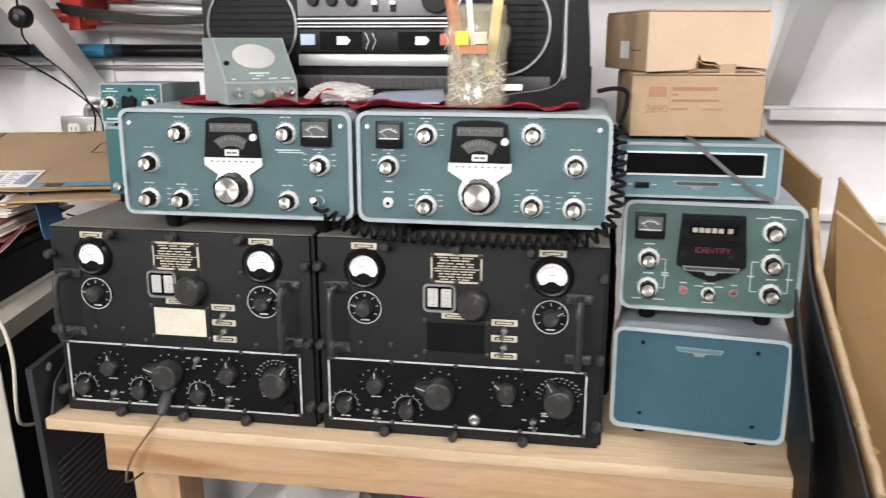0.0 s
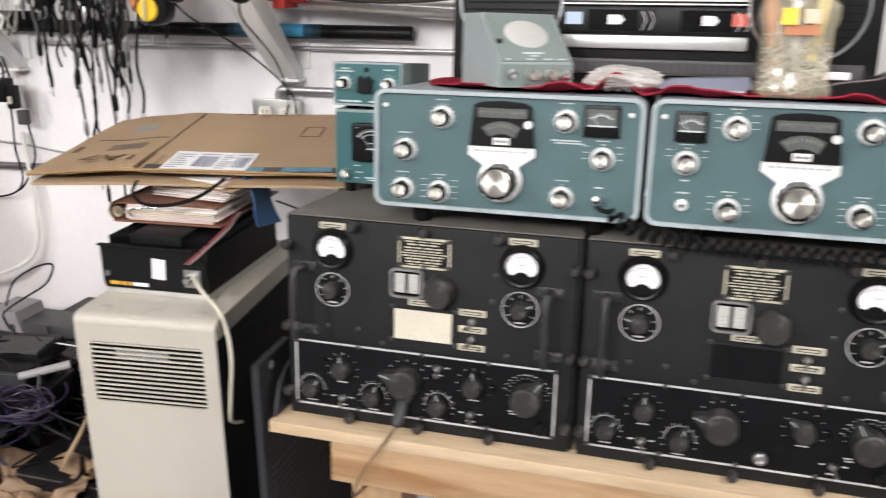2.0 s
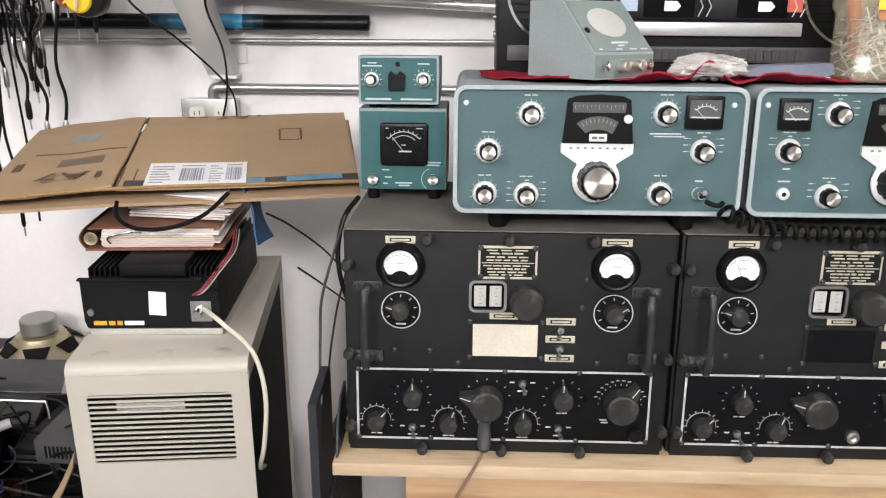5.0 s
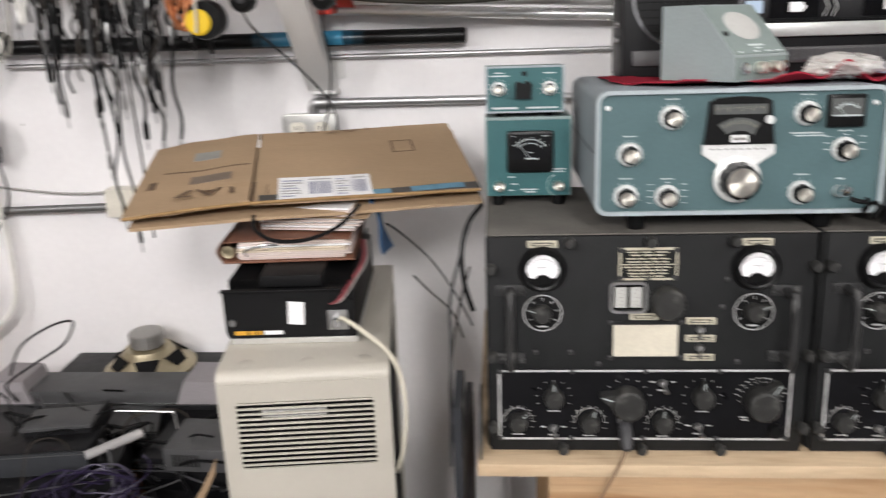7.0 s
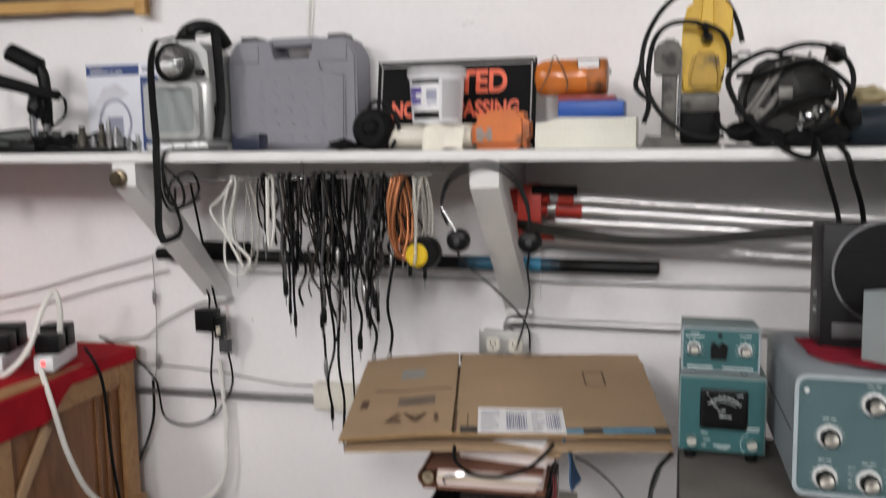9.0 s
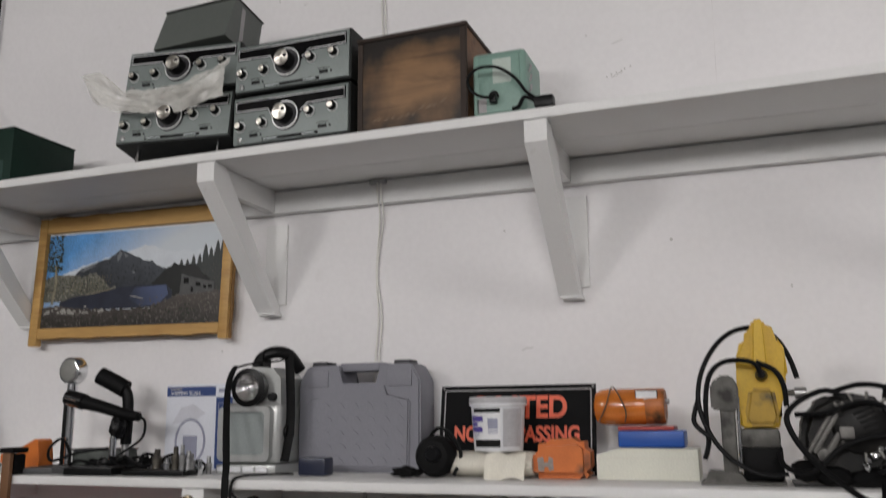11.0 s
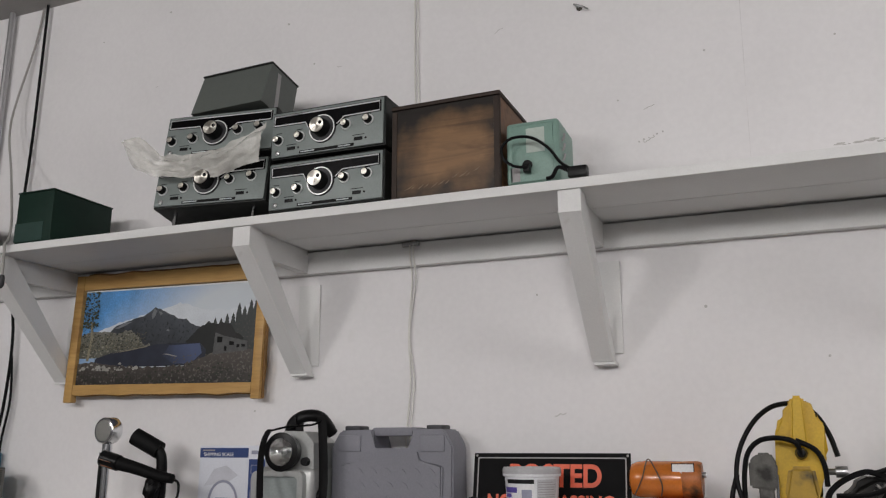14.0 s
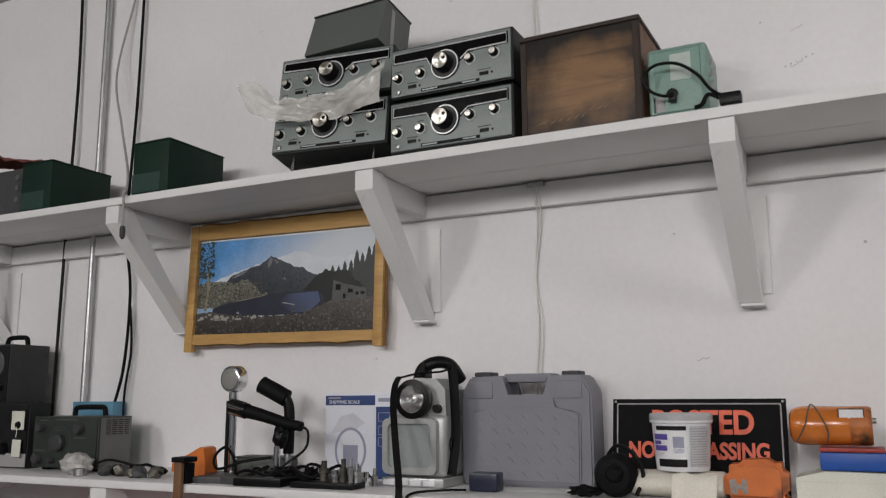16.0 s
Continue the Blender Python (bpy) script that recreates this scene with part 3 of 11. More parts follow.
structure("wall_west", box(B(), -5.35, -5.2, -4.75, 2.16, 0.0, CEILING), M_BACK, "unseen dark side wall added to cut the fill light")
structure("ceiling", box(B(), -5.35, 2.75, -4.75, 2.16, CEILING, CEILING + 0.1), M_CEIL, "flat white ceiling toned grey for its shade")
structure("trim", box(B(), 0.82, 2.6, 1.962, WALL_Y + 0.001, 1.196, 1.220, 0.003), M_SHELF, "white painted wooden ledge on the wall")
structure("trim_low", box(B(), 0.82, 2.6, 1.985, WALL_Y + 0.001, 0.955, 0.974, 0.003), M_SHELF, "low white painted batten on the wall")

# old scuffs and cracks on the wall
rnd = random.Random(4)
scuffs = B()
for x, z, l, a in ((-0.72, 2.72, 0.03, 20),
                   (-2.1, 2.86, 0.012, 0), (-1.86, 2.88, 0.02, 10), (-2.36, 3.05, 0.01, 0), (-1.65, 3.0, 0.015, 0), (-1.13, 3.02, 0.03, 25), (-0.45, 2.52, 0.07, 8), (-0.40, 2.51, 0.06, -15),
                   (-0.60, 2.52, 0.05, 12)):
    pts = [(x + l * (k / 5 - 0.5) * math.cos(radians(a)), WALL_Y + 0.0002, z + l * (k / 5 - 0.5) * math.sin(radians(a)) + rnd.uniform(-0.0015, 0.0015)) for k in range(6)]
    tube(scuffs, pts, 0.0009, 5, 3)
for x, z, r in ((-1.841, 3.182, 0.004), (-2.324, 3.324, 0.004), (-2.615, 3.265, 0.003), (-0.571, 2.854, 0.003), (-0.614, 2.181, 0.004), (-1.741, 3.025, 0.003), (-0.262, 2.84, 0.003), (-1.038, 2.238, 0.003), (-1.9, 1.95, 0.003), (-2.0, 2.62, 0.004), (-1.75, 2.72, 0.004),
                (-0.9, 1.30, 0.003), (-1.6, 1.16, 0.003), (-1.1, 1.0, 0.004), (-0.35, 2.05, 0.003), (-0.8, 2.75, 0.0025), (-2.5, 2.1, 0.003)):
    lathe(scuffs, [(0, -0.0008), (r, -0.0006), (r, 0)], (x, WALL_Y, z), "y", 8)
for x0_, z0_, x1_, z1_ in ((-0.74, 2.622, -0.71, 2.636), (-1.00, 1.922, -0.97, 1.932)):
    tube(scuffs, [(x0_ + (x1_ - x0_) * k / 6, WALL_Y + 0.0002, z0_ + (z1_ - z0_) * k / 6 + rnd.uniform(-0.003, 0.003)) for k in range(7)], 0.0011, 5, 3)
hook = thing("wall_hook", pose(-0.893, WALL_Y, 3.042), "small rusty hook screwed into the wall", "hook")
part("plate", lathe(B(), [(0, -0.003), (0.007, -0.003), (0.009, 0)], (0, 0, 0), "y", 12), M_TOOLDIRT, hook)
part("bent_wire", tube(B(), [(0.0, -0.004, 0.0), (-0.012, -0.016, 0.006), (0.012, -0.02, -0.008), (0.026, -0.012, -0.014)], 0.0025, 6), M_STEEL, hook)
smudge = B()
for k in range(20):
    f = k / 19
    x, z, r = -0.29 + 0.16 * f + rnd.uniform(-0.004, 0.004), 2.553 + 0.006 * math.sin(3.0 * f) - 0.008 * f + rnd.uniform(-0.003, 0.003), rnd.uniform(0.0022, 0.0055)
    smudge.faces.new([smudge.verts.new((x + 1.9 * r * math.cos(a), WALL_Y - 0.0006 - 0.00002 * k, z + 0.7 * r * rnd.uniform(0.6, 1.0) * math.sin(a))) for a in (0.0, 1.05, 2.09, 3.14, 4.19, 5.24)])
for cx, cz, n, sx, sz in ((-0.72, 2.636, 6, 0.030, 0.010), (-1.02, 2.67, 4, 0.006, 0.008)):
    for k in range(n):
        f = k / (n - 1) - 0.5
        x, z, r = cx + sx * f * 2 + rnd.uniform(-0.002, 0.002), cz + sz * f * 2, rnd.uniform(0.0012, 0.0028)
        smudge.faces.new([smudge.verts.new((x + r * math.cos(a), WALL_Y - 0.0007 - 0.00002 * k, z + 1.5 * r * rnd.uniform(0.6, 1.0) * math.sin(a))) for a in (0.0, 1.05, 2.09, 3.14, 4.19, 5.24)])
solo("wall_smudges", smudge, mat("grey_wall_smudge", (0.52, 0.505, 0.49), 0.85, var=0.3, scale=120), Matrix.Identity(4), "grey smudges rubbed into the wall paint", "smudge", kind="stuff")
solo("wall_seam", prism(B(), [(-0.4835, 2.42), (-0.4815, 2.42), (-0.4665, CEILING - 0.002), (-0.4685, CEILING - 0.002)], WALL_Y - 0.0008, WALL_Y + 0.001), mat("faint_board_joint", (0.745, 0.73, 0.73), 0.75), Matrix.Identity(4), "faint filled joint between wall boards", "joint")
solo("wall_scuffs", scuffs, M_SCUFF, Matrix.Identity(4), "grey scuffs and hairline cracks in the wall paint", "scuff", kind="stuff")


def ceiling_light(x, y, z, power):
    t = thing("ceiling_light", pose(x, y, z), "long white fluorescent ceiling fitting", "lamp", "ceiling lights")
    part("housing", box(B(), -0.62, 0.62, -0.11, 0.11, 0.03, CEILING - z, 0.006), M_HOUSING, t)
    part("diffuser", box(B(), -0.60, 0.60, -0.09, 0.09, 0.012, 0.03, 0.006), M_LAMP, t)
    li = bpy.data.lights.new("tube_light", "POINT")
    li.shadow_soft_size, li.energy, li.color = 0.32, power, (1.0, 0.966, 0.957)
    ob = new("tube_light", li)
    ob.matrix_world = pose(x, y, z - 0.18)


for lamp in LAMPS:
    ceiling_light(*lamp)


# ---- shelves ----
def shelf(name, top, front, x0, x1, thick, cleat, label):
    t = thing(name, pose(0, 0, top), label, "shelf")
    mid = front + 0.185
    part("plank", box(B(), x0, x1, front, mid - 0.0012, -thick, 0, 0.003), M_SHELF, t)
    part("plank", box(B(), x0, x1, mid + 0.0012, WALL_Y - 0.001, -thick, 0, 0.003), M_SHELF, t)
    part("cleat", box(B(), x0, x1, 1.985, WALL_Y - 0.001, -thick - cleat, -thick - 0.005, 0.002), M_SHELF, t)
    return t


shelf("upper_shelf", UP_TOP, UP_FRONT, -4.6, 1.4, 0.024, 0.07, "long white painted plank shelf high on the wall")
shelf("middle_shelf", MID_TOP, MID_FRONT, -4.6, 1.4, 0.021, 0.10, "long white painted plank shelf crowded with tools")


def shelf_bracket(x, top, front, drop, width=0.052):
    """A painted timber bracket: a top arm, a sloping brace and a wall batten."""
    t = thing("shelf_bracket", pose(x, 0, top), "white painted timber shelf bracket with a sloping brace", "bracket", "shelf brackets")
    w = width / 2
    part("arm", box(B(), -w + 0.012, w - 0.012, front + 0.05, 1.984, -0.066, -0.001, 0.002), M_SHELF, t)
    br = B()
    y0, y1 = front + 0.003, WALL_Y - 0.02
    prism(br, [(y0, -0.001), (y0 + 0.05, -0.001), (y1 + 0.018, -drop + 0.014), (y1 + 0.018, -drop), (y1 - 0.018, -drop), (y0, -0.052)], -w, w, "yz")
    part("brace", br, M_SHELF, t)
    part("batten", box(B(), -w + 0.004, w + 0.022, WALL_Y - 0.009, WALL_Y - 0.001, -drop + 0.022, -0.10, 0.002), M_SHELF, t)
    part("foot_plate", prism(B(), [(y1 - 0.026, -drop - 0.008), (y1 - 0.020, -drop - 0.0015), (WALL_Y - 0.001, -drop - 0.0015), (WALL_Y - 0.001, -drop - 0.010)], -w + 0.006, w + 0.006, "yz"), M_SHELF, t, "small pale foot plate")
    for k in (0.03, 0.92):
        yy, zz = y0 + (y1 - 0.018 - y0) * k, -0.052 + (-drop + 0.052) * k
        part("screw", lathe(B(), [(0, -0.0016), (0.004, -0.0012), (0.005, 0.001)], (0, yy - 0.0008, zz + 0.006), "y", 10), M_TOOLDIRT, t)
    return t


for x in (-3.50, -2.618, -1.736, -0.865, 0.01, 0.88):
    shelf_bracket(x, UP_TOP - 0.0245, UP_FRONT, 0.358)
for x in (-3.40, -2.545, -1.690, -0.855, -0.02, 0.83):
    b = shelf_bracket(x, MID_TOP - 0.0215, MID_FRONT, 0.372, 0.060)
    if x == -1.690:
        kn = lathe(B(), [(0, -0.018), (0.012, -0.018), (0.014, -0.012), (0.020, -0.010), (0.021, 0.0), (0.021, 0.006)], (-0.012, MID_FRONT + 0.003, -0.036), "y", 24)
        part("knob", kn, M_BRASS, b, "round brass and black knob screwed to the bracket")


# ---- workbench ----
def workbench():
    t = thing("workbench", pose(0.13, 1.4, 0), "unfinished pine workbench with a worn board top", "workbench")
    inv = t.matrix_world.inverted()
    top = part("top", box(B(), -0.487, 0.745, -0.042, 0.66, -0.021, -0.001, 0.003), M_PINETOP, t, at=inv @ BENCH)
    part("front_apron", box(B(), -0.384, 0.735, -0.036, 0.002, -0.092, -0.0215, 0.004), M_PINE, t, "knotty pine apron board", at=inv @ BENCH)
    part("rear_apron", box(B(), -0.384, 0.735, 0.58, 0.62, -0.092, -0.0215, 0.004), M_PINE, t, at=inv @ BENCH)
    for x in (-0.372, 0.60):
        for y, zt in ((1.162, 0.776), (1.70, 0.735)):
            part("leg", box(B(), x, x + 0.088, y, y + 0.088, 0.0, zt - 0.002, 0.004), M_PINEZ, t, at=inv)
    part("lower_shelf", box(B(), -0.36, 0.70, 1.18, 1.78, 0.20, 0.22, 0.003), M_PINE, t, at=inv)
    return t


workbench()


# ---- the pair of black receivers ----
def arc_ticks(bm, cx, cz, r0, r1, a0, a1, n, y, w=0.0007):
    for i in range(n):
        a = radians(a0 + (a1 - a0) * i / (n - 1))
        c, s = math.cos(a), math.sin(a)
        px, pz = -s * w, c * w
        q = [(cx + c * r0 - px, cz + s * r0 - pz), (cx + c * r1 - px, cz + s * r1 - pz), (cx + c * r1 + px, cz + s * r1 + pz), (cx + c * r0 + px, cz + s * r0 + pz)]
        prism(bm, q, y - 0.0005, y)


def arc_line(bm, cx, cz, r, a0, a1, y, w=0.0006, n=18):
    for i in range(n):
        p = []
        for a, rr in ((i, r - w), (i + 1, r - w), (i + 1, r + w), (i, r + w)):
            t = radians(a0 + (a1 - a0) * a / n)
            p.append((cx + math.cos(t) * rr, cz + math.sin(t) * rr))
        prism(bm, p, y - 0.0005, y)


def pointer_knob(parent, x, z, r, h, turn, y=0.0, label=""):
    """A black bar-pointer knob with a white line, turned by some degrees from upright."""
    def make(bm):
        lathe(bm, [(0, -h), (r * 0.86, -h), (r * 0.97, -h + 0.002), (r, -h + 0.005), (r * 1.04, -0.003), (r * 1.04, 0)], (0, 0, 0), "y", 28)
        prism(bm, [(-r * 0.55, r * 0.75), (r * 0.55, r * 0.75), (r * 0.10, r * 1.75), (-r * 0.10, r * 1.75)], -h * 0.75, -0.001)
        return bm
    me = shared(f"pointer_knob_{r}_{h}", make, M_KNOB)
    ob = part("knob", me, None, parent, label, at=Matrix.Translation((x, y, z)) @ Matrix.Rotation(radians(turn), 4, "Y"))
    ln = shared(f"pointer_line_{r}_{h}", lambda bm: box(bm, -0.0006, 0.0006, -h * 0.78, -h * 0.70, r * 0.8, r * 1.7), M_WHITE)
    part("pointer_line", ln, None, ob)
    return ob


def round_knob(parent, x, z, r, h, y=0.0):
    def make(bm):
        n = 48
        prof = [(0.0, -h), (0.80, -h), (0.90, -h + 0.0025), (1.0, -h + 0.007), (1.0, -0.002), (0.9, 0.0)]
        rings = []
        for f, hh in prof[1:]:
            rings.append([bm.verts.new((r * f * (1 - (0.045 if i % 2 and f > 0.95 else 0)) * math.cos(2 * math.pi * i / n), hh, r * f * (1 - (0.045 if i % 2 and f > 0.95 else 0)) * math.sin(2 * math.pi * i / n))) for i in range(n)])
        bm.faces.new(rings[0])
        for a, b in zip(rings, rings[1:]):
            for i in range(n):
                bm.faces.new((a[i], a[(i + 1) % n], b[(i + 1) % n], b[i]))
        return bm
    return part("tuning_knob", shared(f"round_knob_{r}", make, M_KNOB), None, parent, at=(x, y, z))


def toggle(parent, x, z, y=0.0, lean=20):
    def make(bm):
        lathe(bm, [(0, -0.005), (0.0045, -0.005), (0.0055, -0.002), (0.0062, 0)], (0, 0, 0), "y", 12)
        lathe(bm, [(0.0018, 0), (0.0022, 0.010), (0.0034, 0.017), (0.0, 0.019)], (0, -0.003, 0), "z", 8, m=Matrix.Rotation(radians(90 + 28), 4, "X"))
        return bm
    return part("toggle_switch", shared("toggle_switch", make, M_STEEL), None, parent, at=Matrix.Translation((x, y, z)) @ Matrix.Rotation(radians(lean), 4, "Y"))


def panel_meter(parent, x, z, y=0.0, needle=-30):
    m = part("meter", lathe(B(), [(0, -0.004), (0.0225, -0.004), (0.024, -0.011), (0.027, -0.012), (0.0305, -0.009), (0.0325, -0.004), (0.034, 0)], (x, y, z), "y", 36), M_BAKE, parent, "round black-rimmed panel meter")
    pts = [(x + 0.0235 * math.cos(radians(a)), z + 0.002 + 0.0235 * math.sin(radians(a))) for a in range(-14, 195, 11)]
    pts += [(x - 0.018, z - 0.011), (x - 0.012, z - 0.012), (x - 0.007, z - 0.008), (x, z - 0.006), (x + 0.007, z - 0.008), (x + 0.012, z - 0.012), (x + 0.018, z - 0.011)]
    part("meter_face", prism(B(), pts, y - 0.0052, y - 0.0042), M_METER, m, "white printed meter scale")
    s = B()
    arc_line(s, x, z - 0.008, 0.024, 40, 140, y - 0.0054, 0.0003)
    arc_ticks(s, x, z - 0.008, 0.024, 0.027, 40, 140, 9, y - 0.0054, 0.0003)
    bars(s, [(x - 0.005, x + 0.005, z + 0.004, 0.0012)], y - 0.0054)
    part("scale_print", s, M_LGREY, m)
    a = radians(90 + needle)
    part("needle", prism(B(), [(x - 0.0002, z - 0.008), (x + 0.0002, z - 0.008), (x + 0.022 * math.cos(a) + 0.0002, z - 0.008 + 0.022 * math.sin(a)), (x + 0.022 * math.cos(a) - 0.0002, z - 0.008 + 0.022 * math.sin(a))], y - 0.0066, y - 0.0060), M_GREYINK, m)


def name_tag(parent, x, z, w=0.041, h=0.0105, y=0.0):
    t = part("name_tag", box(B(), x - w / 2, x + w / 2, y - 0.0016, y, z - h / 2, z + h / 2, 0.0006, 1), M_PLATE, parent, "small cream engraved name tag")
    part("name_tag_field", box(B(), x - w * 0.36, x + w * 0.36, y - 0.0021, y - 0.0017, z - h * 0.24, z + h * 0.24), M_INK, t)
    part("name_tag_line", bars(B(), [(x - w * 0.30, x + w * 0.30, z, h * 0.22)], y - 0.0021), M_PLATE, t)


def bail_handle(parent, x, zt, zb):
    b = B()
    for z in (zt, zb):
        box(b, x - 0.020, x + 0.020, -0.004, 0.0, z - 0.008, z + 0.008, 0.0015)
        cyl(b, (x, -0.034, z - 0.0), 0.006, 0.034, "y", seg=12)
        for d in (-0.014, 0.014):
            lathe(b, [(0, -0.0065), (0.003, -0.006), (0.004, -0.004)], (x + d, 0, z), "y", 8)
    tube(b, [(x, -0.036, zt + 0.004), (x, -0.043, zt - 0.012), (x, -0.045, (zt + zb) / 2), (x, -0.043, zb + 0.012), (x, -0.036, zb - 0.004)], 0.0058, 10, 5)
    return part("handle", b, M_WORN, parent, "worn black cast bail handle")


def thumb_screw(parent, x, z, y=0.0, r=0.0078):
    me = shared("thumb_screw", lambda bm: lathe(bm, [(0, -0.021), (0.0060, -0.021), (0.0078, -0.018), (0.0078, -0.008), (0.0055, -0.007), (0.0055, 0)], (0, 0, 0), "y", 16), M_KNOB)
    return part("thumb_screw", me, None, parent, at=(x, y, z))


def small_screw(parent, x, z, y, r=0.004):
    me = shared("panel_screw", lambda bm: lathe(bm, [(0, -0.0022), (0.0022, -0.0020), (0.0040, -0.0006), (0.0040, 0)], (0, 0, 0), "y", 12), M_WORN)
    return part("panel_screw", me, None, parent, at=(x, y, z))


def receiver(x0, second):
    t = thing("communications_receiver", BENCH @ pose(x0, 0, 0),
              "black military radio receiver with blank card frame" if second else "black military radio receiver with cream card and plugged-in cable", "radio", "black receivers on the bench")
    cab = part("cabinet", box(B(), 0.0, 0.458, 0.010, 0.37, 0.0, 0.326, 0.003), M_BLACK, t)
    part("dusty_lid", box(B(), 0.002, 0.456, 0.004, 0.368, 0.3265, 0.3285, 0.0008), M_BLACKTOP, t, "dust-covered black lid")
    part("front_panel", box(B(), 0.004, 0.452, 0.0, 0.0095, 0.0, 0.326, 0.0015), M_BLACK, t)
    for x in (0.0795, 0.3725):
        name_tag(t, x, 0.3155)
        panel_meter(t, x, 0.279, 0.0, 24 if x < 0.2 else -28)
        # calibrated small dial under the meter
        d = part("dial", lathe(B(), [(0, -0.002), (0.025, -0.002), (0.026, -0.003), (0.0275, -0.003), (0.028, 0)], (x, 0, 0.2155), "y", 36), M_BAKE, t)
        s = B()
        hoop(s, [(x + 0.0273 * math.cos(a * math.pi / 18), 0.2155 + 0.0273 * math.sin(a * math.pi / 18)) for a in range(36)], [(x + 0.0258 * math.cos(a * math.pi / 18), 0.2155 + 0.0258 * math.sin(a * math.pi / 18)) for a in range(36)], -0.0034, -0.0030)
        part("dial_rim", s, M_SILVERLINE, d)
        s = B()
        arc_ticks(s, x, 0.2155, 0.018, 0.0225, -30, 210, 7, -0.0024, 0.0006)
        bars(s, [(x - 0.007, x + 0.007, 0.195, 0.0022)], -0.0022)
        part("dial_print", s, M_SILVERLINE, d)
        pointer_knob(d, x, 0.2155, 0.0125, 0.016, -70 if x < 0.2 else 60, -0.002)
    # nameplate with etched rows
    npl = part("nameplate", box(B(), 0.1855, 0.266, -0.0018, 0, 0.262, 0.309, 0.001, 1), M_PLATE, t, "etched cream and black nameplate")
    part("nameplate_field", box(B(), 0.1885, 0.2630, -0.0022, -0.0018, 0.2655, 0.3055), M_INK, npl)
    rr = random.Random(9)
    s = B()
    for z, h, words in ((0.3028, 0.0024, 3), (0.2985, 0.0030, 3), (0.2935, 0.0026, 4), (0.2890, 0.0028, 5), (0.2852, 0.0018, 1), (0.2812, 0.0026, 5), (0.2768, 0.0030, 6), (0.2722, 0.0026, 4), (0.2682, 0.0022, 3)):
        half = 0.036 if words == 1 else rr.uniform(0.025, 0.034)
        x = 0.2257 - half
        step = 2 * half / words
        h *= 0.68
        for k in range(words):
            bars(s, [(x + k * step, x + (k + (1.0 if words == 1 else rr.uniform(0.72, 0.9))) * step, z, h)], -0.0022)
    part("nameplate_print", s, M_PLATE, npl)
    for x, z in ((0.189, 0.3055), (0.2625, 0.3055), (0.189, 0.2655), (0.2625, 0.2655), (0.2257, 0.2655)):
        small_screw(npl, x, z, -0.002)
    # tuning window
    w = part("tuning_window", box(B(), 0.1775, 0.2215, -0.002, 0, 0.219, 0.256), M_DARKWIN, t)
    s = B()
    hoop(s, rrect(0.1735, 0.2255, 0.2145, 0.2605, 0.009), rrect(0.1772, 0.2218, 0.2182, 0.2568, 0.006), -0.0055, 0.0)
    part("window_frame", s, M_STEEL, w)
    s = B()
    for cx in (0.1888, 0.2102):
        box(s, cx - 0.0082, cx + 0.0082, -0.0028, -0.0021, 0.2225, 0.2525, 0.0004, 1)
    part("dial_drum", s, M_OVAL, w)
    s = B()
    for cx in (0.1888, 0.2102):
        for k in range(5):
            bars(s, [(cx - 0.0012, cx + (0.0012 if k % 2 else 0.0034), 0.2265 + 0.0055 * k, 0.0007)], -0.0028)
    part("drum_print", s, M_GREYINK, w)
    round_knob(t, 0.2525, 0.2325, 0.0235, 0.030)
    name_tag(t, 0.2225, 0.2085, 0.040, 0.010)
    # card frame
    fr = B()
    hoop(fr, rrect(0.174, 0.278, 0.1455, 0.2015, 0.0015, 1), rrect(0.1795, 0.2705, 0.1485, 0.1965, 0.001, 1), -0.002, 0)
    f = part("card_frame", fr, M_BLACK, t)
    if second:
        part("card_backing", box(B(), 0.1795, 0.2705, -0.0008, 0, 0.1485, 0.1965), M_GLOSS, f)
    else:
        c = part("card", box(B(), 0.1798, 0.2702, -0.0012, 0, 0.1487, 0.1963), M_CREAM, f, "blank ruled cream calibration card")
        s = B()
        for k in range(7):
            box(s, 0.181, 0.269, -0.0014, -0.0012, 0.1525 + k * 0.006, 0.1527 + k * 0.006)
        part("ruling", s, M_PLATE, c)
    for x, z in ((0.176, 0.2), (0.276, 0.2), (0.176, 0.147), (0.276, 0.147)):
        small_screw(f, x, z, -0.002)
    for z in (0.2015, 0.1755, 0.147):
        name_tag(t, 0.3015, z)
    toggle(t, 0.3015, 0.1885, 0, 25)
    toggle(t, 0.3015, 0.161, 0, 25)
    bail_handle(t, 0.034, 0.249, 0.147)
    bail_handle(t, 0.416, 0.246, 0.149)
    # lower control panel
    lp = part("control_panel", box(B(), 0.016, 0.432, -0.0045, 0, 0.020, 0.1295, 0.0008, 1), M_GLOSS, t, "glossy black control panel with a worn silver border")
    s = B()
    hoop(s, rrect(0.016, 0.432, 0.020, 0.1295, 0.002, 1), rrect(0.019, 0.429, 0.023, 0.1265, 0.002, 1), -0.0052, -0.0044)
    part("border", s, M_SILVERLINE, lp)
    for x in (0.019, 0.122, 0.226, 0.330, 0.429):
        for z in (0.0225, 0.127):
            small_screw(lp, x, z, -0.0046)
    y = -0.0046
    s = B()
    knobs = [(0.044, 0.050, 0.0125, 0.017, 40, 11), (0.096, 0.088, 0.0135, 0.018, 0, 9), (0.1475, 0.0485, 0.013, 0.017, 20, 11), (0.308, 0.0885, 0.0145, 0.019, -50 if second else 0, 9)]
    if not second:
        knobs.append((0.253, 0.048, 0.013, 0.017, 0, 11))
    for x, z, r, h, turn, n in knobs:
        pointer_knob(lp, x, z, r, h, turn, y)
        arc_ticks(s, x, z, r * 1.75, r * (2.0 if n == 11 else 1.95), -25, 205, n, y, 0.00045)
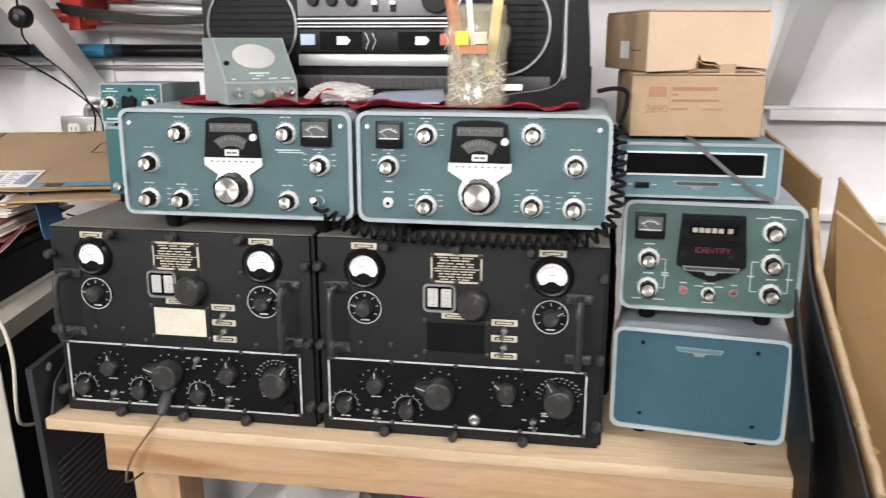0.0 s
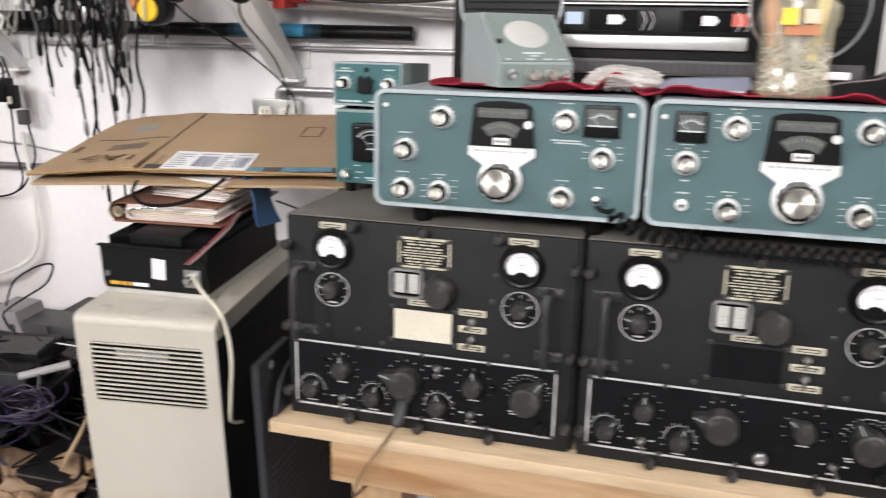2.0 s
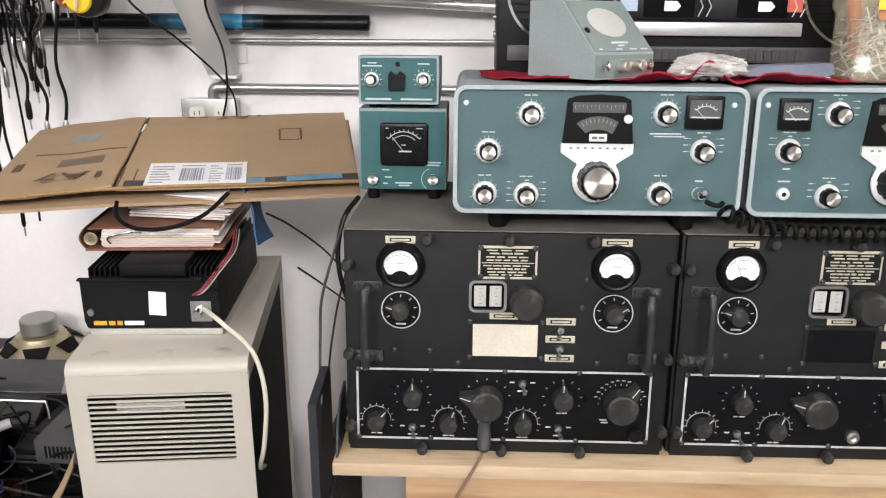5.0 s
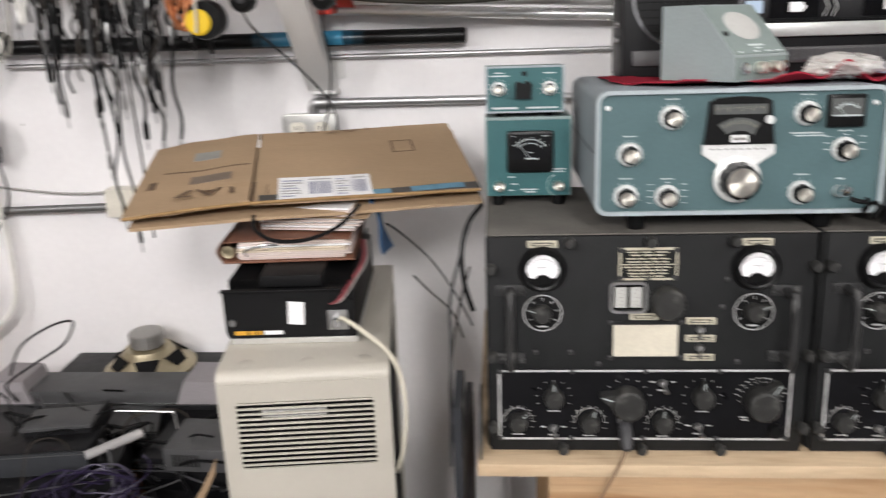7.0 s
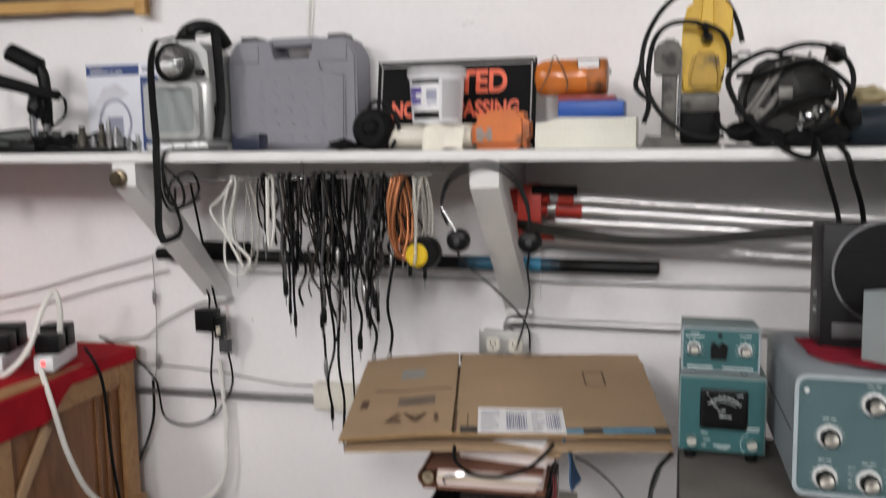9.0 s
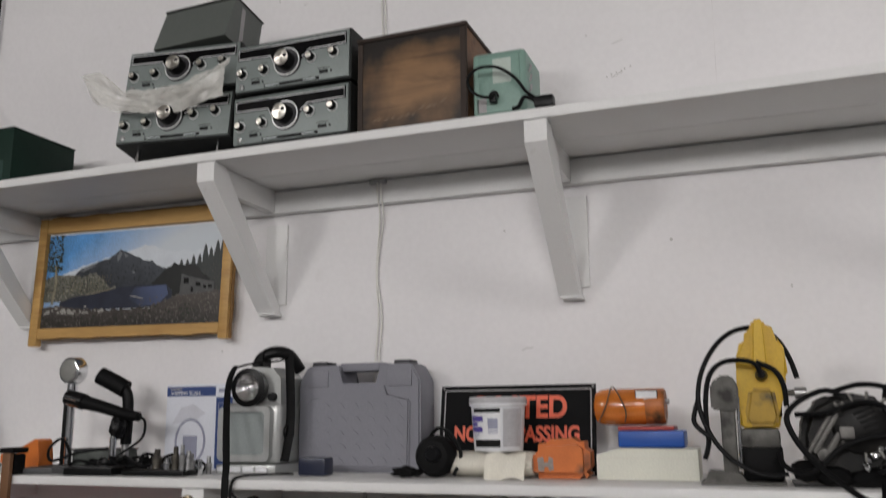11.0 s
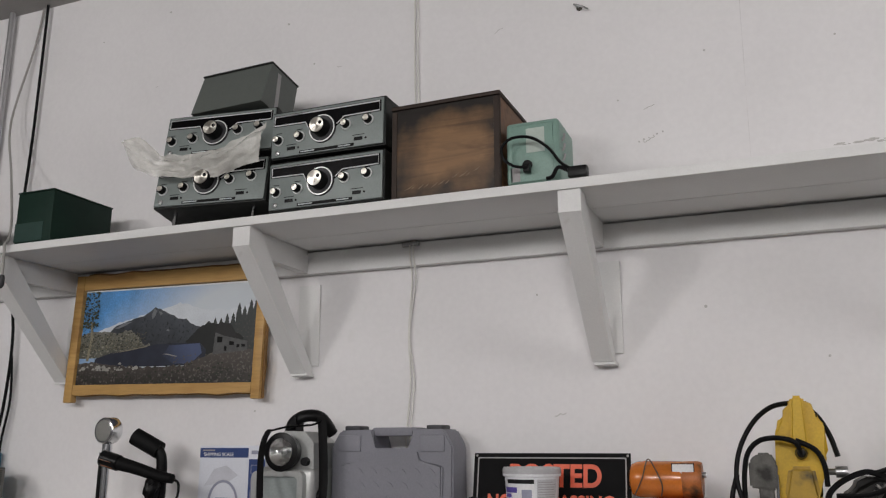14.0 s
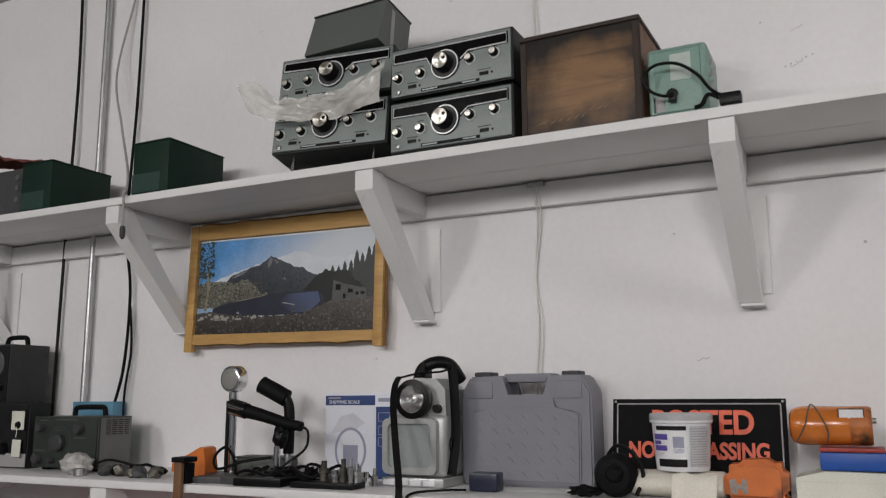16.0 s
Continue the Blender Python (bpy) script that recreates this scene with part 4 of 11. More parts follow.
        if n == 11:
            arc_line(s, x, z, r * 1.65, -5, 185, y, 0.00035)
        bars(s, [(x - 0.008, x - 0.001, z - r - 0.009, 0.0016), (x + 0.0005, x + 0.008, z - r - 0.009, 0.0016)], y)
    pointer_knob(lp, 0.201, 0.082, 0.023, 0.026, -72, y)
    arc_ticks(s, 0.201, 0.082, 0.032, 0.0345, 15, 165, 7, y, 0.0007)
    bars(s, [(0.193, 0.211, 0.054, 0.0022)], y)
    pointer_knob(lp, 0.3895, 0.081, 0.0225, 0.026, -28 if second else 35, y)
    for a in range(20, 165, 13):
        c, d = math.cos(radians(a)), math.sin(radians(a))
        bars(s, [(0.3895 + 0.036 * c - 0.0022, 0.3895 + 0.036 * c + 0.0022, 0.081 + 0.036 * d, 0.0013)], y)
    arc_ticks(s, 0.3895, 0.081, 0.029, 0.031, 0, 180, 13, y, 0.0006)
    bars(s, [(0.362, 0.372, 0.056, 0.0018), (0.364, 0.374, 0.052, 0.0018)], y)
    for x, z in ((0.0955, 0.0385), (0.3505 if second else 0.304, 0.041)) + (() if second else ((0.251, 0.109),)):
        toggle(lp, x, z, y, -20)
        bars(s, [(x - 0.018, x - 0.011, z + 0.002, 0.002), (x + 0.011, x + 0.018, z + 0.002, 0.002), (x - 0.007, x + 0.007, z - 0.011, 0.002)], y)
    tagged(part("panel_lettering", s, mat("faded_white_paint", (0.48, 0.48, 0.47), 0.6, var=0.3, scale=60) if not second else bpy.data.materials["faded_white_paint"], lp), kind="stuff")
    part("button", lathe(B(), [(0, -0.012), (0.009, -0.012), (0.0105, -0.010), (0.0105, 0)], (0.412, y, 0.037), "y", 20), M_BAKE, lp)
    jx, jz = (0.257, 0.038) if second else (0.198, 0.051)
    part("jack", lathe(B(), [(0.003, -0.004), (0.0055, -0.006), (0.009, -0.005), (0.010, 0)], (jx, y, jz), "y", 16), M_STEEL, lp)
    for x in (0.116, 0.227, 0.340):
        thumb_screw(t, x, 0.3195)
    for x in (0.110, 0.223, 0.335):
        thumb_screw(t, x, 0.0085)
    for z in (0.283, 0.153, 0.043):
        thumb_screw(t, 0.0075, z)
        thumb_screw(t, 0.4485, z)
    for x, z in ((0.335, 0.262), (0.33, 0.222), (0.355, 0.14), (0.07, 0.155), (0.12, 0.155), (0.16, 0.137)):
        small_screw(t, x, z, 0.0)
    return t


receiver(-0.471, False)
receiver(-0.009, True)

# a jack plug with its lead in the first receiver, hanging over the bench edge
plug = thing("headphone_lead", BENCH @ pose(-0.273, -0.008, 0.051), "black jack plug with brown cloth lead", "cable")
m = Matrix.Rotation(radians(90 + 42), 4, "X") @ Matrix.Rotation(radians(8), 4, "Z")
part("plug", lathe(B(), [(0, -0.004), (0.004, -0.004), (0.0085, 0.004), (0.010, 0.02), (0.009, 0.036), (0.006, 0.044), (0.0, 0.046)], (0, 0, 0), "z", 18, m=m), M_GREYRUB, plug, "dull black plug barrel")
part("lead", tube(B(), [(0.0, -0.028, -0.028), (-0.008, -0.036, -0.043), (-0.026, -0.050, -0.070), (-0.044, -0.060, -0.098), (-0.056, -0.058, -0.126), (-0.064, -0.048, -0.150), (-0.066, -0.020, -0.160), (-0.066, 0.02, -0.165)], 0.0022, 7), mat("brown_cloth_flex", (0.16, 0.10, 0.06), 0.8), plug)


# ---- blue-green radio sets on the receivers ----
def wrap_cabinet(parent, W, H, D, r=0.016, rim=0.0055, mats=(M_SBGREY, M_BEZEL)):
    """A rounded shell with a pale rim round a set-back front panel."""
    s = B()
    hoop(s, rrect(0, W, 0, H, r), rrect(0.003, W - 0.003, 0.003, H - 0.003, r - 0.003), 0.004, D)
    part("shell", s, mats[0], parent, "smooth pale grey wrap-round cabinet")
    part("back", prism(B(), rrect(0.003, W - 0.003, 0.003, H - 0.003, r - 0.003), D - 0.006, D - 0.002), mats[0], parent)
    s = B()
    o, i = rrect(0, W, 0, H, r), rrect(rim, W - rim, rim, H - rim, r - rim * 0.7)
    mid = rrect(0.002, W - 0.002, 0.002, H - 0.002, r - 0.002)
    hoop(s, o, i, 0.0, 0.010)
    part("bezel", s, mats[1], parent, "pale rounded front rim")
    for x in (0.0004, W - 0.0016):
        part("seam", box(B(), x - 0.0012, x + 0.0024, 0.02, D - 0.002, H * 0.5 - 0.0008, H * 0.5 + 0.0008), M_GREYRUB, parent)


def feet(parent, W, D, h, x_in=0.06):
    for x in (x_in, W - x_in):
        for y in (0.04, D - 0.05):
            part("foot", lathe(B(), [(0, -h), (0.011, -h), (0.013, -h + 0.003), (0.0145, 0.0), (0, 0)], (x, y, 0), "z", 16), M_RUB, parent)


def sb_knob(parent, x, z, y, r=0.0125, skirt=True):
    """A pale skirt, a black fluted body and a spun metal cap."""
    k = part("knob_skirt", shared(f"skirt_{r}", lambda bm: lathe(bm, [(0, -0.004), (r * 1.18, -0.004), (r * 1.32, -0.0015), (r * 1.33, 0)], (0, 0, 0), "y", 24), M_SILK), None, parent, at=(x, y, z))

    def body(bm):
        n = 36
        rr = []
        for f, h in ((0.84, -0.0205), (0.93, -0.019), (0.93, -0.006), (1.0, -0.003)):
            rr.append([bm.verts.new((r * f * (1 - 0.10 * (i % 6 == 0)) * math.cos(2 * math.pi * i / n), h, r * f * (1 - 0.10 * (i % 6 == 0)) * math.sin(2 * math.pi * i / n))) for i in range(n)])
        bm.faces.new(rr[0])
        for a, b in zip(rr, rr[1:]):
            for i in range(n):
                bm.faces.new((a[i], a[(i + 1) % n], b[(i + 1) % n], b[i]))
        return bm
    part("knob_body", shared(f"body_{r}", body, M_BAKE), None, k)
    part("knob_cap", shared(f"cap_{r}", lambda bm: lathe(bm, [(0, -0.0222), (r * 0.69, -0.0222), (r * 0.74, -0.0215), (r * 0.74, -0.020)], (0, 0, 0), "y", 28), M_ALU), None, k, "spun aluminium knob cap")
    return k


def sb_main_knob(parent, x, z, y):
    k = part("tuning_knob_skirt", lathe(B(), [(0, -0.004), (0.0285, -0.004), (0.0310, -0.0025), (0.0312, 0)], (0, 0, 0), "y", 48), M_SILK, parent, "broad silver tuning skirt", at=(x, y, z))
    b = B()
    n = 64
    rr = []
    for f, h in ((0.0212, -0.030), (0.0232, -0.0285), (0.0240, -0.010), (0.0250, -0.004)):
        rr.append([b.verts.new(((f - 0.0016 * (i % 8 < 2)) * math.cos(2 * math.pi * i / n), h, (f - 0.0016 * (i % 8 < 2)) * math.sin(2 * math.pi * i / n))) for i in range(n)])
    b.faces.new(rr[0])
    for p, q in zip(rr, rr[1:]):
        for i in range(n):
            b.faces.new((p[i], p[(i + 1) % n], q[(i + 1) % n], q[i]))
    part("tuning_knob", b, M_BAKE, k)
    part("tuning_knob_cap", lathe(B(), [(0, -0.0312), (0.0182, -0.0312), (0.0194, -0.0300), (0.0194, -0.029)], (0, 0, 0), "y", 48), M_ALU, k, "spun aluminium tuning knob cap")


def sb_legend(s, x, z, y, n, kind):
    """Printed strokes round a knob: a fan of ticks, or leader lines to short words."""
    bars(s, [(x - 0.009, x - 0.001, z + 0.0245, 0.0014), (x + 0.001, x + 0.008, z + 0.0245, 0.0014)], y)
    if kind == "fan":
        arc_ticks(s, x, z, 0.0170, 0.0198, -15, 195, n, y, 0.00032)
    else:
        for k in range(n):
            zz = z + 0.017 - k * 0.0085
            bars(s, [(x - 0.026, x - 0.0205, zz, 0.0011), (x - 0.0195, x - 0.0165, zz, 0.0004), (x + 0.0165, x + 0.0195, zz, 0.0004), (x + 0.0205, x + 0.026, zz, 0.0011)], y)
        bars(s, [(x - 0.002, x + 0.003, z + 0.0195, 0.0014)], y)


def sb_meter(parent, x0, x1, z0, z1, y):
    m = part("meter", box(B(), x0, x1, y - 0.008, y + 0.002, z0, z1, 0.002), M_BAKE, parent, "small black square meter")
    cx, h = (x0 + x1) / 2, z1 - z0
    part("meter_scale", box(B(), x0 + 0.004, x1 - 0.004, y - 0.0086, y - 0.0079, z0 + h * 0.33, z1 - 0.005), M_DIALFILM, m)
    s = B()
    arc_line(s, cx, z0 + h * 0.28, h * 0.42, 45, 135, y - 0.0088, 0.0007)
    arc_ticks(s, cx, z0 + h * 0.28, h * 0.42, h * 0.50, 45, 135, 7, y - 0.0088, 0.0005)
    bars(s, [(x0 + 0.006, x1 - 0.006, z0 + h * 0.36, 0.0018)], y - 0.0088)
    tube(s, [(cx, y - 0.0090, z0 + h * 0.3), (cx - h * 0.30, y - 0.0090, z0 + h * 0.62)], 0.0004, 4, smooth=False)
    part("meter_print", s, M_WHITE, m)
    return m


def sb_dial(parent, cx, y, W):
    """The black dial shield, its windows, the pale plate under it and the tuning knob."""
    pts = [(cx - 0.040, 0.151), (cx - 0.030, 0.1555), (cx, 0.1575), (cx + 0.030, 0.1555), (cx + 0.040, 0.151), (cx + 0.0455, 0.095), (cx - 0.0455, 0.095)]
    d = part("dial_shield", prism(B(), pts, y - 0.007, y), M_BAKE, parent, "black dial shield with two windows")
    part("linear_window", box(B(), cx - 0.034, cx + 0.034, y - 0.0075, y - 0.0069, 0.1345, 0.1475), M_DIALFILM, d)
    arc = [(cx + r * math.sin(radians(a)), 0.084 + r * math.cos(radians(a))) for r, A in ((0.046, range(-38, 39, 8)), (0.029, range(38, -39, -8))) for a in A]
    part("arc_window", prism(B(), arc, y - 0.0075, y - 0.0069), M_DIALFILM, d)
    s = B()
    for k in range(13):
        hh = 0.0055 if k % 3 == 0 else 0.003
        box(s, cx - 0.031 + k * 0.0051, cx - 0.0304 + k * 0.0051, y - 0.0080, y - 0.0076, 0.1445 - hh, 0.1445)
    arc_ticks(s, cx, 0.084, 0.038, 0.043, 60, 120, 9, y - 0.0076, 0.0004)
    part("dial_print", s, M_AMBER, d)
    part("dial_clip", cyl(B(), (cx + 0.037, y - 0.012, 0.127), 0.0055, 0.006, "y", seg=16), M_SILK, d)
    tag = part("dial_badge", box(B(), cx - 0.0115, cx + 0.0115, y - 0.0082, y - 0.0068, 0.0975, 0.1075, 0.0005, 1), M_SILK, d)
    part("badge_line", bars(B(), [(cx - 0.008, cx - 0.001, 0.1025, 0.003), (cx + 0.001, cx + 0.008, 0.1025, 0.003)], y - 0.0082), M_GREYINK, tag)
    e = part("escutcheon", prism(B(), [(cx - 0.0470, 0.0945), (cx + 0.0470, 0.0945), (cx + 0.0470, 0.082), (cx + 0.026, 0.068), (cx + 0.020, 0.05), (cx - 0.020, 0.05), (cx - 0.026, 0.068), (cx - 0.0470, 0.082)], y - 0.005, y), M_SILK, parent, "silver plate behind the tuning knob")
    s = B()
    for k in range(8):
        bars(s, [(cx - 0.036 + k * 0.0095, cx - 0.0325 + k * 0.0095, 0.0885, 0.0020)], y - 0.005)
    part("plate_mark", s, M_GREYINK, e)
    sb_main_knob(parent, cx, 0.048, y - 0.005)


def sb_set(x0, z0, y0, label, knobs, meter, jack, lines):
    W, H, D = 0.378, 0.168, 0.375
    t = thing("radio_set", BENCH @ pose(x0, y0, z0), label, "radio", "blue-green radio sets")
    wrap_cabinet(t, W, H, D)
    y = 0.005
    p = part("front_panel", prism(B(), rrect(0.005, W - 0.005, 0.005, H - 0.005, 0.0125), y, y + 0.003), M_SBGREEN, t)
    s = B()
    for x, z, n, kind in knobs:
        sb_knob(t, x, z, y)
        sb_legend(s, x, z, y, n, kind)
    bars(s, lines, y)
    tagged(part("panel_lettering", s, M_WHITE, t), kind="stuff")
    sb_dial(t, 0.187, y, W)
    sb_meter(t, *meter, y)
    part("phone_jack", lathe(B(), [(0.0026, -0.001), (0.0032, -0.006), (0.0075, -0.005), (0.0085, 0)], (jack[0], y, jack[1]), "y", 18), M_SILK, t)
    part("jack_hole", cyl(B(), (jack[0], y - 0.0052, jack[1]), 0.003, 0.0022, "y", seg=12), M_INK, t)
    for x in (0.016, W - 0.018):
        part("latch_screw", lathe(B(), [(0, -0.003), (0.003, -0.0025), (0.0038, 0)], (x, y, 0.145), "y", 12), M_SILK, t)
    feet(t, W, D, 0.026, 0.062)
    return t


sb_set(-0.321, 0.3555, -0.008, "blue-green transmitter with pale cabinet and plugged microphone lead",
       [(0.100, 0.131, 11, "fan"), (0.046, 0.083, 13, "fan"), (0.042, 0.026, 9, "fan"), (0.097, 0.025, 4, "lead"), (0.273, 0.028, 7, "fan"), (0.274, 0.133, 11, "fan"), (0.325, 0.085, 3, "lead")],
       (0.298, 0.346, 0.115, 0.157), (0.323, 0.029), [(0.255, 0.295, 0.1075, 0.0018), (0.260, 0.30, 0.104, 0.0016), (0.318, 0.328, 0.046, 0.002)])
sb_set(0.065, 0.3565, -0.010, "blue-green receiver with pale cabinet and headphone jack",
       [(0.106, 0.134, 3, "lead"), (0.048, 0.086, 2, "lead"), (0.105, 0.027, 3, "lead"), (0.264, 0.137, 11, "fan"), (0.327, 0.092, 13, "fan"), (0.265, 0.031, 4, "lead"), (0.327, 0.029, 3, "lead")],
       (0.030, 0.071, 0.114, 0.154), (0.047, 0.030), [(0.039, 0.055, 0.0465, 0.002), (0.043, 0.053, 0.063, 0.002)])


# ---- the stack with the digital set ----
def badge(parent, cx, z, w, y, material=M_GREYRUB):
    b = part("badge", prism(B(), [(cx - w / 2, z + 0.004), (cx + w / 2, z + 0.004), (cx + w / 2 - 0.004, z - 0.003), (cx + 0.010, z - 0.004), (cx + 0.006, z - 0.009), (cx - 0.006, z - 0.009), (cx - 0.010, z - 0.004), (cx - w / 2 + 0.004, z - 0.003)], y - 0.003, y), M_HKGREY, parent, "small winged metal badge")
    part("badge_field", prism(B(), [(cx - w / 2 + 0.003, z + 0.0028), (cx + w / 2 - 0.003, z + 0.0028), (cx + w / 2 - 0.006, z - 0.0018), (cx - w / 2 + 0.006, z - 0.0018)], y - 0.0036, y - 0.0029), material, b)


def digital_set():
    W, H, D = 0.268, 0.175, 0.30
    t = thing("digital_receiver", BENCH @ pose(0.468, 0.068, 0.2145, 0, 0, -3), "sage green digital radio set with pale cabinet", "radio")
    wrap_cabinet(t, W, H, D, 0.017, 0.0055)
    y = 0.005
    part("front_panel", prism(B(), rrect(0.005, W - 0.005, 0.005, H - 0.005, 0.0135), y, y + 0.003), M_SBCGREEN, t)
    s = B()
    for x, z in ((0.042, 0.082), (0.043, 0.035), (0.223, 0.132), (0.225, 0.082), (0.226, 0.035)):
        sb_knob(t, x, z, y, 0.0125)
        bars(s, [(x - 0.008, x + 0.008, z + 0.0235, 0.0020)], y)
        arc_ticks(s, x, z, 0.016, 0.019, 20, 160, 5, y, 0.0004)
    bars(s, [(0.196, 0.214, 0.153, 0.0012), (0.232, 0.252, 0.153, 0.0012), (0.020, 0.034, 0.0165, 0.0016), (0.052, 0.070, 0.0165, 0.0016)], y)
    for a, b_, c, d in ((0.060, 0.0675, 0.082, 0.0012), (0.060, 0.0675, 0.035, 0.0012), (0.241, 0.249, 0.085, 0.0012), (0.241, 0.249, 0.038, 0.0012), (0.196, 0.206, 0.085, 0.0012), (0.196, 0.206, 0.038, 0.0012)):
        bars(s, [(a, b_, c, d)], y)
    for x, z0, z1 in ((0.068, 0.035, 0.082), (0.2495, 0.038, 0.085), (0.1955, 0.038, 0.085)):
        box(s, x - 0.0006, x + 0.0006, y - 0.0006, y, z0, z1)
    bars(s, [(0.063, 0.073, 0.060, 0.002), (0.063, 0.074, 0.056, 0.002), (0.246, 0.256, 0.06, 0.002), (0.190, 0.200, 0.062, 0.002), (0.113, 0.127, 0.042, 0.0014), (0.143, 0.157, 0.042, 0.0014), (0.127, 0.143, 0.047, 0.0018), (0.126, 0.144, 0.016, 0.0016), (0.092, 0.102, 0.046, 0.0016), (0.168, 0.177, 0.046, 0.0016)], y)
    tagged(part("panel_lettering", s, M_WHITE, t), kind="stuff")
    sb_knob(t, 0.135, 0.031, y, 0.008)
    for x, material in ((0.097, M_REDLED), (0.172, M_REDTXT)):
        part("indicator_bezel", lathe(B(), [(0.004, -0.003), (0.0075, -0.003), (0.0082, 0)], (x, y, 0.0345), "y", 20), M_STEEL, t)
        part("indicator_lens", lathe(B(), [(0, -0.004), (0.003, -0.0035), (0.0046, -0.002)], (x, y, 0.0345), "y", 16), material, t, "round red indicator lens")
    w = part("display_shield", prism(B(), [(0.088, 0.156), (0.180, 0.156), (0.1865, 0.078), (0.160, 0.060), (0.135, 0.052), (0.110, 0.060), (0.0835, 0.078)], y - 0.010, y), M_BAKE, t, "black display shield with two slots")
    for z in (0.132, 0.101):
        b = B()
        prism(b, [(0.093, z + 0.019), (0.175, z + 0.019), (0.178, z + 0.010), (0.090, z + 0.010)], y - 0.015, y - 0.009)
        part("display_ridge", b, M_GLOSS, w)
    part("digit_slot", box(B(), 0.100, 0.170, y - 0.0106, y - 0.0098, 0.127, 0.139), M_DARKWIN, w)
    s = B()
    for k in range(6):
        bars(s, [(0.104 + k * 0.0095 + (0.004 if k > 4 else 0), 0.1115 + k * 0.0095 + (0.004 if k > 4 else 0), 0.133, 0.0075)], y - 0.0106)
    part("digit_drum", s, M_AMBER, w)
    lettering("identify_lettering", "IDENTIFY", 0.0125, M_REDTXT, w, Matrix.Translation((0.136, y - 0.0112, 0.1015)) @ Matrix.Rotation(radians(90), 4, "X"), "dark red capital letters")
    badge(w, 0.135, 0.072, 0.085, y - 0.0102)
    sb_meter(t, 0.019, 0.064, 0.115, 0.155, y)
    feet(t, W, D, 0.0235, 0.045)


digital_set()

spk = thing("speaker_cabinet", BENCH @ pose(0.462, 0.050, 0.0185, 0, 0, -7), "pierced blue loudspeaker cabinet with pale rounded rim", "speaker")
wrap_cabinet(spk, 0.266, 0.1715, 0.28, 0.016, 0.006)
part("grille", prism(B(), rrect(0.006, 0.26, 0.006, 0.1655, 0.011), 0.005, 0.008), M_SPK, spk, "blue pierced metal grille")
badge(spk, 0.1315, 0.141, 0.072, 0.005, M_COUNTER)
for x, z in ((0.046, 0.146), (0.217, 0.146), (0.047, 0.026), (0.218, 0.024)):
    part("screw", lathe(B(), [(0, -0.0015), (0.003, -0.001), (0.0036, 0.0)], (x, 0.005, z), "y", 12), M_RUB, spk)
feet(spk, 0.266, 0.28, 0.0185, 0.046)

cnt = thing("frequency_counter", BENCH @ pose(0.455, 0.058, 0.397), "slate blue frequency counter with dark display window", "radio")
part("cabinet", box(B(), 0, 0.236, 0.004, 0.25, 0, 0.081, 0.004), M_COUNTER, cnt)
s = B()
hoop(s, rrect(-0.001, 0.237, -0.001, 0.082, 0.006), rrect(0.003, 0.233, 0.003, 0.078, 0.004), -0.002, 0.006)
part("bezel", s, M_SBGREY, cnt)
part("front_panel", box(B(), 0.003, 0.233, 0.0005, 0.005, 0.003, 0.078), M_COUNTER, cnt)
part("display_window", box(B(), 0.013, 0.211, -0.001, 0.001, 0.036, 0.066), M_DARKWIN, cnt)
s = B()
hoop(s, rrect(0.010, 0.214, 0.033, 0.069, 0.001, 1), rrect(0.0125, 0.2115, 0.0355, 0.0665, 0.001, 1), -0.003, 0.001)
part("window_frame", s, M_SILK, cnt)
badge(cnt, 0.118, 0.021, 0.07, 0.0006)
part("rocker_switch", box(B(), 0.027, 0.048, -0.002, 0.001, 0.013, 0.022, 0.001), M_BAKE, cnt)
tagged(part("panel_lettering", bars(B(), [(0.017, 0.022, 0.018, 0.0015), (0.053, 0.059, 0.018, 0.0015), (0.168, 0.193, 0.0215, 0.0022), (0.204, 0.212, 0.0215, 0.0022)], 0.0006), M_WHITE, cnt), kind="stuff")
for x in (0.03, 0.206):
    for yy in (0.03, 0.22):
        part("foot", cyl(B(), (x, yy, -0.0075), 0.009, 0.0075, "z", seg=14), M_RUB, cnt)

strap = solo("grey_strap", tube(B(), [(0.565, 0.30, 0.482), (0.560, 0.12, 0.4845), (0.561, 0.06, 0.4845), (0.580, 0.048, 0.468), (0.618, 0.040, 0.437), (0.655, 0.042, 0.410), (0.683, 0.045, 0.398)], 0.0042, 8, 6, 0.3), M_MIDPL, BENCH, "flat grey webbing strap lying over the counter", "strap")


# cable lump stretched to full height, so the gap's shade is solid black
solo("bundled_cable", lump(B(), (0.4585, 0.21, 0.155), (0.010, 0.05, 0.15), 6.6, 0.35, 4), M_CABLEB, BENCH, "black cable bundle drawn out to darken the gap between the radio sets", "cable")


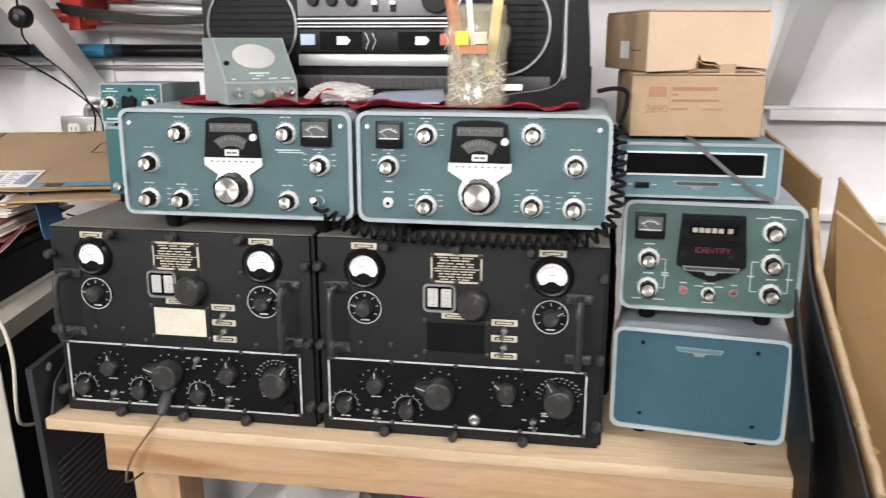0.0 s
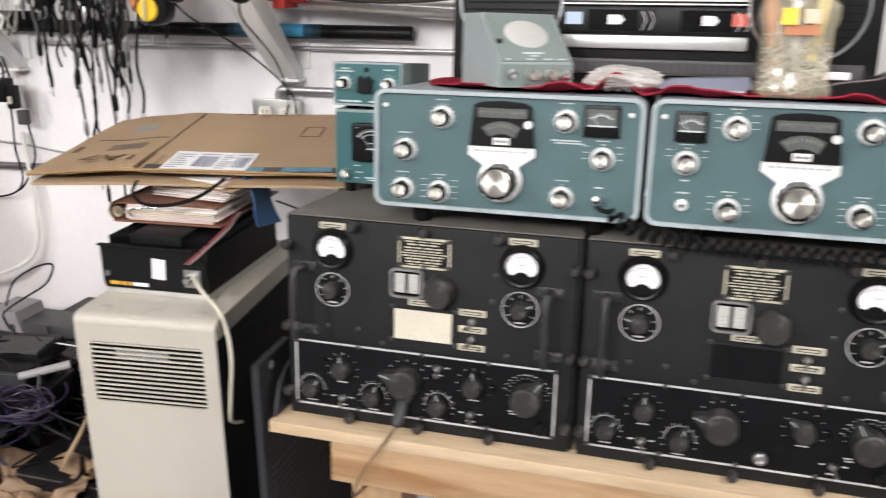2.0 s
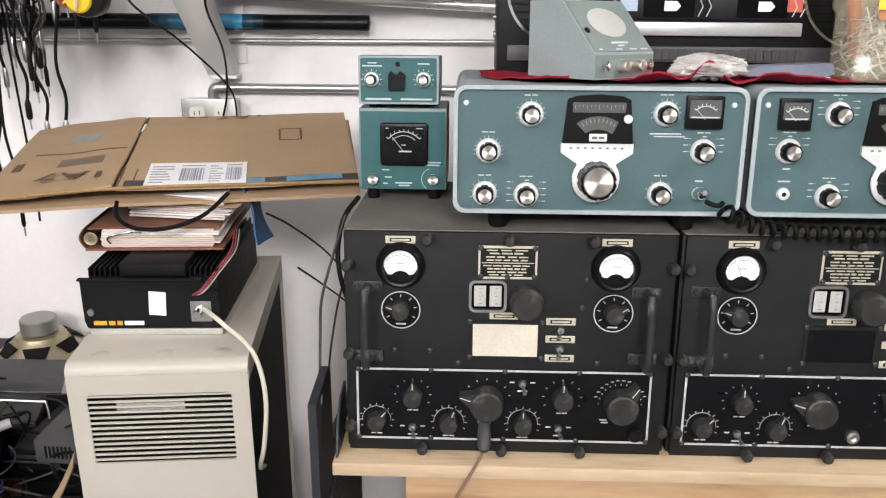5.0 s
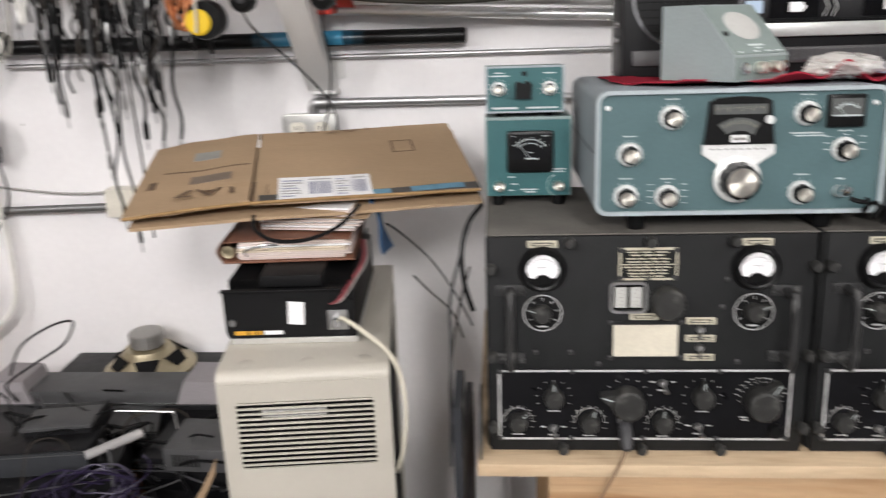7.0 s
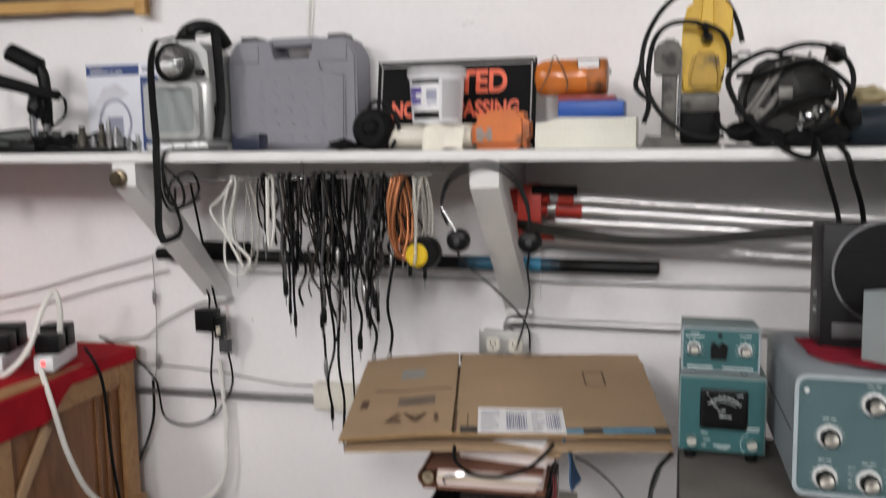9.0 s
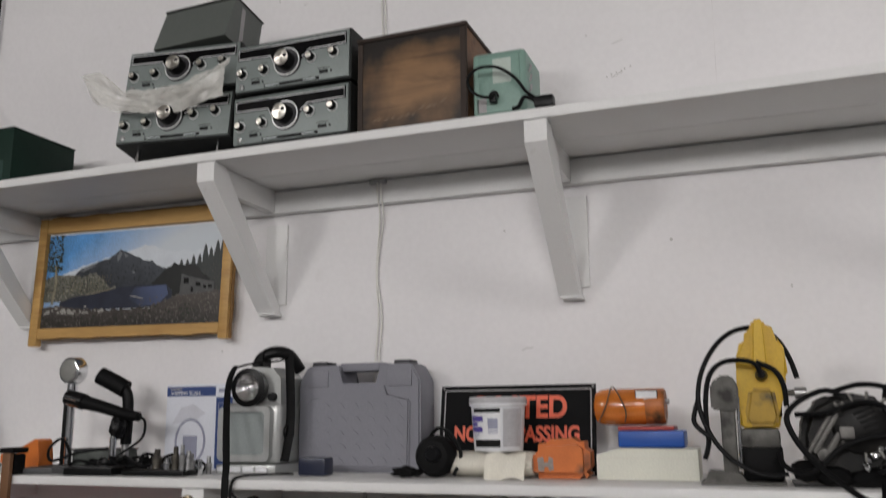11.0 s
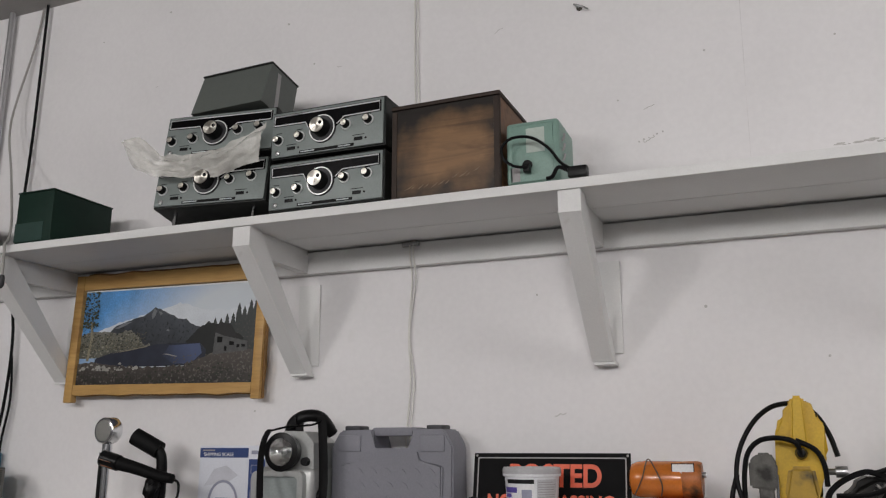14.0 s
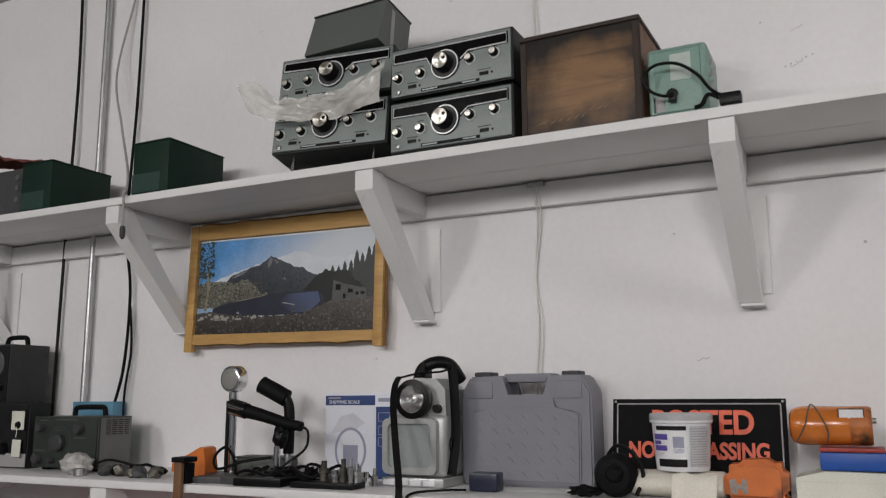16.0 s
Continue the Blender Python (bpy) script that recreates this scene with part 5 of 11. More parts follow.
# ---- cartons ----
def carton(name, m, w, d, h, label, torn=False, printed=False):
    t = thing(name, m, label, "box", "cartons on the counter")
    if torn:
        b = B()
        pts = [(0, 0), (w * 0.36, 0.003), (w * 0.40, 0.006), (w * 0.425, 0.026), (w * 0.45, 0.016), (w * 0.56, 0.014), (w * 0.60, 0.008), (w * 0.63, 0.011), (w * 0.72, 0.008), (w, 0.004), (w, h), (0, h)]
        prism(b, pts, 0.0, 0.004)
        part("front_flap", b, M_CARDPALE, t)
        part("dark_gap", box(B(), 0.006, w - 0.006, 0.03, 0.034, 0.002, 0.03), M_CARDDK, t)
        part("torn_flap", prism(B(), [(w * 0.58, -0.014), (w * 0.72, -0.014), (w * 0.73, 0.012), (w * 0.60, 0.010)], -0.003, -0.0005), M_CARD, t, "torn cardboard tongue")
        part("torn_edge", tube(B(), [(w * 0.33, -0.001, 0.0), (w * 0.40, -0.001, 0.002), (w * 0.41, -0.0015, 0.016), (w * 0.47, -0.001, 0.011), (w * 0.56, -0.001, 0.009), (w * 0.62, -0.001, 0.003)], 0.0014, 5), M_CARDDK, t)
    else:
        part("front_flap", box(B(), 0, w, 0, 0.004, 0, h, 0.0012, 1), M_CARD, t)
    part("rear_wall", box(B(), 0, w, d - 0.004, d, 0, h, 0.0012, 1), M_CARD, t)
    part("side_wall", box(B(), 0, 0.004, 0.0045, d - 0.0045, 0.0, h, 0.001, 1), M_CARD, t)
    part("side_wall", box(B(), w - 0.004, w, 0.0045, d - 0.0045, 0, h, 0.001, 1), M_CARD, t)
    part("lid", box(B(), 0.001, w - 0.001, 0.002, d - 0.002, h + 0.0004, h + 0.0044, 0.0015, 1), M_CARD, t)
    part("base", box(B(), 0.0045, w - 0.0045, 0.0045, d - 0.0045, 0.0, 0.004), M_CARD, t)
    if printed:
        s = B()
        bars(s, [(0.026, 0.052, 0.068, 0.015)], 0.0)
        bars(s, [(0.060, 0.128, 0.0725, 0.0055), (0.060, 0.070, 0.0635, 0.003), (0.060, 0.130, 0.055, 0.0035), (0.060, 0.085, 0.042, 0.003), (0.106, 0.136, 0.042, 0.003)], 0.0)
        box(s, 0.0565, 0.0572, -0.0006, 0, 0.040, 0.077)
        part("print", s, mat("faded_brown_print", (0.30, 0.16, 0.09), 0.8, var=0.25), t, "faded brown print")
        lettering("number_print", "2890", 0.0165, mat("faded_number", (0.27, 0.16, 0.09), 0.8), t, Matrix.Translation((0.0385, -0.0003, 0.0415)) @ Matrix.Rotation(radians(90), 4, "X"))
    else:
        part("label", box(B(), -0.0008, 0.0, 0.09, 0.13, 0.018, 0.045), M_PAPER, t, "white paper label")
        part("print", box(B(), -0.0006, 0.0002, 0.03, 0.075, 0.03, 0.032), M_CARDINK, t)
    return t


carton("cardboard_carton", BENCH @ pose(0.472, 0.098, 0.4835, 0, 0, 3.5), 0.197, 0.22, 0.092, "tan cardboard carton with faded printed number", printed=True)
carton("cardboard_carton", BENCH @ pose(0.491, 0.086, 0.5815, 0, 0, 15.0), 0.190, 0.22, 0.087, "pale cardboard carton with a torn lower edge", torn=True)


# ---- wattmeter and the small set on it ----
wm = thing("wattmeter", BENCH @ pose(-0.472, 0.20, 0.345), "teal wattmeter in a grey-green metal case", "meter")
part("case", box(B(), 0, 0.137, 0.002, 0.15, 0.0, 0.1275, 0.003), M_TEALCAB, wm)
part("front_panel", box(B(), 0.003, 0.134, -0.0015, 0.002, 0.002, 0.1225), M_TEAL, wm)
mm = part("meter", box(B(), 0.034, 0.108, -0.010, -0.001, 0.040, 0.106, 0.006), M_BAKE, wm, "large black square meter")
part("meter_scale", box(B(), 0.040, 0.102, -0.0106, -0.0098, 0.062, 0.101), M_GLOSS, mm)
s = B()
arc_line(s, 0.071, 0.062, 0.031, 40, 140, -0.0108, 0.0007)
arc_line(s, 0.071, 0.062, 0.025, 45, 135, -0.0108, 0.0005)
arc_ticks(s, 0.071, 0.062, 0.031, 0.035, 40, 140, 9, -0.0108, 0.0005)
tube(s, [(0.071, -0.0112, 0.062), (0.050, -0.0112, 0.088)], 0.0005, 4, smooth=False)
bars(s, [(0.043, 0.047, 0.098, 0.0014), (0.090, 0.100, 0.098, 0.0014), (0.067, 0.074, 0.0725, 0.0014), (0.063, 0.083, 0.0625, 0.0022)], -0.0108)
part("meter_print", s, M_WHITE, mm)
for x in (0.022, 0.116):
    part("knob", lathe(B(), [(0, -0.012), (0.0075, -0.012), (0.0085, -0.010), (0.0085, -0.002)], (x, 0, 0.0175), "y", 24), M_ALU, wm, "spun aluminium knob")
s = B()
bars(s, [(0.036, 0.047, 0.032, 0.0018), (0.040, 0.051, 0.0205, 0.0018), (0.037, 0.045, 0.0105, 0.0018), (0.056, 0.083, 0.0115, 0.0022), (0.062, 0.079, 0.0075, 0.002), (0.102, 0.128, 0.044, 0.0018), (0.104, 0.126, 0.040, 0.0018)], -0.0015)
arc_line(s, 0.116, 0.0175, 0.018, 110, 235, -0.0016, 0.0004)
tagged(part("panel_lettering", s, M_WHITE, wm), kind="stuff")
for x in (0.02, 0.117):
    for yy in (0.02, 0.13):
        part("foot", lathe(B(), [(0.009, -0.0165), (0.010, -0.014), (0.010, 0)], (x, yy, 0), "z", 14), M_RUB, wm)

tn = thing("speech_processor", BENCH @ pose(-0.470, 0.198, 0.4795), "small teal set with two knobs in a pale metal case", "radio")
part("case", prism(B(), [(-0.004, 0.0), (0.150, 0.0), (0.150, 0.068), (0.02, 0.072), (-0.004, 0.069)], 0.0, 0.122, "yz"), M_TEALCAB, tn)
s = B()
hoop(s, rrect(0, 0.122, 0, 0.072, 0.002, 1), rrect(0.003, 0.119, 0.003, 0.069, 0.002, 1), -0.006, -0.003)
part("rim", s, M_SBGREY, tn)
part("front_panel", box(B(), 0.003, 0.119, -0.0052, -0.0035, 0.003, 0.069), M_TEAL, tn)
for x in (0.020, 0.099):
    sb_knob(tn, x, 0.037, -0.0052, 0.0085)
part("socket", prism(B(), [(0.046, 0.022), (0.070, 0.022), (0.072, 0.044), (0.064, 0.050), (0.058, 0.044), (0.050, 0.050), (0.046, 0.044)], -0.014, -0.005), M_BAKE, tn, "black four-pin plug")
part("button", cyl(B(), (0.060, -0.007, 0.060), 0.004, 0.003, "y", seg=14), M_BAKE, tn)
s = B()
for x in (0.020, 0.099):
    arc_ticks(s, x, 0.037, 0.013, 0.016, -30, 210, 9, -0.0052, 0.0005)
bars(s, [(0.014, 0.028, 0.0615, 0.0018), (0.006, 0.036, 0.057, 0.0018), (0.090, 0.108, 0.0605, 0.0018), (0.010, 0.050, 0.0075, 0.0030), (0.064, 0.112, 0.0075, 0.0026)], -0.0052)
tagged(part("panel_lettering", s, M_WHITE, tn), kind="stuff")
for x in (0.02, 0.10):
    part("foot", box(B(), x - 0.006, x + 0.006, 0.01, 0.13, -0.0065, 0.0, 0.001), M_RUB, tn)


# ---- on top of the sets ----
def cloth_point(u, v):
    left = -0.285 + 0.085 * max(0.0, 1 - v / 0.45) ** 1.6
    x = left + (0.392 - left) * u
    y = 0.022 + 0.27 * v + 0.012 * math.sin(9 * u * 2.2)
    z = 0.5255 + 0.0045 * noise.noise(Vector((x * 22, y * 18, 0.3))) + 0.0035 * abs(noise.noise(Vector((x * 55, y * 40, 2.0)))) + 0.003
    front = max(0.0, 1 - v / 0.10)
    z += 0.016 * math.exp(-((x - 0.007) / 0.022) ** 2) * front + front * (0.006 + 0.005 * math.sin(x * 52 + 2.5 * math.sin(x * 17)))
    if abs(x - 0.0605) < 0.012:
        z -= 0.001
    return (x, y, z)


solo("red_cloth", sheet(B(), 90, 26, cloth_point, 0.0022), M_CLOTH, BENCH, "rumpled red cloth spread over the radio sets", "cloth")

gb = thing("monitor_speaker_box", BENCH @ pose(-0.143, 0.000, 0.5305, 0, 0, 39), "grey sloping metal box with oval grille and four jacks", "speaker")
part("case", prism(B(), [(0.0, 0.0), (0.0, 0.033), (0.062, 0.100), (0.122, 0.100), (0.122, 0.0)], 0.0, 0.116, "yz"), M_GREYBOX, gb)
part("front_strip", box(B(), 0.003, 0.113, -0.0012, 0.0, 0.002, 0.031), M_GREYPANEL, gb)
sl = Matrix.Translation((0.058, 0.031, 0.0665)) @ Matrix.Rotation(radians(-(90 - math.degrees(math.atan2(0.067, 0.062)))), 4, "X")
face = part("sloping_panel", box(B(), -0.055, 0.055, -0.0012, 0.0, -0.0435, 0.0435), M_GREYPANEL, gb, at=sl)
part("oval_grille", lathe(B(), [(0, -0.0032), (0.030, -0.003), (0.034, -0.0012)], (0, 0, 0), "y", 40, m=Matrix.Diagonal((1, 1, 0.74, 1)) @ TURN["y"]), M_OVAL, face, "pale oval grille cloth", at=(0.0, 0.0, 0.006))
tagged(part("panel_lettering", bars(B(), [(-0.046, -0.040, -0.040, 0.002), (-0.014, -0.002, -0.040, 0.002), (0.012, 0.026, -0.040, 0.002), (0.034, 0.048, -0.040, 0.002), (-0.016, 0.016, -0.029, 0.003), (-0.006, 0.006, -0.034, 0.002)], -0.0012), M_WHITE, face), kind="stuff")
part("panel_screw", lathe(B(), [(0, -0.003), (0.004, -0.002), (0.0045, 0)], (-0.047, -0.0012, -0.008), "y", 12), M_BAKE, face)
for x, k in ((0.018, "jack"), (0.050, "knob"), (0.080, "knob"), (0.104, "jack")):
    if k == "jack":
        part("jack", lathe(B(), [(0.0028, -0.002), (0.0035, -0.005), (0.0078, -0.004), (0.0085, 0)], (x, -0.0012, 0.017), "y", 18), M_CHROME, gb)
    else:
        part("knob", lathe(B(), [(0, -0.014), (0.0068, -0.014), (0.0078, -0.012), (0.0080, 0)], (x, -0.0012, 0.017), "y", 20), M_ALU, gb)

bag = solo("plastic_bag", lump(B(), (0.020, 0.065, 0.546), (0.052, 0.035, 0.017), 3.1, 0.22, 4), M_FILM, BENCH, "crumpled clear plastic bag of fittings", "bag", sharp=25)
for k in range(4):
    solo("fitting", lathe(B(), [(0.004, 0), (0.007, 0.002), (0.007, 0.012), (0.004, 0.014)], (0.0 + 0.014 * k, 0.055 + 0.006 * (k % 2), 0.534), "y", 12), M_STEEL, BENCH, "small metal fitting inside the plastic bag", "fitting", "fittings in the bag")

pen = thing("grey_case", BENCH @ pose(0.060, 0.055, 0.534, 0, 0, 4), "slim blue-grey plastic case", "case")
part("body", prism(B(), [(0.0, 0.002), (0.025, 0.013), (0.125, 0.018), (0.130, 0.004), (0.120, 0.0), (0.01, 0.0)], 0.0, 0.045), mat("blue_grey_plastic", (0.17, 0.19, 0.25), 0.45), pen)
part("flap", prism(B(), [(0.035, -0.004), (0.120, -0.002), (0.120, 0.0), (0.035, 0.0)], -0.01, 0.0), mat("pale_grey_plastic", (0.42, 0.44, 0.48), 0.45), pen)


def nail_jar():
    t = thing("nail_jar", BENCH @ pose(0.237, 0.068, 0.529) @ Matrix.Diagonal((1.06, 1.06, 0.95, 1)), "clear yellowed plastic jar of nails and screws, open at the top", "jar")
    b = B()
    n = 32
    prof = [(0.046, 0.0), (0.050, 0.004), (0.051, 0.014), (0.0465, 0.024), (0.0465, 0.092), (0.051, 0.100), (0.0515, 0.118), (0.047, 0.126), (0.041, 0.130), (0.041, 0.134), (0.044, 0.135), (0.044, 0.139), (0.041, 0.140), (0.041, 0.144), (0.044, 0.145), (0.044, 0.149), (0.041, 0.150), (0.041, 0.158)]
    for inner in (0.0, 0.0018):
        rings = []
        for r, z in prof:
            ring = []
            for i in range(n):
                a = 2 * math.pi * i / n
                c, s = math.cos(a), math.sin(a)
                k = 1.0 if z > 0.125 else 1 / max(abs(c), abs(s)) ** 0.55 * 0.93
                ring.append(b.verts.new(((r - inner) * k * c, (r - inner) * k * s, z + inner * (z < 0.01))))
            rings.append(ring)
        for p, q in zip(rings, rings[1:]):
            for i in range(n):
                b.faces.new((p[i], p[(i + 1) % n], q[(i + 1) % n], q[i]))
        b.faces.new(rings[0])
    part("jar_wall", b, M_JAR, t, "translucent yellowed plastic wall")
    rr = random.Random(5)
    b = B()
    for k in range(120):
        x, y, z = rr.uniform(-0.033, 0.033), rr.uniform(-0.033, 0.033), 0.006 + 0.078 * rr.random() ** 0.8
        d = Vector((rr.uniform(-1, 1), rr.uniform(-1, 1), rr.uniform(-0.9, 0.9))).normalized() * rr.uniform(0.010, 0.024)
        p, q = Vector((x, y, z)) - d, Vector((x, y, z)) + d
        for v in (p, q):
            v.x, v.y, v.z = max(-0.038, min(0.038, v.x)), max(-0.038, min(0.038, v.y)), max(0.004, v.z)
        tube(b, [p, q], 0.0011, 5, smooth=False)
        lathe(b, [(0, 0), (0.0026, 0), (0.0026, 0.001)], q, "z", 6)
    tagged(part("nails", b, mat("dull_nails", (0.62, 0.61, 0.57), 0.4, 0.5, var=0.4, scale=60), t, "tangle of steel nails"), kind="stuff")
    part("label", box(B(), -0.020, 0.020, -0.0475, -0.0465, 0.083, 0.096), mat("faded_orange_label", (0.48, 0.20, 0.10), 0.6), t, "torn orange label")
    part("label", box(B(), -0.024, -0.006, -0.0525, -0.0516, 0.096, 0.117), mat("yellow_sticker", (0.75, 0.55, 0.05), 0.5), t, "yellow sticker")
    part("label", box(B(), 0.001, 0.019, -0.0525, -0.0516, 0.098, 0.116), mat("pale_sticker", (0.72, 0.52, 0.38), 0.5), t, "pale sticker")
    part("stick", box(B(), 0.000, 0.008, -0.02, -0.017, 0.05, 0.235, 0.001), M_PAPER, t, "white strip standing in the jar", at=Matrix.Rotation(radians(-5), 4, "Y"))
    part("stick", box(B(), 0.006, 0.020, -0.012, -0.008, 0.05, 0.205, 0.001), mat("yellow_strip", (0.66, 0.52, 0.18), 0.5), t, "yellow strip standing in the jar", at=Matrix.Rotation(radians(6), 4, "Y"))
    part("stick", cyl(B(), (-0.015, 0.0, 0.03), 0.009, 0.16, "z"), mat("red_tube", (0.52, 0.20, 0.10), 0.4), t, "red tube standing in the jar", at=Matrix.Rotation(radians(-8), 4, "Y"))


nail_jar()

mic = thing("desk_microphone", BENCH @ pose(0.392, 0.095, 0.5285), "black desk microphone with chrome edge and coiled lead", "microphone")
part("base", prism(B(), [(-0.125, 0.002), (-0.120, 0.016), (-0.050, 0.024), (-0.022, 0.040), (0.018, 0.06), (0.018, 0.0), (-0.11, 0.0)], -0.030, 0.035), M_BAKE, mic)
part("column", prism(B(), [(-0.020, 0.02), (0.018, 0.0), (0.014, 0.10), (0.004, 0.215), (-0.020, 0.22), (-0.021, 0.12)], -0.020, 0.025), M_BAKE, mic)
part("head", prism(B(), [(-0.028, 0.215), (0.010, 0.213), (0.013, 0.27), (-0.010, 0.283), (-0.030, 0.27)], -0.030, 0.032), M_BAKE, mic)
part("chrome_edge", tube(B(), [(-0.122, -0.031, 0.014), (-0.09, -0.031, 0.021), (-0.05, -0.031, 0.027), (-0.030, -0.029, 0.04), (-0.0235, -0.023, 0.07), (-0.0225, -0.021, 0.12), (-0.021, -0.021, 0.21)], 0.0012, 6), M_STEEL, mic)
part("press_bar", box(B(), -0.118, -0.085, -0.034, -0.028, 0.024, 0.034, 0.002), M_PAPER, mic, "white press-to-talk bar")


def coil(bm, pts, R, r, pitch, seg=6):
    P = smooth_path(pts, 24)
    L = [0.0]
    for a, b in zip(P, P[1:]):
        L.append(L[-1] + (b - a).length)
    n = int(L[-1] / pitch * 14)
    out, k, nrm = [], 0, None
    for i in range(n + 1):
        s = L[-1] * i / n
        while k < len(L) - 2 and L[k + 1] < s:
            k += 1
        f = (s - L[k]) / max(L[k + 1] - L[k], 1e-9)
        c = P[k].lerp(P[k + 1], f)
        t = (P[k + 1] - P[k]).normalized()
        if nrm is None:
            nrm = t.cross(Vector((0, 0, 1))).normalized()
        nrm = (nrm - t * nrm.dot(t)).normalized()
        bi = t.cross(nrm)
        a = 2 * math.pi * s / pitch
        out.append(c + nrm * (R * math.cos(a)) + bi * (R * math.sin(a)))
    return tube(bm, out, r, seg, smooth=False)


cord = thing("coiled_lead", BENCH @ pose(0, 0, 0), "black coiled microphone lead hanging round the radio sets", "cable")
part("coil", coil(B(), [(0.024, -0.036, 0.373), (0.045, -0.036, 0.360), (0.07, -0.034, 0.350), (0.13, -0.030, 0.3415), (0.24, -0.028, 0.3385), (0.34, -0.028, 0.3385), (0.41, -0.026, 0.344), (0.445, -0.018, 0.368), (0.4535, -0.008, 0.41), (0.4545, 0.0, 0.46), (0.454, 0.02, 0.505)], 0.0088, 0.0030, 0.0150), M_RUB, cord)
part("plug", lathe(B(), [(0, 0), (0.007, 0.0), (0.0085, 0.004), (0.0085, 0.018), (0.006, 0.026), (0.0035, 0.030)], (0.002, -0.008, 0.385), "y", 16, m=TURN["y"] @ Matrix.Rotation(radians(180 - 14), 4, "X")), M_CHROME, cord, "chrome microphone plug")
part("tail", tube(B(), [(0.004, -0.036, 0.381), (0.012, -0.042, 0.378), (0.022, -0.040, 0.377), (0.026, -0.036, 0.380)], 0.0032, 7), M_RUB, cord)
part("tail", tube(B(), [(0.454, 0.028, 0.505), (0.462, 0.05, 0.530), (0.463, 0.075, 0.552), (0.445, 0.09, 0.556), (0.420, 0.095, 0.551)], 0.0035, 7), M_RUB, cord)


def boombox():
    t = thing("radio_cassette_player", BENCH @ pose(-0.262, 0.185, 0.524), "large silver and black twin-cassette boombox", "radio")
    W, H, D = 0.624, 0.20, 0.12
    part("body", box(B(), 0, W, 0.006, D, 0.004, H, 0.005), M_DARKPL, t)
    for cx in (0.094, 0.524):
        sp = part("speaker", lathe(B(), [(0, -0.004), (0.078, -0.004), (0.080, 0.0), (0.080, 0.006)], (cx, 0.004, 0.126), "y", 44), M_BAKE, t, "round black speaker grille")
        s = B()
        hoop(s, [(cx + 0.0815 * math.cos(a * math.pi / 22), 0.126 + 0.0815 * math.sin(a * math.pi / 22)) for a in range(44)], [(cx + 0.0775 * math.cos(a * math.pi / 22), 0.126 + 0.0775 * math.sin(a * math.pi / 22)) for a in range(44)], -0.003, 0.006)
        part("chrome_ring", s, M_CHROME, sp)
        s = B()
        for k in range(-6, 7):
            w = math.sqrt(max(0.0, 0.075 ** 2 - (k * 0.011) ** 2))
            box(s, cx - w, cx + w, -0.0015, 0.0, 0.126 + k * 0.011 - 0.0012, 0.126 + k * 0.011 + 0.0012)
        part("grille_insert", s, M_RUB, sp)
    x0, x1 = 0.176, 0.446
    grey_face = mat("grey_radio_face", (0.20, 0.20, 0.205), 0.4, 0.3, var=0.1, scale=40)
    part("control_strip", box(B(), x0, x1, 0.0, 0.008, 0.142, 0.198, 0.002), grey_face, t, "silver control strip")
    part("dark_band", box(B(), x0, x1, 0.001, 0.008, 0.123, 0.1405, 0.001), M_BAKE, t)
    for z in (0.1385, 0.131, 0.1255):
        part("silver_line", box(B(), x0, x1, -0.0006, 0.0012, z - 0.0012, z + 0.0012), M_SILVERP, t)
    for x in (0.205, 0.238, 0.272):
        k = part("knob", lathe(B(), [(0, -0.012), (0.0085, -0.012), (0.0095, -0.010), (0.0098, 0)], (x, 0, 0.168), "y", 20), M_BAKE, t)
    for x in (0.312, 0.343):
        part("slider_slot", box(B(), x - 0.005, x + 0.005, -0.001, 0.002, 0.149, 0.185), M_BAKE, t)
        part("slider", box(B(), x - 0.005, x + 0.005, -0.008, -0.001, 0.160 + 0.01 * (x > 0.35), 0.167 + 0.01 * (x > 0.35), 0.001), M_SILK, t)
    part("dial_knob", lathe(B(), [(0, -0.014), (0.022, -0.014), (0.024, -0.011), (0.024, 0)], (0.416, 0, 0.170), "y", 30), M_BAKE, t, "large black volume knob")
    for x in (0.176, 0.312):
        d = part("cassette_door", box(B(), x, x + 0.136, 0.001, 0.008, 0.083, 0.121, 0.002), M_DARKPL, t, "dark cassette door")
        part("door_window", box(B(), x + 0.038, x + 0.112, -0.0002, 0.0012, 0.087, 0.117), M_DARKWIN, d)
        part("arrow_label", prism(B(), [(x + 0.068, 0.0955), (x + 0.086, 0.0955), (x + 0.092, 0.1025), (x + 0.086, 0.1095), (x + 0.068, 0.1095)], -0.001, -0.0001), M_PAPER, d, "white arrow-shaped label")
        s = B()
        for k in (0.118, 0.130):
            tube(s, [(x + k, -0.0008, 0.115), (x + k + 0.006, -0.0008, 0.102), (x + k, -0.0008, 0.088)], 0.0008, 4, smooth=False)
        part("chevron", s, M_SILK, d)
    part("sticker", box(B(), 0.180, 0.205, -0.0006, 0.0008, 0.095, 0.113), mat("blue_white_sticker", (0.36, 0.46, 0.58), 0.4), t, "blue and white sticker")
    part("sticker", box(B(), 0.422, 0.444, -0.0008, 0.0008, 0.095, 0.113), mat("red_sticker", (0.52, 0.10, 0.07), 0.4), t, "red and white sticker")
    part("chrome_bar", box(B(), x0, x1, -0.004, 0.006, 0.060, 0.080, 0.003), M_SILVERP, t, "bright silver key bar")
    part("lower_strip", box(B(), x0 - 0.16, x1 + 0.16, 0.0, 0.006, 0.022, 0.045, 0.002), M_MIDPL, t)
    key = shared("boombox_key", lambda bm: box(bm, 0.0, 0.010, -0.002, 0.001, 0.026, 0.041), M_GREYRUB)
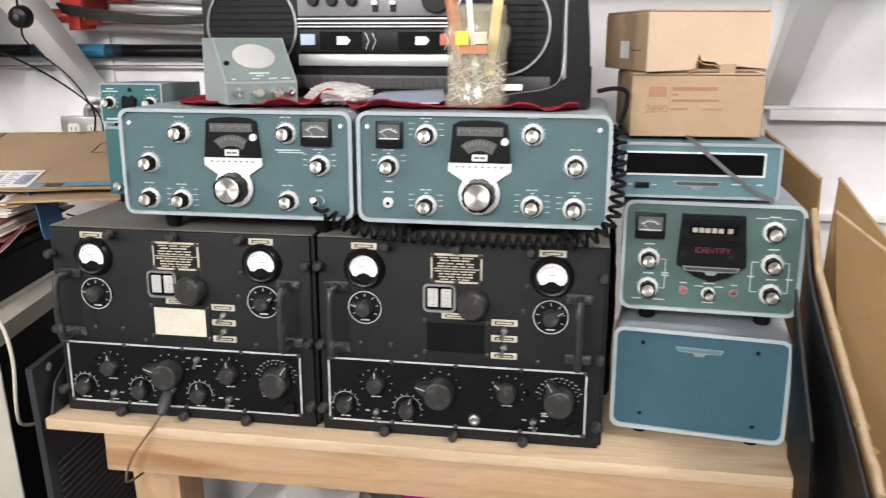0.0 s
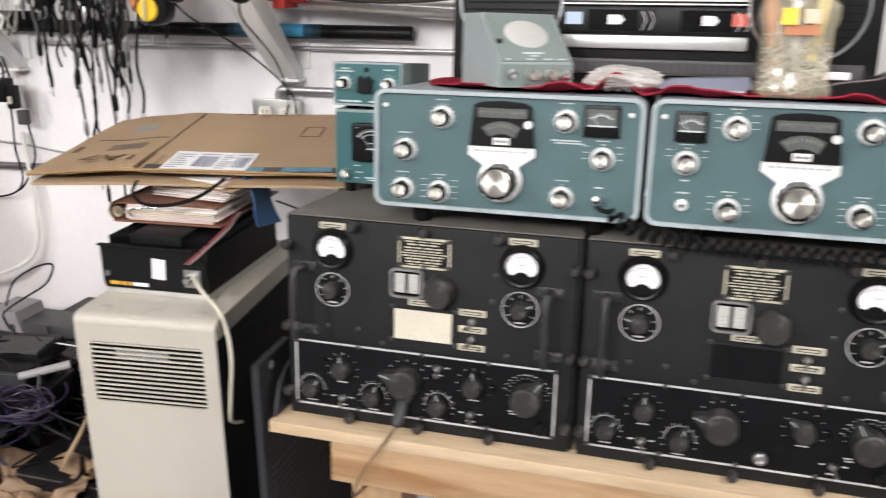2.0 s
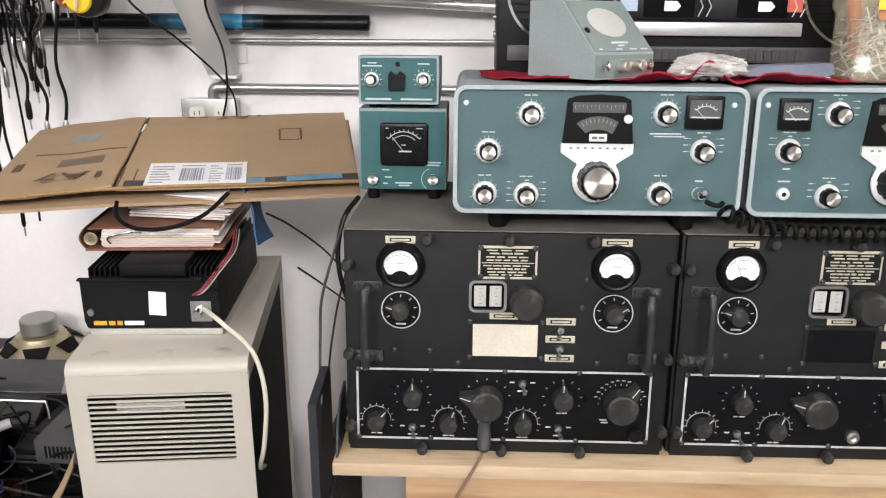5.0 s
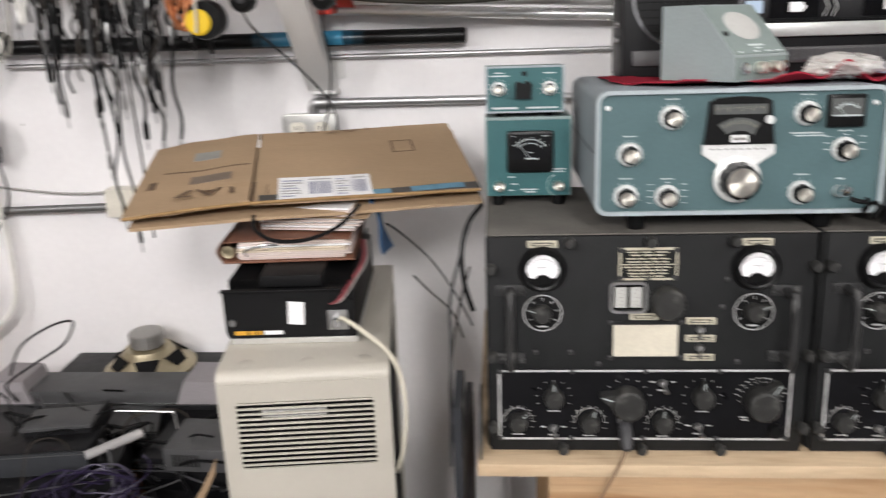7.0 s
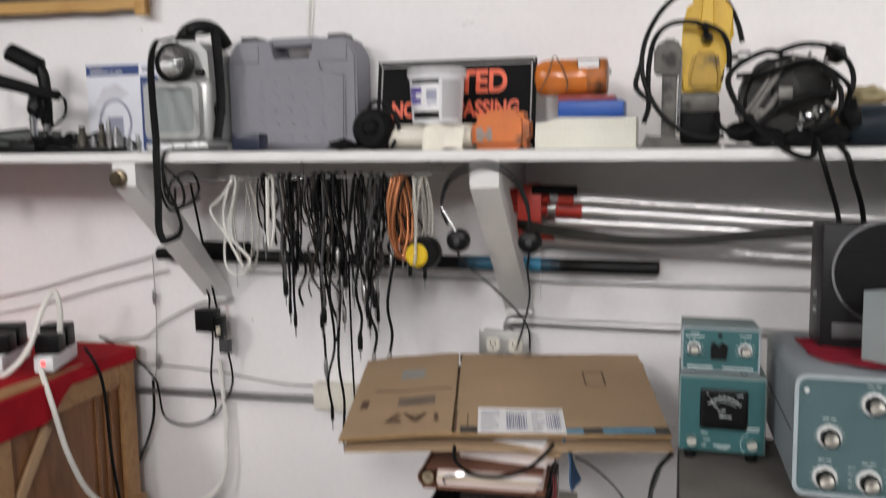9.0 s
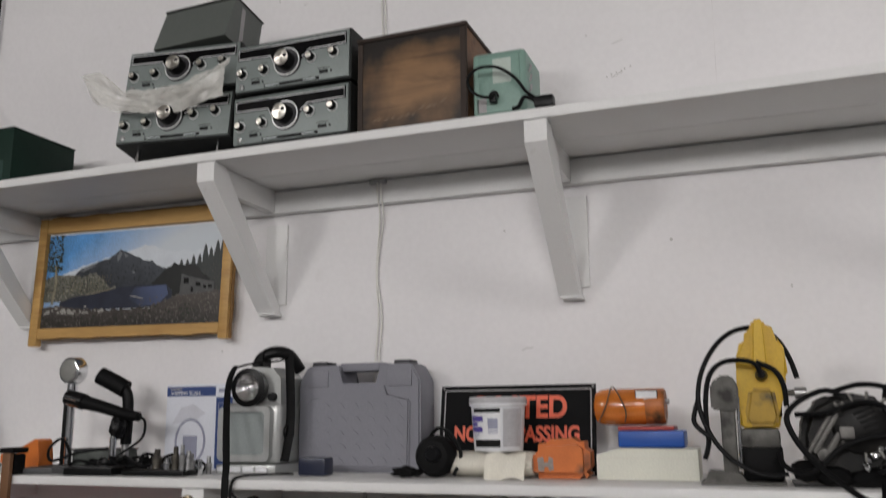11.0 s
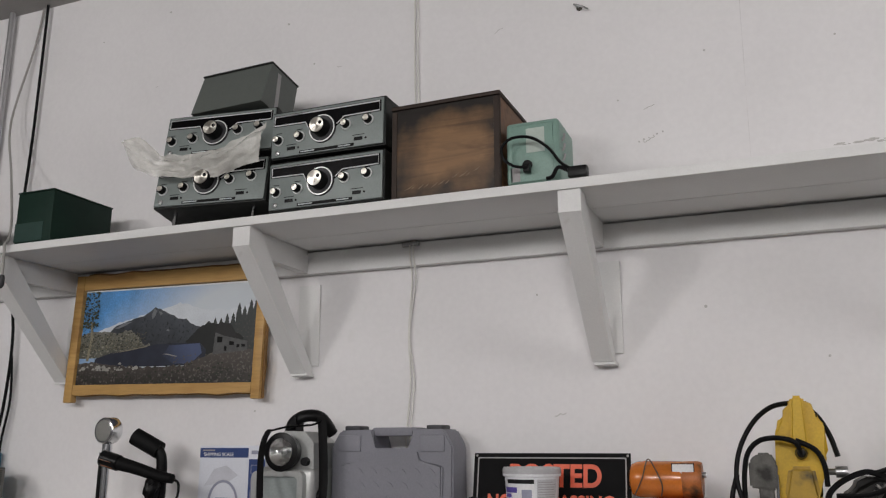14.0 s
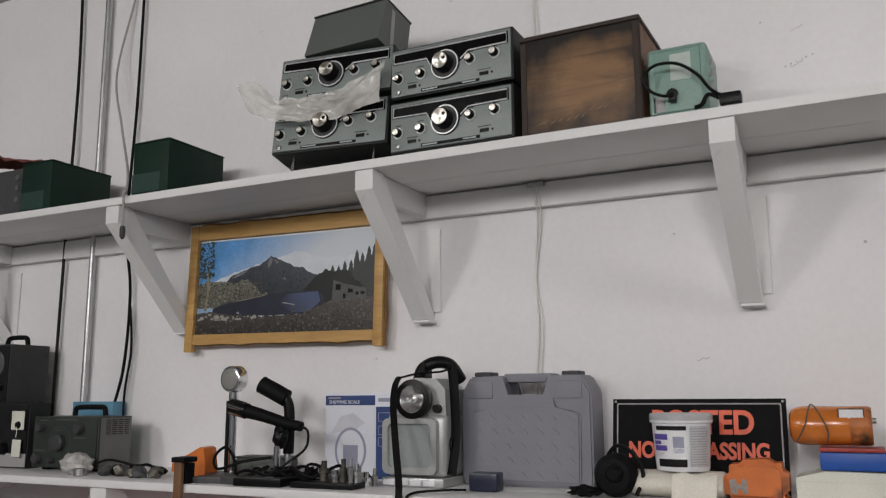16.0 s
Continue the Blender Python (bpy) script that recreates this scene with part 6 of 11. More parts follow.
    for k in range(24):
        part("key", key, None, t, at=(x0 + k * 0.0115, 0, 0))
    part("base", box(B(), 0.01, W - 0.01, 0.01, D - 0.01, 0.0, 0.004), M_RUB, t)
    for k in (0.06, 0.085):
        part("side_jack", cyl(B(), (-0.004, 0.05, k), 0.005, 0.006, "x", seg=12), M_STEEL, t)


boombox()


# ---- on the wall under the middle shelf ----
def conduit(pts, r, label, m=M_EMT):
    return solo("conduit", tube(B(), pts, r, 12, smooth=False), m, Matrix.Identity(4), label, "pipe", "wall conduits")


conduit([(-0.868, 1.985, 1.199), (-0.10, 1.985, 1.199)], 0.0098, "galvanised conduit running along the wall from the socket box")
conduit([(-3.2, 1.985, 0.945), (-1.93, 1.985, 0.945), (-1.400, 1.985, 0.958)], 0.0098, "dark galvanised conduit low on the wall", mat("dark_conduit", (0.22, 0.22, 0.22), 0.45, 0.8, var=0.2))
conduit([(-1.60, 1.994, 1.298), (0.28, 1.994, 1.305)], 0.0055, "thin grey conduit under the black rod")
conduit([(-3.058, 1.985, 1.63), (-3.058, 1.985, CEILING - 0.001)], 0.0105, "upright galvanised conduit up to the ceiling")

ob = thing("socket_box", pose(-0.887, WALL_Y, 1.118), "galvanised wall socket box with two outlets", "socket")
part("box", box(B(), -0.060, 0.060, -0.040, 0.0, -0.055, 0.055, 0.006), M_OUTLET, ob)
part("cover_plate", box(B(), -0.063, 0.063, -0.043, -0.040, -0.058, 0.058, 0.003), M_OUTLET, ob)
for x in (-0.028, 0.028):
    r = part("receptacle", prism(B(), rrect(x - 0.017, x + 0.017, 0.006, 0.040, 0.010), -0.046, -0.043), M_IVORY, ob)
    r2 = part("receptacle", prism(B(), rrect(x - 0.017, x + 0.017, -0.040, -0.006, 0.010), -0.046, -0.043), M_IVORY, ob)
    for rr_, z in ((r, 0.023), (r2, -0.023)):
        s = B()
        for d in (-0.006, 0.006):
            box(s, x + d - 0.0011, x + d + 0.0011, -0.0464, -0.0458, z - 0.001, z + 0.008)
        cyl(s, (x, -0.0464, z - 0.008), 0.0026, 0.0006, "y", seg=10)
        part("slots", s, M_INK, rr_)
part("conduit_elbow", tube(B(), [(0.006, -0.022, 0.050), (0.006, -0.024, 0.070), (0.014, -0.025, 0.080), (0.030, -0.025, 0.081)], 0.012, 12), M_EMT, ob)
part("coupling", cyl(B(), (0.022, -0.025, 0.081), 0.0135, 0.022, "x", seg=16), M_STEEL, ob)

# black rod with a blue band
rod = thing("black_rod", pose(0, 1.972, 1.343), "long black tube with blue bands fixed to the wall", "pole")
part("tube", cyl(B(), (-1.86, 0, 0), 0.017, 1.34, "x", seg=18, bev=0.003), M_BAKE, rod)
dim_blue = mat("dim_blue_paint", (0.012, 0.055, 0.09), 0.3)
deep_blue = mat("deep_blue_paint", (0.006, 0.022, 0.035), 0.3)
for x, l, mt in ((-1.00, 0.022, deep_blue), (-0.978, 0.022, dim_blue), (-0.956, 0.160, M_BLUEBAND), (-0.796, 0.024, dim_blue), (-0.772, 0.022, deep_blue)):
    part("blue_band", cyl(B(), (x, 0, 0.0005), 0.0174, l, "x", seg=18), mt, rod, "shiny blue stretch fading to black")
part("wide_grip", cyl(B(), (-1.80, 0.0, 0.012), 0.026, 0.22, "x", seg=18, bev=0.004), M_RUB, rod, "thick black foam grip")
for x in (-1.75,):
    part("clip", box(B(), x - 0.006, x + 0.006, -0.02, WALL_Y - 1.972, -0.021, 0.021, 0.002), M_STEEL, rod)

# telescopic poles lying on hooks under the shelf
for k, (x0, z0, x1, z1, r, y) in enumerate(((-0.80, 1.515, 0.30, 1.450, 0.0115, 1.90), (-0.81, 1.487, 0.30, 1.426, 0.0135, 1.935), (-0.845, 1.432, 0.28, 1.395, 0.0120, 1.90), (-0.845, 1.408, 0.28, 1.355, 0.0125, 1.955), (-0.76, 1.452, 0.29, 1.411, 0.012, 1.962))):
    p = thing("telescopic_pole", Matrix.Identity(4), "bright aluminium pole with red grip hung under the shelf", "pole", "poles under the shelf")
    a, b_ = Vector((x0, y, z0)), Vector((x1, y, z1))
    part("shaft", tube(B(), [a, b_], r, 14, smooth=False), M_POLE, p)
    d = (b_ - a).normalized()
    if k in (0, 1, 2):
        part("grip", tube(B(), [a - d * 0.06, a + d * 0.035], r + 0.005, 14, smooth=False), M_POLERED, p, "red plastic grip")
        part("collar", tube(B(), [a + d * 0.055, a + d * (0.115 if k == 1 else 0.09)], r + 0.006, 14, smooth=False), M_POLERED, p, "red locking collar")
hk = thing("pole_hooks", Matrix.Identity(4), "red bracket holding the poles beside the shelf bracket", "hook")
part("plate", box(B(), -0.835, -0.780, 1.86, 1.875, 1.44, 1.54, 0.003), M_POLERED, hk)
part("arm", box(B(), -0.83, -0.80, 1.875, WALL_Y - 0.001, 1.40, 1.54, 0.002), M_POLERED, hk)
for k in range(4):
    tagged(solo("dark_cable", tube(B(), [(-0.83, 1.84 + 0.006 * k, 1.462 - 0.006 * k), (-0.72, 1.83, 1.447 - 0.006 * k), (-0.58, 1.82, 1.432 - 0.004 * k), (-0.45, 1.82, 1.434 - 0.004 * k), (-0.30, 1.82, 1.452 - 0.005 * k), (-0.17, 1.82, 1.462 - 0.005 * k), (0.1, 1.83, 1.463 - 0.006 * k), (0.28, 1.83, 1.46 - 0.006 * k)], 0.0042, 7), mat("olive_black_cable", (0.020, 0.019, 0.015), 0.5) if k == 0 else bpy.data.materials["olive_black_cable"], Matrix.Identity(4), "dark cable lying along the poles", "cable"), group="cables along the poles")
solo("black_bar", tube(B(), [(-0.80, 1.86, 1.532), (-0.70, 1.86, 1.529)], 0.011, 10, smooth=False), M_RUB, Matrix.Identity(4), "short black rubber-ended bar above the poles", "bar")

# hanger rail full of leads
rail = thing("hanger_rail", Matrix.Identity(4), "chrome rail under the shelf for hanging leads", "rail")
part("bar", tube(B(), [(-1.66, 1.72, 1.553), (-0.995, 1.72, 1.572)], 0.0052, 12, smooth=False), M_CHROME, rail)
for x, z in ((-1.655, 1.5535), (-1.30, 1.563), (-1.0, 1.572)):
    part("bracket", tube(B(), [(x, 1.72, z), (x, 1.72, MID_TOP - 0.021)], 0.004, 8, smooth=False), M_STEEL, rail)
part("end_loop", tube(B(), [(-0.995, 1.72, 1.572), (-0.972, 1.72, 1.574), (-0.966, 1.72, 1.584), (-0.976, 1.72, 1.592), (-1.0, 1.72, 1.590)], 0.0045, 8), M_STEEL, rail)

rnd = random.Random(12)


def hanging_lead(x, length, material, r, loops=1, ends=2, y=1.72, label="black audio lead hanging in a loop over the rail", spread=0.03):
    t = thing("hanging_lead", pose(x, y, 1.560), label, "cable", "leads on the rail")
    for k in range(loops):
        b = B()
        w = spread * rnd.uniform(0.4, 1.0)
        dy = rnd.uniform(-0.018, 0.018)
        l = length * rnd.uniform(0.72, 1.0)
        dx = rnd.uniform(-0.012, 0.012)
        tube(b, [(dx - 0.003, dy - 0.006, 0.004), (dx - w * 0.55, dy - 0.010, -l * 0.35), (dx - w * 0.5 + rnd.uniform(-0.01, 0.01), dy - 0.006, -l * 0.75), (dx + rnd.uniform(-0.006, 0.006), dy, -l), (dx + w * 0.55, dy + 0.006, -l * 0.72), (dx + w * 0.5, dy + 0.010, -l * 0.35), (dx + 0.003, dy + 0.008, 0.0), (dx - 0.001, dy, 0.0085)], r, 6, 5)
        part("loop", b, material, t)
    for k in range(ends):
        l = length * rnd.uniform(0.9, 1.25)
        dx, dy = rnd.uniform(-0.02, 0.02), rnd.uniform(-0.022, 0.012)
        e = (dx * 1.5 + rnd.uniform(-0.012, 0.012), dy, -l)
        part("tail", tube(B(), [(dx * 0.2, dy - 0.008, 0.006), (dx * 0.6, dy - 0.010, -l * 0.4), (dx + rnd.uniform(-0.01, 0.01), dy, -l * 0.75), e], r * 0.9, 6, 5), material, t)
        pr = rnd.choice((0.0045, 0.0055, 0.006))
        pl = part("plug", lathe(B(), [(0, 0.004), (pr * 0.6, 0.003), (pr, -0.004), (pr, -0.026), (pr * 0.7, -0.032), (0, -0.033)], e, "z", 10), M_BAKE if rnd.random() < 0.7 else M_STEEL, t)
        part("plug_tip", lathe(B(), [(0.0018, -0.032), (0.0018, -0.052), (0, -0.054)], e, "z", 8), M_STEEL, pl)
    return t


def folded_lead(x, la, lb, material, r, y=1.72):
    """A straight lead folded over the rail, a plug on either end."""
    t = thing("folded_lead", pose(x, y, 1.566), "lead with plugs folded over the rail", "cable", "leads on the rail")
    pull = 0.12 * (-1.215 - x) if -1.42 < x < -1.10 else 0.0
    A = (pull * min(1.0, la / 0.3) + rnd.uniform(-0.028, 0.024), rnd.uniform(-0.024, 0.0), -la)
    C = (pull * min(1.0, lb / 0.3) + rnd.uniform(-0.024, 0.028), rnd.uniform(0.0, 0.03), -lb)
    sway = rnd.uniform(-0.019, 0.019)
    part("cord", tube(B(), [A, (A[0] * 0.95 - sway * 0.5, A[1], -la * 0.88), (A[0] * 0.7 + sway, A[1], -la * 0.7), (A[0] * 0.4 - sway * 0.6, -0.011, -la * 0.35), (-0.001, -0.0085, -0.010), (0, 0, 0.0035 + r), (0.001, 0.0085, -0.010),
                            (C[0] * 0.4 + sway * 0.5, 0.011, -lb * 0.35), (C[0] * 0.7 - sway, C[1], -lb * 0.7), (C[0] * 0.95 + sway * 0.6, C[1], -lb * 0.88), C], r, 6, 5), material, t)
    for e in (A, C):
        if rnd.random() < 0.75:
            pr = rnd.choice((0.0042, 0.0052, 0.0062))
            pl = part("plug", lathe(B(), [(0, 0.004), (pr * 0.6, 0.003), (pr, -0.006), (pr, -0.030), (pr * 0.7, -0.036), (0, -0.037)], e, "z", 10), M_BAKE if rnd.random() < 0.65 else M_STEEL, t)
            part("plug_tip", lathe(B(), [(0.0018, -0.036), (0.0018, -0.056), (0, -0.058)], e, "z", 8), M_STEEL, pl)
    return t


for i in range(25):
    x = -1.42 + 0.32 * rnd.random()
    folded_lead(x, rnd.choice((0.12, 0.17, 0.21, 0.25, 0.30)) * rnd.uniform(0.8, 1.15), rnd.choice((0.12, 0.18, 0.22, 0.27)) * rnd.uniform(0.7, 1.2), rnd.choice((M_CABLEB, M_CABLEB, M_CABLEBR, M_GREYRUB, M_MIDPL)), rnd.uniform(0.0018, 0.0036))
for i in range(8):
    hanging_lead(-1.41 + 0.30 * rnd.random(), rnd.uniform(0.11, 0.24), rnd.choice((M_CABLEB, M_CABLEB, M_RUB)), rnd.uniform(0.0018, 0.0028), rnd.choice((2, 3)), 0, spread=0.022)
for x, la, lb in ((-1.335, 0.30, 0.16), (-1.275, 0.42, 0.28), (-1.262, 0.26, 0.54), (-1.240, 0.38, 0.22), (-1.220, 0.58, 0.30), (-1.205, 0.24, 0.62), (-1.165, 0.36, 0.26), (-1.135, 0.40, 0.2), (-1.075, 0.40, 0.14)):
    folded_lead(x, la, lb, M_CABLEB, rnd.uniform(0.0024, 0.0036), 1.735)
for i in range(6):
    hanging_lead(-1.09 + 0.014 * i - 0.02, rnd.uniform(0.10, 0.16), M_CABLEB, 0.0028, 1, 1, spread=0.04)
solo("white_lead", tube(B(), [(-1.465, 1.70, 1.558), (-1.496, 1.695, 1.518), (-1.521, 1.69, 1.489), (-1.488, 1.69, 1.44), (-1.446, 1.69, 1.401), (-1.424, 1.69, 1.373), (-1.456, 1.69, 1.339), (-1.485, 1.69, 1.358), (-1.490, 1.695, 1.413), (-1.475, 1.70, 1.479), (-1.461, 1.705, 1.550), (-1.468, 1.70, 1.562), (-1.485, 1.69, 1.50), (-1.480, 1.685, 1.44), (-1.440, 1.685, 1.36)], 0.0030, 7), M_CABLEW, Matrix.Identity(4), "white flex slung in crossing loops over the rail", "cable")
hanging_lead(-1.450, 0.24, M_CLEARW, 0.0016, 4, 0, 1.735, "clear flex coil hung on the rail", 0.05)
hanging_lead(-1.355, 0.175, M_CABLEW, 0.0045, 1, 0, 1.695, "thick white lead folded over the rail", 0.010)
hanging_lead(-1.062, 0.175, M_COPPER, 0.0032, 14, 0, 1.71, "orange copper wire coil hung on the rail", 0.034)
hanging_lead(-1.015, 0.17, M_CLEARW, 0.0024, 4, 1, 1.72, "clear flex hung on the rail", 0.03)
solo("clip_lead", tube(B(), [(-1.66, 1.70, 1.552), (-1.63, 1.68, 1.50), (-1.60, 1.68, 1.49), (-1.55, 1.69, 1.53), (-1.57, 1.70, 1.575), (-1.62, 1.70, 1.560), (-1.63, 1.69, 1.515), (-1.585, 1.68, 1.497), (-1.545, 1.69, 1.52)], 0.003, 7), M_CABLEB, Matrix.Identity(4), "black lead coiled at the end of the rail", "cable")

# tape measure and clear-cased hydrometer hung there
tp = thing("tape_reel", pose(-1.012, 1.655, 1.403), "black cable reel with a yellow hub hanging from the rail", "reel")
part("reel", lathe(B(), [(0, 0.0), (0.034, 0.0), (0.036, 0.004), (0.036, 0.034), (0.034, 0.038), (0, 0.038)], (0.010, 0.002, 0.003), "y", 30), M_BAKE, tp)
part("hub", lathe(B(), [(0, -0.004), (0.021, -0.004), (0.0245, -0.001), (0.0245, 0.004)], (0, 0, 0), "y", 28), mat("yellow_hub", (0.74, 0.50, 0.02), 0.4), tp, "yellow round hub")
part("cord", tube(B(), [(-0.002, -0.008, 0.165), (0.002, -0.010, 0.08), (0.0, -0.010, 0.0), (-0.003, -0.010, -0.018)], 0.0035, 8), M_CLEARW, tp)

# headset hooked over the bracket
hs = thing("headphones", pose(-0.855, 1.598, 1.595), "black wire-band headphones hooked over the shelf bracket", "headphones")
for d in (0.0, 0.010):
    part("band", tube(B(), [(-0.072, 0.0, -0.12 + d), (-0.085, 0.0, -0.085 + d), (-0.068, 0.0, -0.035 + d), (-0.020, -0.002, -0.007 + d), (0.025, -0.002, -0.007 + d), (0.066, 0.0, -0.035 + d), (0.090, 0.0, -0.085 + d), (0.094, 0.0, -0.13 + d)], 0.0028, 7), M_DARKPL, hs)
for x, s_ in ((0.094, 1), (-0.052, -1)):
    e = part("earpiece", lathe(B(), [(0, -0.016), (0.012, -0.016), (0.020, -0.012), (0.0235, -0.004), (0.0235, 0.010), (0.018, 0.014), (0, 0.014)], (x, 0.004, -0.152), "y", 24), M_BAKE, hs)
    part("earpiece_centre", lathe(B(), [(0, -0.0175), (0.005, -0.017), (0.007, -0.016)], (x, 0.004, -0.152), "y", 14), M_GREYRUB, e)
part("slider", tube(B(), [(-0.085, 0.0, -0.085), (-0.060, -0.002, -0.125), (-0.046, 0.0, -0.150)], 0.0035, 7), M_STEEL, hs)
part("cord", tube(B(), [(0.094, 0.0, -0.175), (0.085, 0.03, -0.21), (0.06, 0.2, -0.30), (0.02, 0.34, -0.40), (0.0, 0.36, -0.46)], 0.0022, 6), M_CABLEB, hs)
part("cord", tube(B(), [(-0.052, 0.0, -0.175), (-0.050, 0.06, -0.21), (-0.02, 0.22, -0.29), (0.03, 0.33, -0.39), (0.035, 0.35, -0.46)], 0.0022, 6), M_CABLEB, hs)


# ---- leads on the wall at the far end ----
def wall_lead(pts, r, material, label):
    return solo("wall_lead", tube(B(), pts, r, 7), material, Matrix.Identity(4), label, "cable", "leads on the wall")


wall_lead([(-1.715, 1.85, 1.555), (-1.745, 1.90, 1.40), (-1.70, 1.95, 1.25), (-1.70, 1.955, 1.20)], 0.003, M_CABLEB, "black lead hanging down the wall")
wall_lead([(-1.64, 1.80, 1.55), (-1.665, 1.88, 1.40), (-1.675, 1.94, 1.25), (-1.672, 1.95, 1.20)], 0.003, M_CABLEB, "black lead hanging down the wall")
wall_lead([(-1.69, 1.955, 1.155), (-1.70, 1.965, 1.09), (-1.715, 1.975, 1.00), (-1.705, 1.975, 0.92), (-1.735, 1.975, 0.875), (-1.81, 1.975, 0.855), (-1.87, 1.975, 0.875), (-1.885, 1.975, 0.95), (-1.90, 1.975, 0.99), (-1.98, 1.97, 1.06), (-2.06, 1.96, 1.10)], 0.0028, M_CABLEB, "black lead looping low on the wall")
wall_lead([(-1.655, 1.97, 1.075), (-1.65, 1.975, 0.985), (-1.70, 1.975, 0.90), (-1.735, 1.975, 0.875)], 0.0028, M_CABLEB, "black lead with an inline plug")
wall_lead([(-1.905, 1.98, 0.98), (-1.912, 1.98, 0.86), (-1.96, 1.975, 0.74), (-2.01, 1.965, 0.66)], 0.004, M_CABLEB, "thick black lead behind the cabinet")
wall_lead([(-2.02, 1.99, 1.02), (-1.75, 1.995, 1.015), (-1.50, 1.995, 0.99), (-1.30, 1.995, 1.0)], 0.0028, M_CABLEG, "thin grey wire run along the wall")
wall_lead([(-1.69, 1.96, 1.22), (-1.76, 1.99, 1.20), (-1.86, 1.99, 1.15), (-1.93, 1.99, 1.10), (-2.0, 1.99, 1.09), (-2.08, 1.98, 1.07)], 0.0028, M_CABLEG, "grey wire looping to the cabinet")
wall_lead([(-1.895, 1.995, 1.33), (-1.893, 1.995, 1.18), (-1.897, 1.99, 1.03), (-1.90, 1.985, 0.98)], 0.0016, M_CABLEG, "thin grey wire with small connectors")
for z in (1.215, 1.03):
    solo("inline_connector", lathe(B(), [(0, 0.022), (0.004, 0.02), (0.006, 0.008), (0.006, -0.008), (0.004, -0.02), (0, -0.022)], (-1.894, 1.992, z), "z", 10), M_STEEL, Matrix.Identity(4), "small silver inline connector on a thin wire", "connector", "inline connectors")
wall_lead([(-1.975, 1.70, 1.13), (-1.955, 1.69, 1.235), (-1.962, 1.68, 1.285), (-1.982, 1.66, 1.24), (-1.995, 1.62, 1.15), (-2.035, 1.59, 1.096), (-2.075, 1.585, 1.094), (-2.12, 1.585, 1.11)], 0.0072, M_CABLEW, "thick white mains lead arching over the red cloth")
wall_lead([(-1.968, 1.625, 1.105), (-1.918, 1.60, 1.02), (-1.905, 1.63, 0.88), (-1.90, 1.70, 0.75), (-1.86, 1.80, 0.66), (-1.77, 1.90, 0.645), (-1.69, 1.96, 0.70), (-1.675, 1.975, 0.85), (-1.69, 1.98, 1.05)], 0.0068, M_CABLEW, "thick white mains lead hanging in a long loop")
for k, (dz, dx) in enumerate(((0.0, 0.0), (-0.05, 0.1))):
    wall_lead([(-2.9, 1.995, 1.12 + dz), (-2.4, 1.995, 1.20 + dz), (-2.05, 1.995, 1.29 + dz), (-1.84, 1.99, 1.345 + dz)], 0.0022, M_CABLEG, "pale grey wire slanting along the wall")
ad = thing("power_adapter", pose(-1.687, 1.93, 1.175), "black power adapter hanging on leads", "adapter")
part("body", box(B(), -0.030, 0.026, -0.020, 0.020, -0.032, 0.030, 0.004), M_BAKE, ad)
part("side_block", box(B(), 0.024, 0.046, -0.016, 0.016, -0.050, 0.012, 0.005), M_BAKE, ad)
part("prongs", box(B(), 0.034, 0.044, -0.022, -0.015, -0.035, -0.015, 0.001), M_CREAM, ad)
solo("inline_switch", box(B(), -1.675, -1.645, 1.955, 1.975, 1.075, 1.115, 0.004), M_MIDPL, Matrix.Identity(4), "grey inline box on the black lead", "switch")
solo("junction_plate", box(B(), -1.405, -1.285, 1.965, WALL_Y - 0.001, 0.935, 1.005, 0.004), M_IVORY, Matrix.Identity(4), "ivory junction box low on the wall", "socket")

# white wires down the wall between the shelves
for d, o in ((0.0, 0.0), (0.010, 0.5)):
    solo("white_wire", tube(B(), [(-1.39 + d, 2.003, CEILING - 0.001), (-1.392 + d, 2.003, 3.0), (-1.385 + d, 2.003, 2.7), (-1.388 + d, 2.003, 2.45), (-1.390 + d, 1.975, 2.40), (-1.39 + d, 1.975, 2.36), (-1.395 + d + 0.006 * math.sin(o * 6), 2.002, 2.30), (-1.405 + d + 0.008 * math.sin(o * 9), 2.003, 2.15), (-1.398 + d, 2.003, 2.02), (-1.41 + d, 2.003, 1.85), (-1.405 + d, 2.003, 1.63)], 0.0026, 6), M_CABLEW, Matrix.Identity(4), "thin white wire running down the wall", "cable", "white wires down the wall")
solo("wire_staple", box(B(), -1.415, -1.365, 1.972, 1.984, 2.395, 2.405, 0.001), M_STEEL, Matrix.Identity(4), "small metal staple over the wires", "staple")
for pts, r, l in (([(-3.215, 1.99, 1.64), (-3.21, 1.99, 2.3), (-3.19, 1.98, 2.7), (-3.20, 1.99, 3.1), (-3.215, 1.99, CEILING - 0.001)], 0.0056, "black cable running up the wall"),
                  ([(-2.885, 1.99, CEILING - 0.001), (-2.888, 1.99, 2.9), (-2.90, 1.985, 2.45), (-2.865, 1.985, 2.2), (-2.87, 1.98, 1.95), (-2.90, 1.97, 1.80), (-2.93, 1.96, 1.64)], 0.0052, "black cable running up the wall"),
                  ([(-2.915, 2.0, CEILING - 0.001), (-2.936, 1.995, 3.29), (-2.955, 1.95, 2.99), (-2.805, 1.85, 2.75), (-2.60, 1.70, 2.53), (-2.562, 1.665, 2.450), (-2.556, 1.650, 2.435), (-2.552, 1.648, 2.39), (-2.546, 1.645, 2.33)], 0.0040, "grey cable curling over the upper shelf"),
                  ([(-2.86, 1.985, 2.15), (-2.845, 1.985, 2.0), (-2.86, 1.98, 1.85), (-2.845, 1.975, 1.64)], 0.004, "black cable running up the wall")):
    wall_lead(pts, r, M_CABLEB if "black" in l else M_CABLEG, l)
